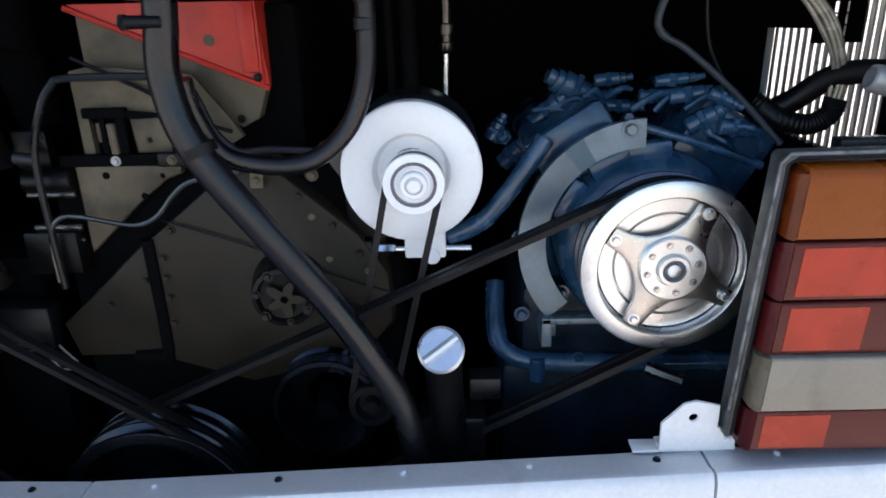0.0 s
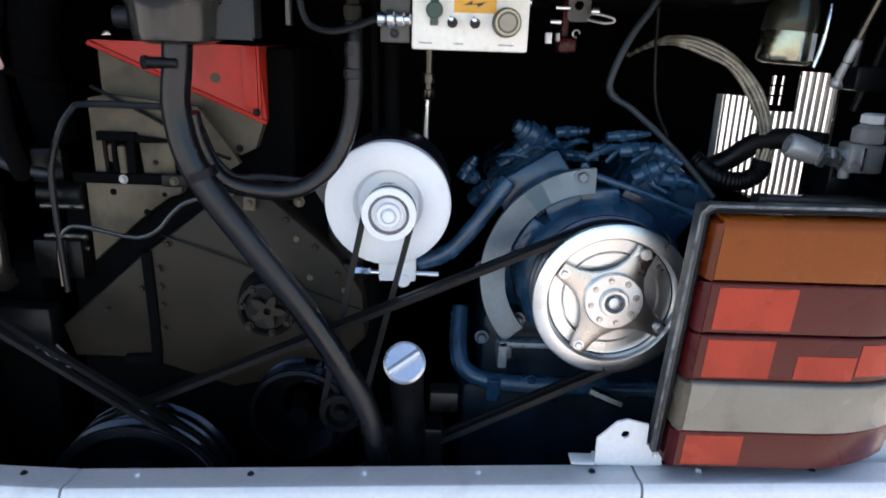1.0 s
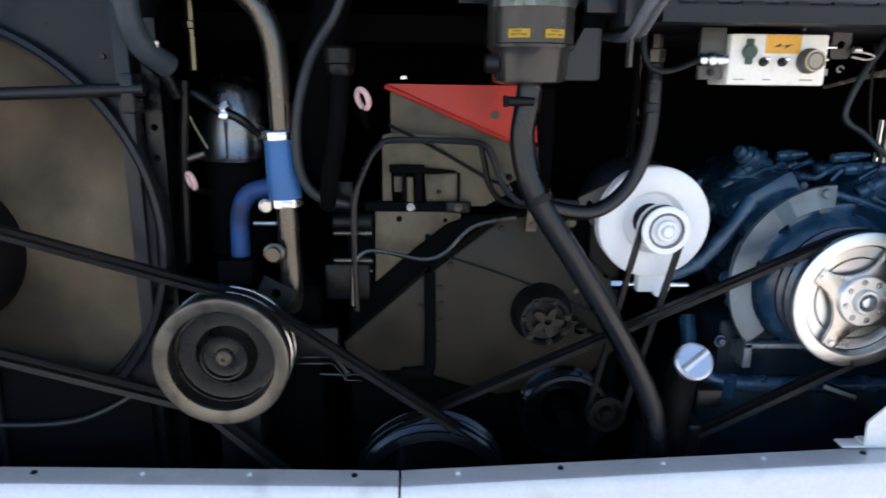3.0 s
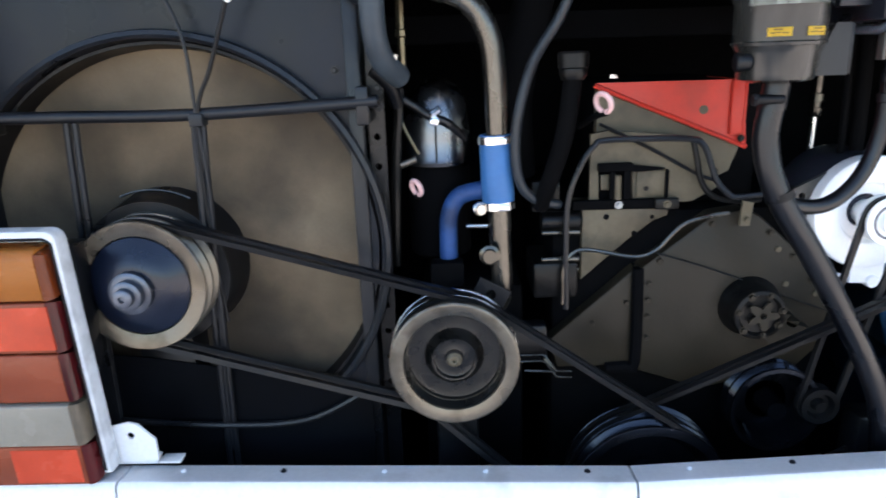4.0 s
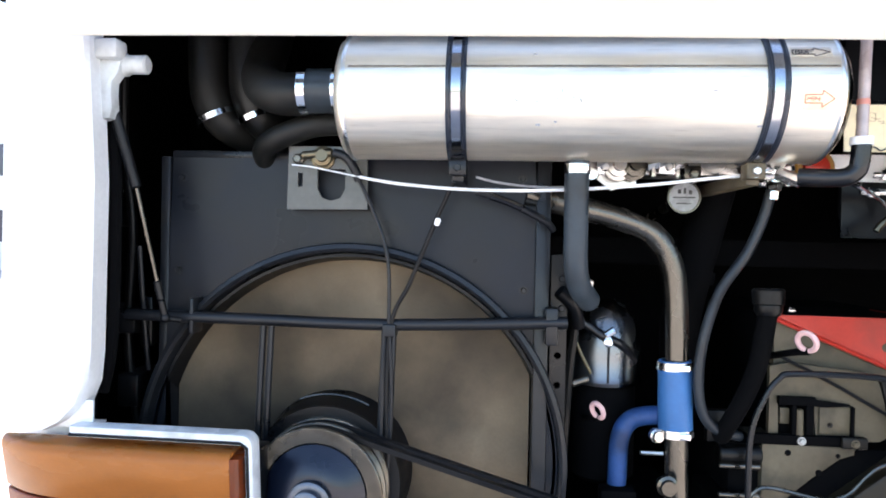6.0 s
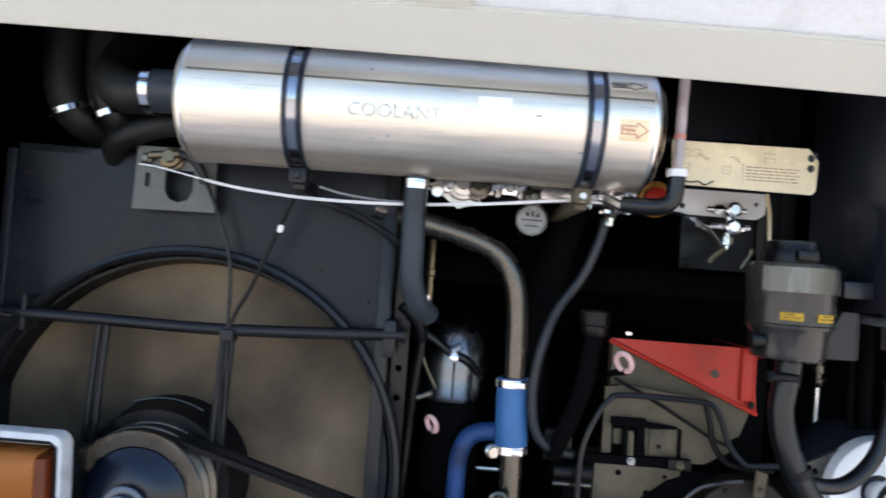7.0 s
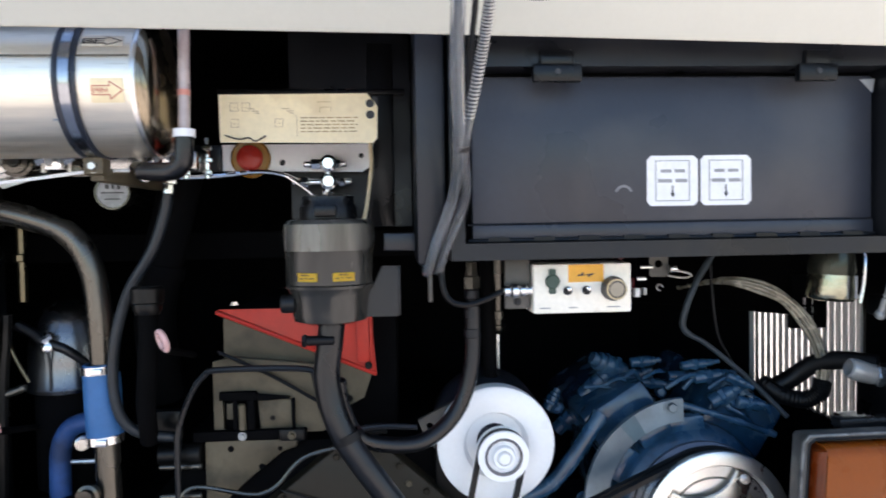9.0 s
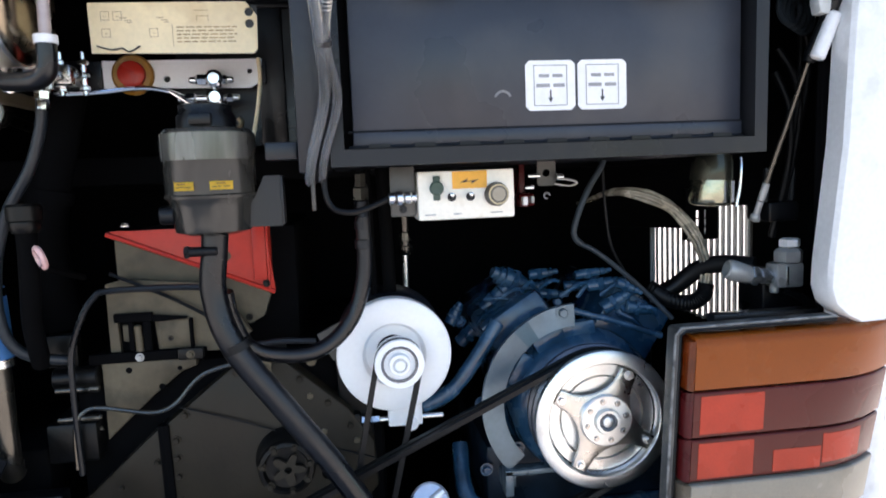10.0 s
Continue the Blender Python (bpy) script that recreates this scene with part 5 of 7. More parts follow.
tube(bm, [n0 - ax * 0.014, n0 - ax * 0.04, n0 - ax * 0.06 + V(0, 0.01, -0.05), (0.085, 0.88, 0.70), (0.085, 0.89, 0.44)], 0.026, 16, 6)
part("neck", bm, black_paint, oil, "black filler neck")
bm = bmesh.new()
box(bm, 0.115, 0.16, 0.865, 0.90, 0.78, 0.815, 0.004)
box(bm, 0.03, 0.14, 0.88, 0.94, 0.44, 0.74, 0.01)
part("base", bm, black_paint, oil)

# ---- hoses round the canister ----
def hose(name, pts, r, material, label, sub=8, ripple=0.0, seg=14, group=""):
    bm = bmesh.new()
    tube(bm, pts, r, seg, sub, ripple)
    return whole(name, bm, material, label, "hose", group)


bh = thing("breather_hose", (0.05, 0.86, 0.45), "long black rubber breather hose from the canister", "hose")
bm = bmesh.new()
tube(bm, [(-0.208, 0.80, 1.345), (-0.213, 0.80, 1.30), (-0.218, 0.80, 1.24), (-0.196, 0.795, 1.165), (-0.13, 0.80, 1.065), (-0.065, 0.815, 0.965), (-0.015, 0.82, 0.88), (0.022, 0.825, 0.80), (0.04, 0.83, 0.70), (0.045, 0.84, 0.60), (0.05, 0.86, 0.45)], 0.0185, 16, 8)
part("hose", bm, hose_rubber, bh)
hf = thing("coolant_hose", (-0.205, 0.81, 1.13), "curved black rubber hose with a crimped end above the alternator", "hose")
bm = bmesh.new()
tube(bm, [(-0.002, 0.88, 1.335), (-0.004, 0.88, 1.25), (-0.02, 0.878, 1.19), (-0.05, 0.872, 1.15), (-0.09, 0.862, 1.13), (-0.14, 0.85, 1.133), (-0.18, 0.832, 1.152), (-0.20, 0.82, 1.20), (-0.205, 0.812, 1.24)], 0.0122, 14, 8)
part("hose", bm, hose_rubber, hf)
bm = bmesh.new()
tube(bm, [(-0.002, 0.90, 1.385), (-0.001, 0.885, 1.35), (0.0, 0.88, 1.315), (0.0, 0.88, 1.29)], 0.010, 12, 6)
part("pressure_hose", bm, frame_paint, hf)
bm = bmesh.new()
for z, r in ((1.345, 0.0115), (1.315, 0.0125), (1.285, 0.0135)):
    cyl(bm, (-0.003, 0.88, z), (-0.003, 0.88, z + 0.016), r, 12)
part("ferrule", bm, frame_paint, hf)
bm = bmesh.new()
lathe(bm, (-0.003, 0.88, 1.362), (0, 0, 1), [(0, 0), (0, 0.0135), (0.018, 0.0135), (0.02, 0.009), (0.04, 0.009), (0.04, 0)], 6)
part("union_nut", bm, pipe_steel, hf)
bm = bmesh.new()
lathe(bm, (-0.192, 0.797, 1.163), (0.35, 0, -0.94), [(-0.006, 0.0185), (-0.006, 0.0215), (0.006, 0.0215), (0.006, 0.0185)], 20)
part("cable_tie", bm, rubber, bh)
bm = bmesh.new()
cyl(bm, (-0.246, 0.785, 1.303), (-0.205, 0.785, 1.303), 0.007, 12)
cyl(bm, (-0.250, 0.785, 1.303), (-0.243, 0.785, 1.303), 0.0095, 6)
part("hose_clip", bm, rubber, bh, "black clip")
rod = thing("throttle_rod", (0.092, 1.27, 1.0), "thin bright control rod with a crimped sleeve", "rod")
bm = bmesh.new()
cyl(bm, (0.087, 1.27, 1.0), (0.093, 1.27, 1.25), 0.0066, 10)
part("rod", bm, machined, rod)
bm = bmesh.new()
lathe(bm, (0.093, 1.27, 1.228), (0, 0, 1), [(0, 0), (0, 0.0125), (0.004, 0.0150), (0.018, 0.0150), (0.020, 0.010), (0.030, 0.010), (0.032, 0.0155), (0.048, 0.0150), (0.050, 0.010), (0.12, 0.0125), (0.21, 0.011), (0.21, 0)], 14)
part("sleeve", bm, pipe_steel, rod)
for x, r in ((0.042, 0.012), (0.015, 0.006)):
    hose("dark_pipe", [(x, 1.02, 0.95), (x, 1.02, 1.2), (x - 0.004, 1.02, 1.42)], r, bay_lining, "black upright pipe behind the alternator", group="upright pipes")

# ---- oil separator canister ----
print_amber = mat("print_amber", (0.25, 0.14, 0.02), 0.5, var=0.3, scale=60)
bowl_olive = mat("bowl_olive", (0.023, 0.0225, 0.020), 0.24, var=0.25, scale=12, bump=0.03, dirt=(0.055, 0.052, 0.045), amount=0.2, spec=0.5, stretch=(1, 1, 0.3))
can = thing("separator_canister", (-0.204, 0.80, 1.33), "black plastic separator canister with two yellow labels", "canister")
KX, KY = -0.212, 0.807
bm = bmesh.new()
lathe(bm, (KX, KY, 0), (0, 0, 1), [(1.325, 0), (1.325, 0.035), (1.33, 0.051), (1.338, 0.053), (1.365, 0.055), (1.372, 0.058), (1.376, 0.060)], 48)
part("lower_bowl", bm, bowl_olive, can, "grey-black lower bowl")
bm = bmesh.new()
lathe(bm, (KX, KY, 0), (0, 0, 1), [(1.374, 0.05), (1.376, 0.0625), (1.380, 0.0635), (1.382, 0.061), (1.43, 0.0615), (1.435, 0.0635), (1.452, 0.0645), (1.464, 0.063), (1.470, 0.058), (1.472, 0.045), (1.472, 0)], 48)
part("upper_body", bm, bowl_olive, can, "smoky olive-black upper body")
bm = bmesh.new()
lathe(bm, (KX, KY, 0), (0, 0, 1), [(1.47, 0.03), (1.472, 0.040), (1.488, 0.040), (1.494, 0.036), (1.503, 0.036), (1.505, 0.03), (1.505, 0)], 40)
box(bm, KX - 0.015, KX + 0.015, KY - 0.048, KY - 0.03, 1.474, 1.49, 0.003)
part("lid", bm, black_paint, can, "black screw lid")
for x0, x1 in ((-0.250, -0.2225), (-0.202, -0.174)):
    bm = bmesh.new()
    n = 8
    pts = []
    for i in range(n + 1):
        x = x0 + (x1 - x0) * i / n
        pts.append((x, KY - math.sqrt(0.0628 ** 2 - (x - KX) ** 2)))
    vs0 = [bm.verts.new((x, y, 1.3875)) for x, y in pts]
    vs1 = [bm.verts.new((x, y, 1.399)) for x, y in pts]
    for i in range(n):
        bm.faces.new((vs0[i], vs0[i + 1], vs1[i + 1], vs1[i]))
    bmesh.ops.solidify(bm, geom=bm.faces[:], thickness=0.001)
    lab = part("label", bm, label_yellow, can, "small yellow printed label")
    bm = bmesh.new()
    for q0, q1, zb in ((0.12, 0.3, 1.391), (0.36, 0.5, 1.3915), (0.56, 0.86, 1.391), (0.2, 0.7, 1.3955)):
        xa, xb = x0 + (x1 - x0) * q0, x0 + (x1 - x0) * q1
        ym = KY - math.sqrt(0.0642 ** 2 - ((xa + xb) / 2 - KX) ** 2)
        box(bm, xa, xb, ym, ym + 0.003, zb, zb + 0.0016)
    ob = new("print", mesh_of("print", bm, print_amber))
    ob.parent = lab
    tagged(ob, label="dark unreadable print")
bm = bmesh.new()
n = 14
vs = [[bm.verts.new((KX + 0.0650 * math.sin(a), KY - 0.0650 * math.cos(a), z)) for a in [radians(-62 + 124 * i / n) for i in range(n + 1)]] for z in (1.428, 1.464)]
for i in range(n):
    bm.faces.new((vs[0][i], vs[0][i + 1], vs[1][i + 1], vs[1][i]))
bmesh.ops.solidify(bm, geom=bm.faces[:], thickness=0.0012)
# Upright streaks in the grey paint the band's streaky reflections.
part("name_band", bm, mat("band_grey", (0.26, 0.25, 0.225), 0.2, 0.5, var=0.45, scale=34, stretch=(1, 1, 0.15), bump=0.03, coat=0.4), can, "glossy grey translucent sight band")
bm = bmesh.new()
plate(bm, [(-0.172, 1.333), (-0.116, 1.333), (-0.116, 1.404), (-0.138, 1.404), (-0.152, 1.374), (-0.172, 1.366)], 0.796, 0.802)
box(bm, -0.1158, -0.1128, 0.795, 0.83, 1.335, 1.403, 0.001)
part("bracket", bm, mat("bracket_grey", (0.019, 0.019, 0.020), 0.42, var=0.2, bump=0.06, spec=0.35), can, "grey bracket plate")
bm = bmesh.new()
cyl(bm, (KX - 0.066, KY - 0.02, 1.355), (KX - 0.045, KY - 0.02, 1.355), 0.013, 12)
part("side_port", bm, black_paint, can)

# ---- control box under the cabinet ----
ctl = thing("control_box", (0.15, 0.84, 1.327), "cream metal control box with switches and a knob", "control box")
bm = bmesh.new()
box(bm, 0.078, 0.223, 0.806, 0.875, 1.327, 1.399, 0.003)
part("case", bm, box_cream, ctl)
bm = bmesh.new()
cyl(bm, (0.1055, 0.798, 1.374), (0.1055, 0.806, 1.374), 0.0105, 20)
box(bm, 0.1005, 0.1105, 0.8, 0.806, 1.356, 1.392, 0.0015)
part("socket_flap", bm, green_plastic, ctl, "dark green socket flap")
for x in (0.128, 0.156):
    bm = bmesh.new()
    lathe(bm, (x, 0.806, 1.360), (0, -1, 0), [(0, 0.0065), (0.003, 0.0065), (0.003, 0.005), (0.008, 0.005), (0.008, 0)], 12)
    cyl(bm, (x, 0.80, 1.360), (x - 0.002, 0.785, 1.364), 0.0022, 8)
    part("toggle_switch", bm, frame_paint, ctl, "small dark toggle switch")
    bm = bmesh.new()
    lathe(bm, (x - 0.002, 0.786, 1.364), (0, -1, 0), [(-0.003, 0.0), (-0.002, 0.0028), (0.001, 0.003), (0.003, 0.0)], 10)
    part("toggle_tip", bm, chrome, ctl)
bm = bmesh.new()
lathe(bm, (0.195, 0.806, 1.362), (0, -1, 0), [(0, 0.018), (0.006, 0.018), (0.008, 0.0165), (0.018, 0.015), (0.019, 0.012), (0.019, 0)], 28)
part("knob", bm, mat("knob_brown", (0.09, 0.08, 0.07), 0.4, var=0.2), ctl, "round brown-black knob")
bm = bmesh.new()
lathe(bm, (0.195, 0.7875, 1.362), (0, -1, 0), [(0, 0.0105), (0.002, 0.010), (0.002, 0)], 24)
part("knob_cap", bm, mat("knob_cap", (0.3, 0.26, 0.2), 0.35, 0.3), ctl)
marks("warning_label", [(0.1295, 0.1815, 1.372, 1.3975)], 0.806, label_orange, ctl, "orange warning label")
bm = bmesh.new()
plate(bm, [(0.1405, 1.3805), (0.1525, 1.3865), (0.1515, 1.3825), (0.1695, 1.3850), (0.1575, 1.3785), (0.1585, 1.3822)][::-1], 0.8047, 0.8053)
part("flash_sign", bm, ink, ctl, "black lightning flash sign")
bm = bmesh.new()
lathe(bm, (0.195, 0.788, 1.362), (0, -1, 0), [(0, 0.0125), (0, 0.0152), (0.0022, 0.0148), (0.0022, 0.0128), (0, 0.0125)], 32)
part("knob_ring", bm, mat("old_brass", (0.42, 0.36, 0.24), 0.32, 0.9, var=0.2, bump=0.03), ctl, "worn brass ring on the knob")
for x0, x1 in ((0.087, 0.103), (0.13, 0.142), (0.186, 0.205)):
    marks("print", [(x0, x1, 1.3343, 1.3359)], 0.806, ink_grey, ctl)
bm = bmesh.new()
box(bm, 0.038, 0.075, 0.815, 0.825, 1.334, 1.408, 0.002)
part("side_plate", bm, plate_grey, ctl, "grey mounting plate")
bolt(ctl, (0.056, 0.815, 1.345), r=0.004, material=frame_paint)
bm = bmesh.new()
for x, r in ((0.04, 0.0095), (0.052, 0.0115), (0.064, 0.0095), (0.072, 0.0075)):
    cyl(bm, (x - 0.006, 0.807, 1.362), (x + 0.005, 0.807, 1.362), r, 10)
part("cable_gland", bm, chrome, ctl, "bright cable gland")
bm = bmesh.new()
tube(bm, [(0.034, 0.807, 1.362), (0.01, 0.80, 1.352), (-0.02, 0.79, 1.345), (-0.045, 0.785, 1.352), (-0.055, 0.785, 1.375), (-0.055, 0.79, 1.41)], 0.0045, 8, 8)
part("cable", bm, rubber, ctl, "black cable")
bm = bmesh.new()
plate(bm, [(0.2875, 1.412), (0.2875, 1.373), (0.291, 1.369), (0.315, 1.369), (0.3185, 1.373), (0.3185, 1.412)], 0.906, 0.910, [circle(0.3025, 1.390, 0.0065, 16)])
part("hanger_plate", bm, plate_grey, ctl, "grey hanger plate with a round hole")
for x0, x1, z, r in ((0.316, 0.328, 1.3825, 0.0065), (0.268, 0.289, 1.386, 0.0032), (0.262, 0.278, 1.3675, 0.0036), (0.2265, 0.236, 1.3925, 0.0065)):
    bm = bmesh.new()
    cyl(bm, (x0, 0.895, z), (x1, 0.895, z), r, 10, 0.001)
    part("latch_pin", bm, chrome, ctl, "bright latch pin")
for x0, x1, z0, z1, m in ((0.2575, 0.2655, 1.339, 1.353, label_white), (0.271, 0.2765, 1.342, 1.353, union_grey)):
    bm = bmesh.new()
    box(bm, x0, x1, 0.888, 0.90, z0, z1, 0.001)
    part("latch_block", bm, m, ctl)
bm = bmesh.new()
tube(bm, [(0.299 + 0.0048 * math.cos(a), 0.893, 1.353 + 0.0048 * math.sin(a)) for a in (2 * math.pi * i / 14 for i in range(12))], 0.0012, 6, 1, smooth=False)
part("split_ring", bm, steel, ctl)
bm = bmesh.new()
tube(bm, [(0.318, 0.89, 1.3805), (0.335, 0.89, 1.378), (0.3475, 0.89, 1.374), (0.3475, 0.89, 1.370), (0.335, 0.89, 1.368), (0.312, 0.89, 1.372)], 0.0018, 6, 4)
part("wire_hook", bm, steel, ctl, "bent wire hook")

ctl.location += V(0.001, 0.002, 0.002)

# ---- steel cabinet ----
cab = thing("steel_cabinet", (0.27, 0.9, 1.41), "dark blue-grey steel cabinet with a flap door and two white stickers", "cabinet")
bm = bmesh.new()
plate(bm, [(-0.043, 1.411), (0.594, 1.411), (0.598, 1.735), (-0.043, 1.735)], 0.752, 0.80, [[(-0.024, 1.434), (-0.024, 1.672), (0.577, 1.672), (0.575, 1.434)]])
part("front_frame", bm, frame_paint, cab, "dark frame round the flap")
bm = bmesh.new()
box(bm, -0.043, 0.595, 0.80, 1.35, 1.411, 1.733, 0.003)
part("body", bm, frame_paint, cab)
bm = bmesh.new()
box(bm, -0.011, 0.572, 0.783, 0.799, 1.4595, 1.665, 0.003)
door = part("door", bm, door_paint, cab, "flat blue-grey flap door")
bm = bmesh.new()
box(bm, -0.011, 0.572, 0.779, 0.799, 1.437, 1.4585, 0.002)
part("bottom_rail", bm, door_paint, cab)
# Black sheet paints the dark of the gap round the flap.
bm = bmesh.new()
box(bm, -0.0235, 0.5745, 0.7965, 0.7995, 1.4345, 1.6715)
part("gap_shade", bm, bay_lining, cab, "black sheet for the shade behind the flap")
bm = bmesh.new()
tube(bm, [(-0.017, 0.777, 1.4365), (0.572, 0.777, 1.4365)], 0.0035, 8, 1, smooth=False)
tube(bm, [(-0.017, 0.782, 1.459), (0.572, 0.782, 1.459)], 0.0018, 8, 1, smooth=False)
for i in range(9):
    x = 0.01 + 0.064 * i
    box(bm, x, x + 0.03, 0.7735, 0.779, 1.436, 1.4415)
part("piano_hinge", bm, black_paint, cab, "long black hinge")
for x0, w in ((0.070, 0.066), (0.439, 0.054)):
    bm = bmesh.new()
    box(bm, x0, x0 + w, 0.742, 0.756, 1.650, 1.674, 0.002)
    box(bm, x0 + 0.010, x0 + w - 0.010, 0.744, 0.754, 1.670, 1.692, 0.002)
    box(bm, x0 + 0.004, x0 + w - 0.004, 0.756, 0.784, 1.668, 1.672, 0.001)
    part("catch", bm, black_paint, cab, "bent steel catch")
    bm = bmesh.new()
    cyl(bm, (x0 + w / 2, 0.7405, 1.663), (x0 + w / 2, 0.744, 1.663), 0.004, 12, 0.0003)
    part("catch_hole", bm, ink, cab)
for x0, x1 in ((0.2385, 0.3125), (0.3165, 0.3905)):
    bm = bmesh.new()
    c = [(x0 + 0.006, 1.482), (x1 - 0.006, 1.482), (x1, 1.488), (x1, 1.547), (x1 - 0.006, 1.553), (x0 + 0.006, 1.553), (x0, 1.547), (x0, 1.488)]
    plate(bm, c, 0.7818, 0.7832)
    st = new("sticker", mesh_of("sticker", bm, label_white))
    st.parent = cab
    adopt(st, cab)
    tagged(st, label="white square sticker with a black arrow")
    m0, m1 = x0 + 0.012, x1 - 0.012
    marks("sticker_frame", [(m0, m1, 1.5452, 1.5464), (m0, m1, 1.4886, 1.4898), (m0, m0 + 0.0012, 1.4898, 1.5452), (m1 - 0.0012, m1, 1.4898, 1.5452)], 0.7818, ink_grey, cab)
    xm = (x0 + x1) / 2
    marks("sticker_print", [(m0 + 0.008, xm - 0.002, 1.529, 1.5335), (xm + 0.003, m1 - 0.007, 1.529, 1.5335), (m0 + 0.004, xm - 0.001, 1.515, 1.520), (xm + 0.004, m1 - 0.004, 1.515, 1.520)], 0.7818, ink_grey, cab, "faint grey unreadable print")
    bm = bmesh.new()
    plate(bm, [(xm - 0.001, 1.511), (xm + 0.001, 1.511), (xm + 0.001, 1.500), (xm + 0.0035, 1.500), (xm, 1.4935), (xm - 0.0035, 1.500), (xm - 0.001, 1.500)][::-1], 0.7812, 0.7818)
    part("arrow", bm, ink, cab)
bm = bmesh.new()
plate(bm, arc_strip(0.205, 1.499, 0.010, 0.0135, 20, 160, 12), 0.7822, 0.7832)
part("scuff", bm, mat("scuff", (0.2, 0.2, 0.21), 0.6), cab, "pale scuff mark")
bm = bmesh.new()
plate(bm, [(0.552, 1.659), (0.574, 1.660), (0.571, 1.640)], 0.7812, 0.7828)
part("corner_chip", bm, mat("chip_grey", (0.34, 0.35, 0.36), 0.5), cab, "pale chipped corner")
bm = bmesh.new()
box(bm, -0.0735, -0.068, 0.79, 0.806, 1.352, 1.405, 0.001)
part("hanging_tab", bm, plate_grey, cab, "narrow grey steel tab")
# post beside it
bm = bmesh.new()
box(bm, -0.088, -0.0475, 0.775, 1.0, 1.405, 1.80, 0.004)
box(bm, -0.135, -0.09, 0.80, 0.84, 1.425, 1.45, 0.002)
whole("post", bm, mat("post_paint", (0.0175, 0.020, 0.0265), 0.36, var=0.3, scale=5, bump=0.06, dirt=(0.035, 0.034, 0.034), amount=0.25, spec=0.35), "dark grey steel post beside the cabinet", "post", kind="structure")
bm = bmesh.new()
box(bm, -0.30, -0.09, 1.045, 1.057, 1.46, 1.826)
box(bm, -0.165, -0.12, 1.035, 1.0445, 1.46, 1.78, 0.003)
box(bm, -0.42, -0.1, 1.03, 1.0445, 1.69, 1.70, 0.002)
whole("panel_inner", bm, black_paint, "black ribbed steel panel behind the instruction plate", "panel", kind="structure")
bm = bmesh.new()
box(bm, -1.6, 0.79, 1.22, 1.28, 1.40, 1.455, 0.004)
whole("cross_beam", bm, bay_lining, "black steel beam across the bay", "beam", kind="structure")

# ---- wiring stay from cabinet to hatch ----
loom = thing("wiring_stay", (-0.055, 0.76, 1.41), "clear plastic tube and wires tied together, rising to the hatch", "cable")
base = [V(-0.066, 0.790, 1.397), V(-0.058, 0.748, 1.43), V(-0.037, 0.69, 1.495), V(-0.041, 0.602, 1.547), V(-0.038, 0.54, 1.63), V(-0.036, 0.49, 1.70), V(-0.045, 0.45, 1.80), V(-0.05, 0.42, 1.965)]
full = [V(-0.066, 0.92, 1.400), V(-0.067, 0.84, 1.394)] + base
for i, (dx, r, m, lb) in enumerate(((-0.008, 0.0075, clear_tube, "clear plastic tube"), (0.008, 0.0062, clear_tube, "clear plastic tube"), (0.001, 0.0032, frame_paint, "dark grey wire"), (-0.008, 0.003, hose_grey, "grey wire inside the tube"), (0.008, 0.0026, hose_rubber, "black wire inside the tube"))):
    bm = bmesh.new()
    tube(bm, [p + V(dx * (0.35 if k == 3 else (1.0 + 0.55 * max(0, k - 3))), (0.004 * (i - 1) if i < 3 else 0.004 * (i * 1.0 - 4)), 0) for k, p in enumerate(full, -2)], r, 10, 8)
    part("strand", bm, m, loom, lb)
core_line = spline([p + V(0.008 * (0.35 if k == 3 else (1.0 + 0.55 * max(0, k - 3))), 0.0, 0) for k, p in enumerate(base)], 8)[27:]
coil = []
for i, p in enumerate(core_line[:-1]):
    d = (core_line[i + 1] - p)
    a_, u_, w_ = frame_of(d)
    for k in range(24):
        g = 2 * math.pi * (k / 8)
        coil.append(p + d * (k / 24) + (u_ * math.cos(g) + w_ * math.sin(g)) * 0.0058)
bm = bmesh.new()
tube(bm, coil, 0.0009, 5, 1, smooth=False)
part("coil_spring", bm, steel, loom, "fine bright coil spring")
bm = bmesh.new()
lathe(bm, base[3], (0.05, -0.45, 0.9), [(-0.003, 0.006), (-0.003, 0.0105), (0.003, 0.0105), (0.003, 0.006)], 16)
part("cable_tie", bm, frame_paint, loom)
bm = bmesh.new()
lathe(bm, base[5] + V(0.004, 0, -0.012), (0.0, -0.5, 0.87), [(-0.0045, 0.016), (-0.0045, 0.019), (0.0045, 0.019), (0.0045, 0.016), (-0.0045, 0.016)], 24)
tube(bm, [base[5] + V(0.02, 0, -0.012), (0.012, 0.515, 1.686), (0.04, 0.525, 1.688), (0.058, 0.528, 1.697)], 0.0028, 8, 6)
part("clip_hook", bm, chrome, loom, "bright wire clip with a hook")

# ---- instruction plate and valve manifold ----
plt = thing("instruction_plate", (-0.26, 0.9, 1.587), "yellowed cream instruction plate with a cut corner", "plate")
bm = bmesh.new()
plate(bm, [(-0.378, 1.588), (-0.150, 1.585), (-0.144, 1.592), (-0.142, 1.640), (-0.158, 1.660), (-0.379, 1.659)], 0.895, 0.898, [circle(-0.1535, 1.645, 0.0065, 14), circle(-0.1535, 1.628, 0.0065, 14)])
part("plate", bm, label_cream, plt)
bm = bmesh.new()
box(bm, -0.165, -0.142, 0.8985, 0.90, 1.618, 1.655)
part("hole_backing", bm, ink, plt)
rng = random.Random(3)
rows = []
for k in range(5):
    z = 1.602 + 0.0052 * k
    x = -0.258
    while x < -0.176:
        w = rng.uniform(0.005, 0.013)
        rows.append((x, min(x + w, -0.172), z, z + 0.0018))
        x += w + 0.0025
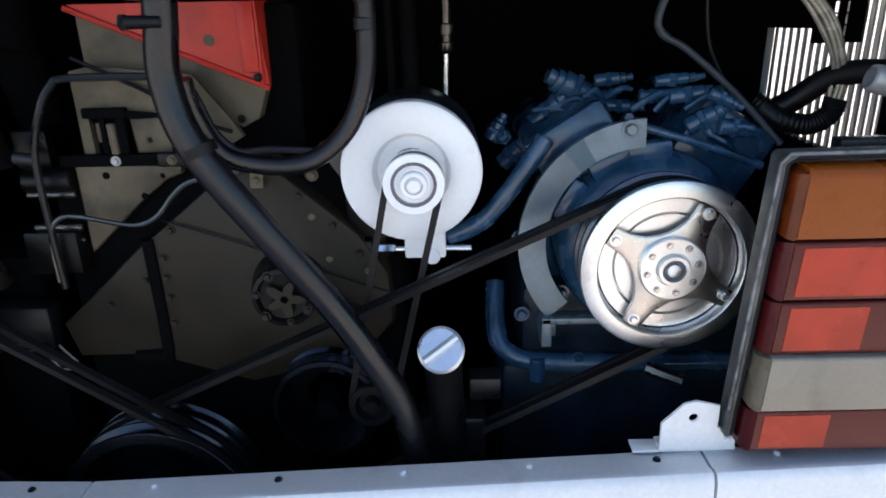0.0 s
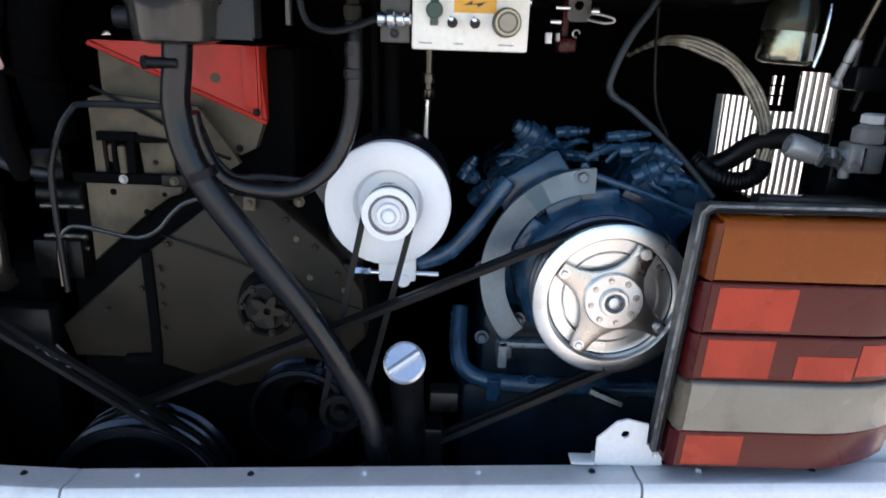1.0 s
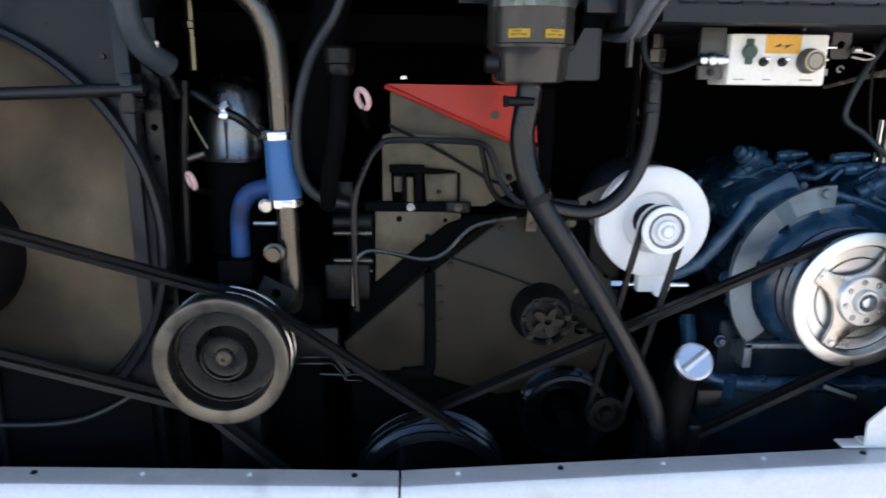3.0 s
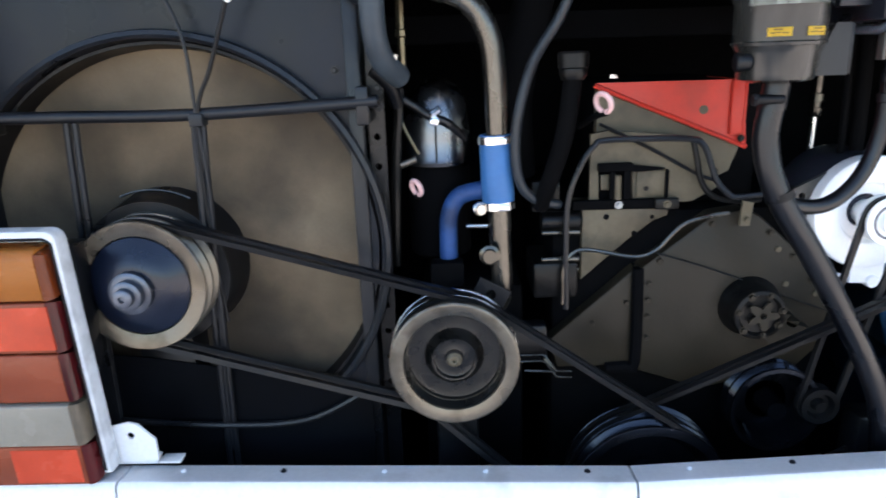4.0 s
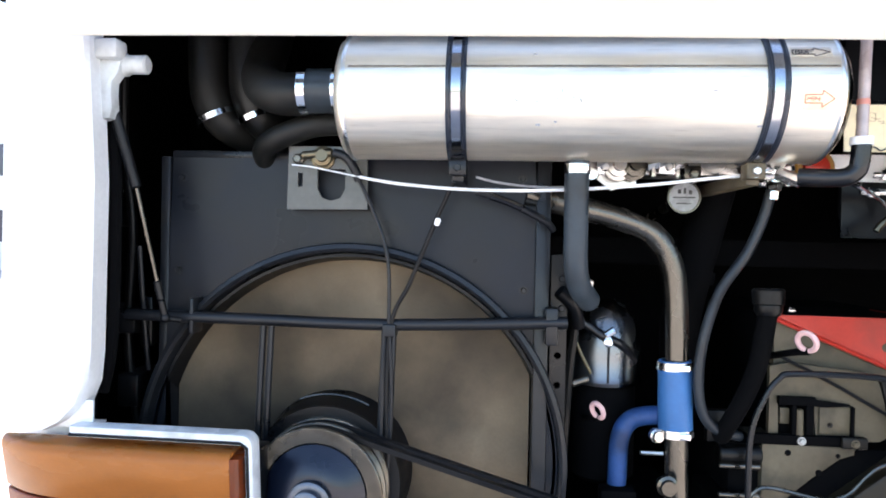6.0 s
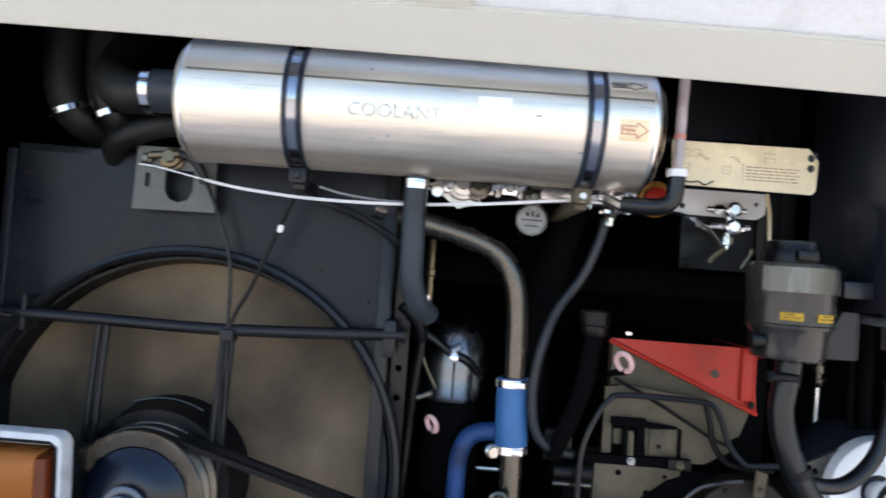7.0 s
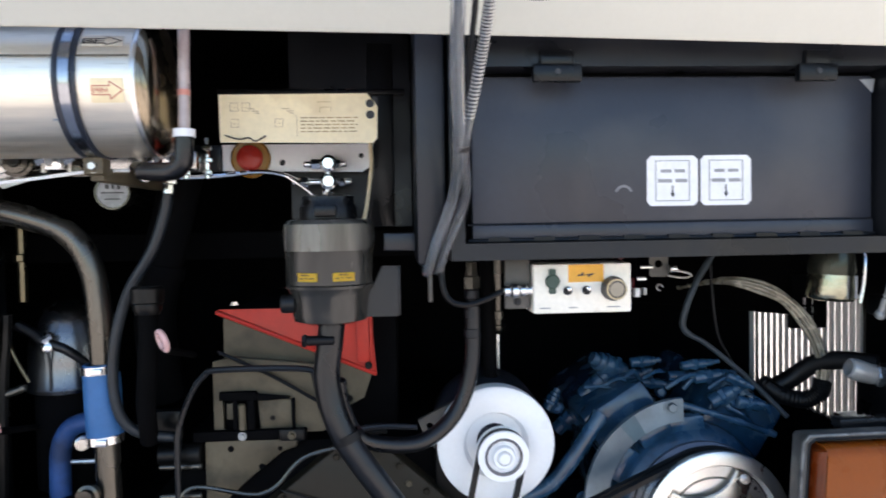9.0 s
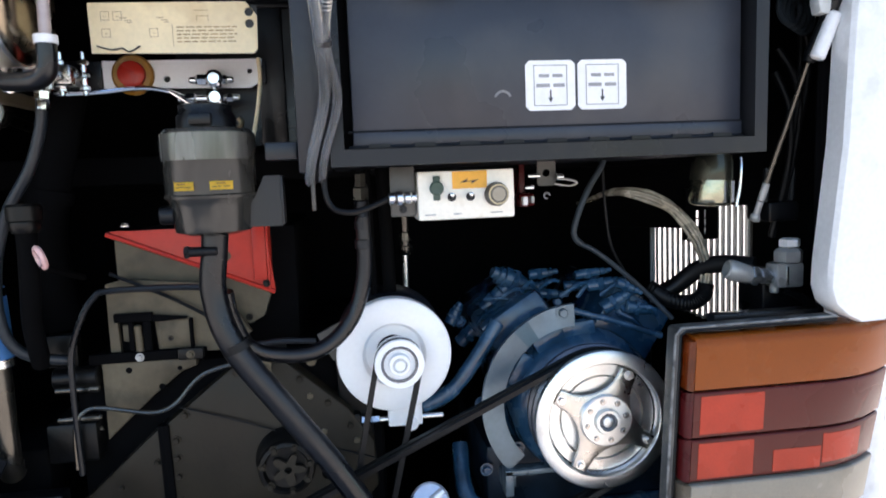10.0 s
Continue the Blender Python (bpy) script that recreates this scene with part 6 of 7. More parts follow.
print_brown = mat("print_brown", (0.42, 0.29, 0.15), 0.5, var=0.3, scale=60)
for k in range(5):
    marks("print_line", [r for r in rows if abs(r[2] - 1.602 - 0.0052 * k) < 0.001], 0.895, print_brown, plt, "brown unreadable printed line" if k == 0 else "")
for x in (-0.336, -0.285):
    marks("print_mark", [(x, x + 0.010, 1.637, 1.638), (x + 0.006, x + 0.016, 1.6335, 1.6345), (x + 0.010, x + 0.017, 1.6305, 1.6315)], 0.895, print_brown, plt)
for x, z in ((-0.362, 1.634), (-0.345, 1.634), (-0.362, 1.61), (-0.296, 1.61)):
    marks("pictogram", [(x, x + 0.012, z, z + 0.0006), (x, x + 0.012, z + 0.012, z + 0.0126), (x, x + 0.0006, z, z + 0.012), (x + 0.0114, x + 0.012, z, z + 0.012), (x + 0.004, x + 0.008, z + 0.005, z + 0.0056)], 0.895, print_brown, plt)
marks("pictogram", [(-0.232, -0.212, 1.647, 1.6478), (-0.229, -0.212, 1.639, 1.6397), (-0.229, -0.2284, 1.632, 1.640), (-0.2126, -0.212, 1.632, 1.640)], 0.895, print_brown, plt)
marks("rule", [(-0.264, -0.2634, 1.596, 1.628)], 0.895, print_brown, plt)
bm = bmesh.new()
tube(bm, [(-0.37, 0.893, 1.598), (-0.35, 0.892, 1.592), (-0.335, 0.892, 1.594), (-0.325, 0.892, 1.589), (-0.31, 0.892, 1.597)], 0.0012, 6, 6)
part("crack", bm, ink, plt)
bm = bmesh.new()
box(bm, -0.36, -0.16, 0.8985, 1.0, 1.63, 1.645, 0.002)
part("bracket", bm, black_paint, plt)

plt.location += V(0, -0.016, 0.002)

man = thing("valve_manifold", (-0.25, 0.99, 1.55), "bright aluminium valve plate with brass needle valves", "valve")
bm = bmesh.new()
plate(bm, [(-0.40, 1.556), (-0.165, 1.552), (-0.150, 1.562), (-0.145, 1.60), (-0.40, 1.60)], 0.984, 0.99, [circle(-0.300, 1.569, 0.0055, 12), circle(-0.166, 1.580, 0.0045, 12)])
part("plate", bm, alu_white, man, "bright aluminium plate")
bm = bmesh.new()
box(bm, -0.48, -0.402, 0.984, 0.99, 1.555, 1.60, 0.001)
box(bm, -0.48, -0.14, 0.9905, 1.0, 1.56, 1.60, 0.002)
part("backing", bm, frame_paint, man)
bm = bmesh.new()
lathe(bm, (-0.352, 0.984, 1.576), (0, -1, 0), [(0, 0.033), (0.006, 0.033), (0.009, 0.030), (0.009, 0.02)], 32)
part("knob_ring", bm, mat("amber_ring", (0.35, 0.17, 0.025), 0.4, var=0.15), man, "amber yellow ring")
bm = bmesh.new()
lathe(bm, (-0.352, 0.978, 1.576), (0, -1, 0), [(0, 0.022), (0.010, 0.021), (0.013, 0.016), (0.013, 0)], 28)
part("stop_knob", bm, red_paint, man, "round red knob")
for z, x0, x1 in ((1.564, -0.262, -0.190), (1.534, -0.282, -0.182)):
    bm = bmesh.new()
    cyl(bm, (x0, 0.968, z), (x1, 0.968, z), 0.0055, 10)
    cyl(bm, (x0 + 0.012, 0.968, z), (x0 + 0.03, 0.968, z), 0.0095, 6)
    cyl(bm, (x1 - 0.022, 0.968, z), (x1 - 0.01, 0.968, z), 0.008, 6)
    part("valve_body", bm, chrome, man)
    bm = bmesh.new()
    lathe(bm, (-0.219, 0.968, z), (0, -1, 0), [(-0.01, 0.012), (0.008, 0.012), (0.010, 0.014), (0.018, 0.014), (0.022, 0.009), (0.022, 0)], 20)
    part("valve_cap", bm, chrome, man, "shiny round valve cap")
bm = bmesh.new()
cyl(bm, (-0.223, 0.968, 1.492), (-0.221, 0.968, 1.575), 0.0065, 12)
cyl(bm, (-0.223, 0.968, 1.500), (-0.222, 0.968, 1.518), 0.010, 6)
part("stem", bm, chrome, man)
for pts, r, m in (([(-0.27, 0.965, 1.535), (-0.30, 0.965, 1.548), (-0.34, 0.96, 1.552), (-0.40, 0.95, 1.545), (-0.46, 0.94, 1.542)], 0.004, chrome), ([(-0.235, 0.96, 1.500), (-0.255, 0.955, 1.52), (-0.29, 0.95, 1.545)], 0.0032, chrome), ([(-0.150, 0.98, 1.60), (-0.148, 0.97, 1.56), (-0.155, 0.95, 1.50), (-0.162, 0.93, 1.46)], 0.0035, label_cream), ([(-0.228, 0.965, 1.495), (-0.245, 0.965, 1.482), (-0.256, 0.965, 1.468)], 0.006, brass), ([(-0.20, 0.96, 1.46), (-0.182, 0.96, 1.49), (-0.186, 0.96, 1.50)], 0.005, brass)):
    bm = bmesh.new()
    tube(bm, pts, r, 8, 6)
    part("line", bm, m, man)
for x in (-0.446, -0.412):
    bm = bmesh.new()
    cyl(bm, (x, 0.935, 1.538), (x, 0.935, 1.607), 0.0045, 8)
    for z in (1.545, 1.565, 1.585):
        cyl(bm, (x, 0.935, z), (x, 0.935, z + 0.009), 0.008, 6)
    part("riser", bm, chrome, man)
man.location += V(-0.010, 0.032, 0.003)
sight = thing("sight_tube", (-0.43, 0.79, 1.535), "pinkish clear sight tube with a grey elbow hose", "tube")
bm = bmesh.new()
tube(bm, [(-0.402, 0.765, 1.75), (-0.404, 0.765, 1.68), (-0.406, 0.765, 1.585)], 0.0078, 14, 4)
part("tube", bm, mat("tube_pink", (0.44, 0.36, 0.345), 0.25, var=0.2, scale=25, coat=0.3), sight, "pinkish plastic tube")
bm = bmesh.new()
lathe(bm, (-0.405, 0.765, 1.638), (0, 0, 1), [(0, 0.0079), (0, 0.0084), (0.008, 0.0084), (0.008, 0.0079)], 16)
part("band", bm, ink_red, sight, "dark red band")
bm = bmesh.new()
tube(bm, [(-0.406, 0.765, 1.592), (-0.407, 0.766, 1.56), (-0.412, 0.768, 1.545), (-0.43, 0.775, 1.537), (-0.475, 0.80, 1.54)], 0.013, 14, 6)
part("elbow_hose", bm, hose_rubber, sight, "black elbow hose")
bm = bmesh.new()
lathe(bm, (-0.406, 0.765, 1.582), (0, 0, 1), [(0, 0.0132), (0, 0.0148), (0.011, 0.0148), (0.011, 0.0132)], 20)
part("hose_clamp", bm, label_white, sight, "white hose clamp")
bm = bmesh.new()
cyl(bm, (-0.470, 0.80, 1.532), (-0.495, 0.825, 1.548), 0.010, 8)
cyl(bm, (-0.49, 0.83, 1.555), (-0.478, 0.84, 1.59), 0.008, 8)
part("union", bm, chrome, sight)

sight.location += V(0.005, 0.018, 0.003)

# ---- coolant tank ----
tank = thing("coolant_tank", (-0.775, 0.84, 1.566), "shiny stainless steel coolant tank held by two straps", "tank")
TY, TZ, TR = 0.826, 1.657, 0.0935
bm = bmesh.new()
lathe(bm, (-1.146, TY, TZ), (1, 0, 0), [(0, 0), (0.0, 0.07), (0.006, 0.085), (0.016, 0.0925), (0.022, TR), (0.694, TR), (0.696, 0.085)], 72)
part("shell", bm, stainless, tank, "brushed stainless shell")
# Browner than the shell: the end's shading is put into its metal.
bm = bmesh.new()
lathe(bm, (-1.146, TY, TZ), (1, 0, 0), [(0.694, 0.0938), (0.702, 0.0915), (0.712, 0.083), (0.719, 0.066), (0.721, 0.03), (0.721, 0)], 64)
part("end_cap", bm, mat("tank_end", (0.36, 0.30, 0.22), 0.26, 1.0, var=0.3, scale=14, bump=0.03, dirt=(0.14, 0.105, 0.065), amount=0.35), tank, "domed end in darker brown metal")
for x in (-1.128, -0.449):
    bm = bmesh.new()
    lathe(bm, (x - 0.003, TY, TZ), (1, 0, 0), [(0, TR - 0.004), (0, TR + 0.0008), (0.003, TR + 0.002), (0.006, TR + 0.0008), (0.006, TR - 0.004)], 72)
    part("weld_bead", bm, machined, tank)
bm = bmesh.new()
za = TZ + 0.0265
ya = TY - math.sqrt(TR ** 2 - 0.0265 ** 2)
box(bm, -1.12, -0.454, ya - 0.0012, ya + 0.004, za - 0.0013, za + 0.0013)
part("seam", bm, seam_brown, tank, "dark weld seam")
paper_grey = mat("paper_grey", (0.62, 0.58, 0.5), 0.45, var=0.1, bump=0.03, dirt=(0.4, 0.36, 0.28), amount=0.2)
text_mesh("COOLANT", 0.0275, mat("ink_text", (0.70, 0.655, 0.58), 0.4, 0.75, var=0.6, scale=70), Matrix.Translation((-0.888, TY - TR - 0.0012, 1.632)) @ Matrix.Rotation(radians(90), 4, "X"), tank, "stencilled word COOLANT")
for x0, x1, z0, z1, m in ((-0.501, -0.460, 1.624, 1.654, label_cream), (-0.515, -0.462, 1.696, 1.712, paper_grey), (-0.703, -0.655, 1.657, 1.672, alu_white), (-0.628, -0.575, 1.648, 1.658, alu_white)):
    bm = bmesh.new()
    n = 6
    vs = []
    for i in range(n + 1):
        z = z0 + (z1 - z0) * i / n
        y = TY - math.sqrt(TR ** 2 - (z - TZ) ** 2) - 0.0008
        vs.append((bm.verts.new((x0, y, z)), bm.verts.new((x1, y, z))))
    for p, q in zip(vs, vs[1:]):
        bm.faces.new((p[0], p[1], q[1], q[0]))
    part("label", bm, m, tank, "worn paper label")
def tank_y(z):
    return TY - math.sqrt(TR ** 2 - (z - TZ) ** 2) - 0.0012
def arrow_outline(x0, x1, z0, z1, material, lab):
    """A printed arrow outline on the tank shell, pointing along the tank."""
    zm, h = (z0 + z1) / 2, (z1 - z0) / 2
    xh = x0 + (x1 - x0) * 0.58
    ring = [(x0, zm + h * 0.5), (xh, zm + h * 0.5), (xh, zm + h), (x1, zm), (xh, zm - h), (xh, zm - h * 0.5), (x0, zm - h * 0.5), (x0, zm + h * 0.5)]
    bm = bmesh.new()
    for (xa, za), (xb, zb) in zip(ring, ring[1:]):
        tube(bm, [(xa, tank_y(za) + 0.0006, za), ((xa + xb) / 2, tank_y((za + zb) / 2) + 0.0006, (za + zb) / 2), (xb, tank_y(zb) + 0.0006, zb)], 0.0009, 6, 1, smooth=False)
    tube(bm, [(x0 + 0.004, tank_y(zm) + 0.0006, zm), (xh - 0.002, tank_y(zm) + 0.0006, zm)], 0.0007, 6, 1, smooth=False)
    return part("arrow_mark", bm, material, tank, lab)


arrow_outline(-0.499, -0.461, 1.628, 1.650, ink_red, "red arrow outline")
arrow_outline(-0.513, -0.464, 1.6975, 1.7105, ink, "black arrow outline")
text_mesh("MIN", 0.0098, ink_red, Matrix.Translation((-0.4975, TY - math.sqrt(TR ** 2 - 0.0245 ** 2) - 0.0016, 1.6357)) @ Matrix.Rotation(radians(104), 4, "X"), tank, "red word MIN")
text_mesh("MAX", 0.0085, ink, Matrix.Translation((-0.511, TY - math.sqrt(TR ** 2 - 0.0412 ** 2) - 0.0012, 1.7010)) @ Matrix.Rotation(radians(64), 4, "X"), tank, "black word MAX")
rng = random.Random(12)
rows = [(x, x + rng.uniform(0.004, 0.009), z, z + 0.0025) for x, z in ((-0.855, 1.603), (-0.555, 1.603), (-0.62, 1.648), (-0.86, 1.700), (-0.83, 1.607))]
for x0, x1, z0, z1 in rows:
    marks("speck", [(x0, x1, z0, z1)], tank_y(z0), ink_grey, tank)
for x in (-0.967, -0.533):
    bm = bmesh.new()
    lathe(bm, (x - 0.0145, TY, TZ), (1, 0, 0), [(0, TR), (0, TR + 0.003), (0.004, TR + 0.0035), (0.006, TR + 0.0018), (0.023, TR + 0.0018), (0.025, TR + 0.0035), (0.029, TR + 0.003), (0.029, TR)], 72)
    part("strap", bm, strap_steel, tank, "dark steel strap with bright centre")
    bm = bmesh.new()
    lathe(bm, (x - 0.0065, TY, TZ), (1, 0, 0), [(0, TR + 0.001), (0, TR + 0.0025), (0.013, TR + 0.0025), (0.013, TR + 0.001)], 72)
    part("strap_band", bm, strap_gloss, tank)
    bm = bmesh.new()
    box(bm, x - 0.014, x + 0.014, 0.806, 0.835, 1.538, 1.563, 0.004)
    box(bm, x - 0.010, x + 0.010, 0.82, 1.15, 1.530, 1.550, 0.003)
    part("foot", bm, engine_light if x > -0.7 else frame_paint, tank, "strap foot with bolt")
    bolt(tank, (x, 0.808, 1.550), r=0.0065, material=steel if x > -0.7 else frame_paint)
bm = bmesh.new()
cyl(bm, (-1.21, TY, 1.668), (-1.14, TY, 1.668), 0.034, 28)
part("inlet_neck", bm, hose_grey, tank, "grey rubber inlet sleeve")
for x in (-1.213, -1.16):
    bm = bmesh.new()
    lathe(bm, (x, TY, 1.668), (1, 0, 0), [(0, 0.0345), (0, 0.037), (0.013, 0.037), (0.013, 0.0345)], 32)
    part("hose_clamp", bm, chrome, tank, "bright steel hose clamp")
hose("inlet_hose", [(-1.20, 0.845, 1.668), (-1.26, 0.85, 1.67), (-1.30, 0.89, 1.70), (-1.31, 0.95, 1.76), (-1.31, 1.0, 1.83)], 0.034, hose_matte, "thick black hose into the coolant tank")
for x in (-1.425, -1.352):
    hose("roof_hose", [(x, 0.96, 1.825), (x + 0.002, 0.955, 1.76), (x + 0.008, 0.955, 1.69), (x + 0.03, 0.97, 1.645), (x + 0.07, 1.02, 1.62)], 0.034, hose_matte, "thick black hose bending under the bay ceiling", group="roof hoses")
    bm = bmesh.new()
    lathe(bm, (x + 0.018, 0.955, 1.655), (0.4, 0.1, -0.9), [(0, 0.0345), (0, 0.037), (0.010, 0.037), (0.010, 0.0345)], 28)
    whole("hose_clamp", bm, chrome, "bright steel clamp round a roof hose", "clamp", "roof hose clamps")
hose("side_hose", [(-1.14, 0.88, 1.625), (-1.20, 0.875, 1.625), (-1.27, 0.89, 1.605), (-1.305, 0.92, 1.585), (-1.30, 0.97, 1.55)], 0.020, hose_matte, "black hose below the tank end")
bm = bmesh.new()
plate(bm, [(-1.256, 1.487), (-1.120, 1.489), (-1.122, 1.592), (-1.254, 1.592)], 0.896, 0.902, [[(-1.205, 1.555), (-1.158, 1.555), (-1.158, 1.522), (-1.166, 1.507), (-1.182, 1.502), (-1.197, 1.507), (-1.205, 1.522)], [(-1.238, 1.525), (-1.238, 1.548), (-1.230, 1.548), (-1.230, 1.525)]])
mp = thing("mounting_plate", (-1.19, 0.9, 1.488), "galvanised grey mounting plate with a keyhole cut-out", "bracket")
part("plate", bm, mat("galvanised", (0.105, 0.103, 0.094), 0.45, 0.4, var=0.25, scale=20), mp)
bm = bmesh.new()
lathe(bm, (-1.195, 0.896, 1.572), (0.1, -1, 0.1), [(0, 0.020), (0.006, 0.020), (0.008, 0.016), (0.016, 0.0155), (0.018, 0.010), (0.026, 0.0095), (0.026, 0)], 12)
cyl(bm, (-1.228, 0.882, 1.575), (-1.175, 0.878, 1.580), 0.0065, 10)
part("valve", bm, brass, mp, "dull brass valve on the plate")
bm = bmesh.new()
lathe(bm, (-1.236, 0.896, 1.570), (0, -1, 0), [(0, 0.010), (0.008, 0.010), (0.010, 0.007), (0.014, 0.006), (0.014, 0)], 6)
part("bolt", bm, pipe_steel, mp)
bm = bmesh.new()
tube(bm, [(-1.172, 0.875, 1.579), (-1.152, 0.872, 1.572), (-1.138, 0.875, 1.553), (-1.132, 0.88, 1.535)], 0.0075, 10, 6)
part("elbow", bm, frame_paint, mp)
bm = bmesh.new()
box(bm, -1.25, -1.125, 0.902, 0.99, 1.57, 1.59, 0.002)
part("fold", bm, frame_paint, mp)
for pts, r, m, lb in (([(-1.128, 0.872, 1.540), (-1.10, 0.856, 1.534), (-1.05, 0.85, 1.527), (-0.95, 0.845, 1.520), (-0.82, 0.845, 1.521), (-0.68, 0.845, 1.531), (-0.56, 0.845, 1.545), (-0.49, 0.86, 1.548)], 0.0026, label_white, "pale cable strung below the tank"),
                      ([(-1.245, 0.885, 1.560), (-1.21, 0.878, 1.556), (-1.16, 0.872, 1.546), (-1.126, 0.872, 1.5395)], 0.0013, label_white, "thin pale cable end at the mounting plate"),
                      ([(-0.94, 0.85, 1.54), (-0.90, 0.86, 1.532), (-0.84, 0.865, 1.527), (-0.78, 0.865, 1.528)], 0.002, ink_grey, "thin grey wire below the tank"),
                      ([(-1.14, 0.885, 1.55), (-1.11, 0.885, 1.49), (-1.083, 0.885, 1.41), (-1.078, 0.885, 1.30), (-1.072, 0.885, 1.15), (-1.085, 0.885, 0.9), (-1.09, 0.885, 0.70)], 0.0032, frame_paint, "dark grey wire hanging over the radiator"),
                      ([(-0.972, 0.845, 1.535), (-0.99, 0.86, 1.50), (-1.01, 0.87, 1.455), (-1.045, 0.88, 1.37), (-1.075, 0.885, 1.30), (-1.08, 0.885, 1.15), (-1.068, 0.885, 0.95)], 0.0035, rubber, "black wire hanging over the radiator"),
                      ([(-0.94, 0.87, 1.52), (-0.88, 0.88, 1.50), (-0.83, 0.89, 1.475), (-0.815, 0.90, 1.46)], 0.006, hose_rubber, "short black tube under the tank")):
    hose("wire", pts, r, m, lb, seg=8, group="hanging wires")
bm = bmesh.new()
box(bm, -1.088, -1.066, 0.876, 0.905, 1.282, 1.302, 0.002)
whole("wire_knot", bm, frame_paint, "grey cord knotted round the guard bar", "cord")
bm = bmesh.new()
cyl(bm, (-1.003, 0.868, 1.464), (-0.999, 0.865, 1.476), 0.0048, 8)
whole("wire_joint", bm, alu_white, "pale crimp joint on the hanging wire", "crimp")

# ---- fittings under the tank ----
fit = thing("fitting_row", (-0.62, 0.92, 1.54), "row of bright brass and steel pipe fittings under the tank", "fittings")
rng = random.Random(5)
for i, x in enumerate((-0.735, -0.715, -0.69, -0.655, -0.635, -0.615, -0.595, -0.50, -0.475, -0.455)):
    bm = bmesh.new()
    z = 1.562 + rng.uniform(-0.008, 0.008)
    if i in (1, 2):
        lathe(bm, (x, 0.915, z), (0.15, -1, 0.1), [(0, 0.024), (0.008, 0.024), (0.010, 0.019), (0.016, 0.019), (0.018, 0.011), (0.024, 0.010), (0.024, 0)], 18)
    elif i % 2:
        cyl(bm, (x - 0.012, 0.92, z), (x + 0.014, 0.92, z + 0.006), 0.0095, 6, 0.002)
        cyl(bm, (x, 0.92, z - 0.02), (x, 0.92, z + 0.02), 0.006, 10)
    else:
        box(bm, x - 0.013, x + 0.013, 0.905, 0.935, z - 0.012, z + 0.014, 0.003)
        cyl(bm, (x, 0.895, z), (x, 0.91, z), 0.008, 6)
    part("pipe_fitting", bm, (chrome, steel, pipe_steel, steel)[i % 4], fit)
bm = bmesh.new()
plate(bm, [(-0.77, 1.567), (-0.72, 1.585), (-0.69, 1.575), (-0.68, 1.54), (-0.72, 1.528)], 0.925, 0.93)
box(bm, -0.76, -0.43, 0.935, 1.0, 1.555, 1.585, 0.004)
part("mounting_strip", bm, steel, fit)
bm = bmesh.new()
cyl(bm, (-0.755, 0.90, 1.553), (-0.755, 0.92, 1.553), 0.011, 14)
part("round_cap", bm, chrome, fit)
gauge = thing("pressure_gauge", (-0.585, 1.0, 1.50), "round pressure gauge with a pale face", "gauge")
bm = bmesh.new()
lathe(bm, (-0.585, 1.02, 1.524), (0, -1, 0), [(0, 0), (0, 0.03), (0.024, 0.03), (0.027, 0.0285), (0.027, 0.0255), (0.0245, 0.025)], 32)
part("case", bm, pipe_steel, gauge)
bm = bmesh.new()
lathe(bm, (-0.585, 0.9955, 1.524), (0, -1, 0), [(0, 0.025), (0.0008, 0.025), (0.0008, 0)], 32)
part("dial", bm, mat("dial_grey", (0.32, 0.33, 0.34), 0.25, var=0.2, scale=60), gauge, "pale dial")
marks("scale", [(-0.604, -0.566, 1.5225, 1.5245), (-0.596, -0.590, 1.53, 1.5375), (-0.586, -0.582, 1.53, 1.54), (-0.577, -0.572, 1.529, 1.536), (-0.598, -0.573, 1.512, 1.514)], 0.9945, ink, gauge)
bm = bmesh.new()
cyl(bm, (-0.585, 1.02, 1.524), (-0.585, 1.25, 1.50), 0.009, 10)
part("stem", bm, brass, gauge)

# ---- pipes and hoses between radiator and engine ----
cor = thing("ribbed_hose", (-0.782, 0.86, 1.37), "grey-blue ribbed hose under the tank", "hose")
bm = bmesh.new()
tube(bm, [(-0.783, 0.845, 1.60), (-0.784, 0.845, 1.54), (-0.783, 0.85, 1.47), (-0.781, 0.86, 1.41), (-0.772, 0.88, 1.375), (-0.752, 0.92, 1.35)], 0.0185, 16, 14, 0.0004)
part("hose", bm, hose_grey, cor)
clamp(cor, (-0.7835, 0.845, 1.548), (-0.7835, 0.845, 1.562), 0.0185)
bm = bmesh.new()
cyl(bm, (-0.757, 0.885, 1.374), (-0.754, 0.885, 1.386), 0.0055, 8)
cyl(bm, (-0.768, 0.885, 1.376), (-0.752, 0.885, 1.380), 0.0035, 8)
part("pinch_clip", bm, steel, cor)

cor.location += V(-0.003, -0.015, -0.003)

pipe = thing("elbow_pipe", (-0.597, 0.965, 1.0), "steel elbow pipe joined by a blue silicone hose", "pipe")
bm = bmesh.new()
tube(bm, [(-0.86, 0.93, 1.52), (-0.78, 0.945, 1.502), (-0.70, 0.955, 1.483), (-0.642, 0.96, 1.457), (-0.612, 0.962, 1.41), (-0.601, 0.965, 1.34), (-0.597, 0.967, 1.22)], 0.0195, 18, 8)
part("upper_pipe", bm, pipe_steel, pipe, "dark steel elbow")
bm = bmesh.new()
lathe(bm, (-0.597, 0.967, 1.118), (-0.03, 0, 1), [(0, 0.023), (0, 0.0265), (0.004, 0.028), (0.05, 0.0285), (0.12, 0.028), (0.128, 0.0265), (0.128, 0.022)], 28)
part("blue_sleeve", bm, silicone, pipe, "blue silicone sleeve")
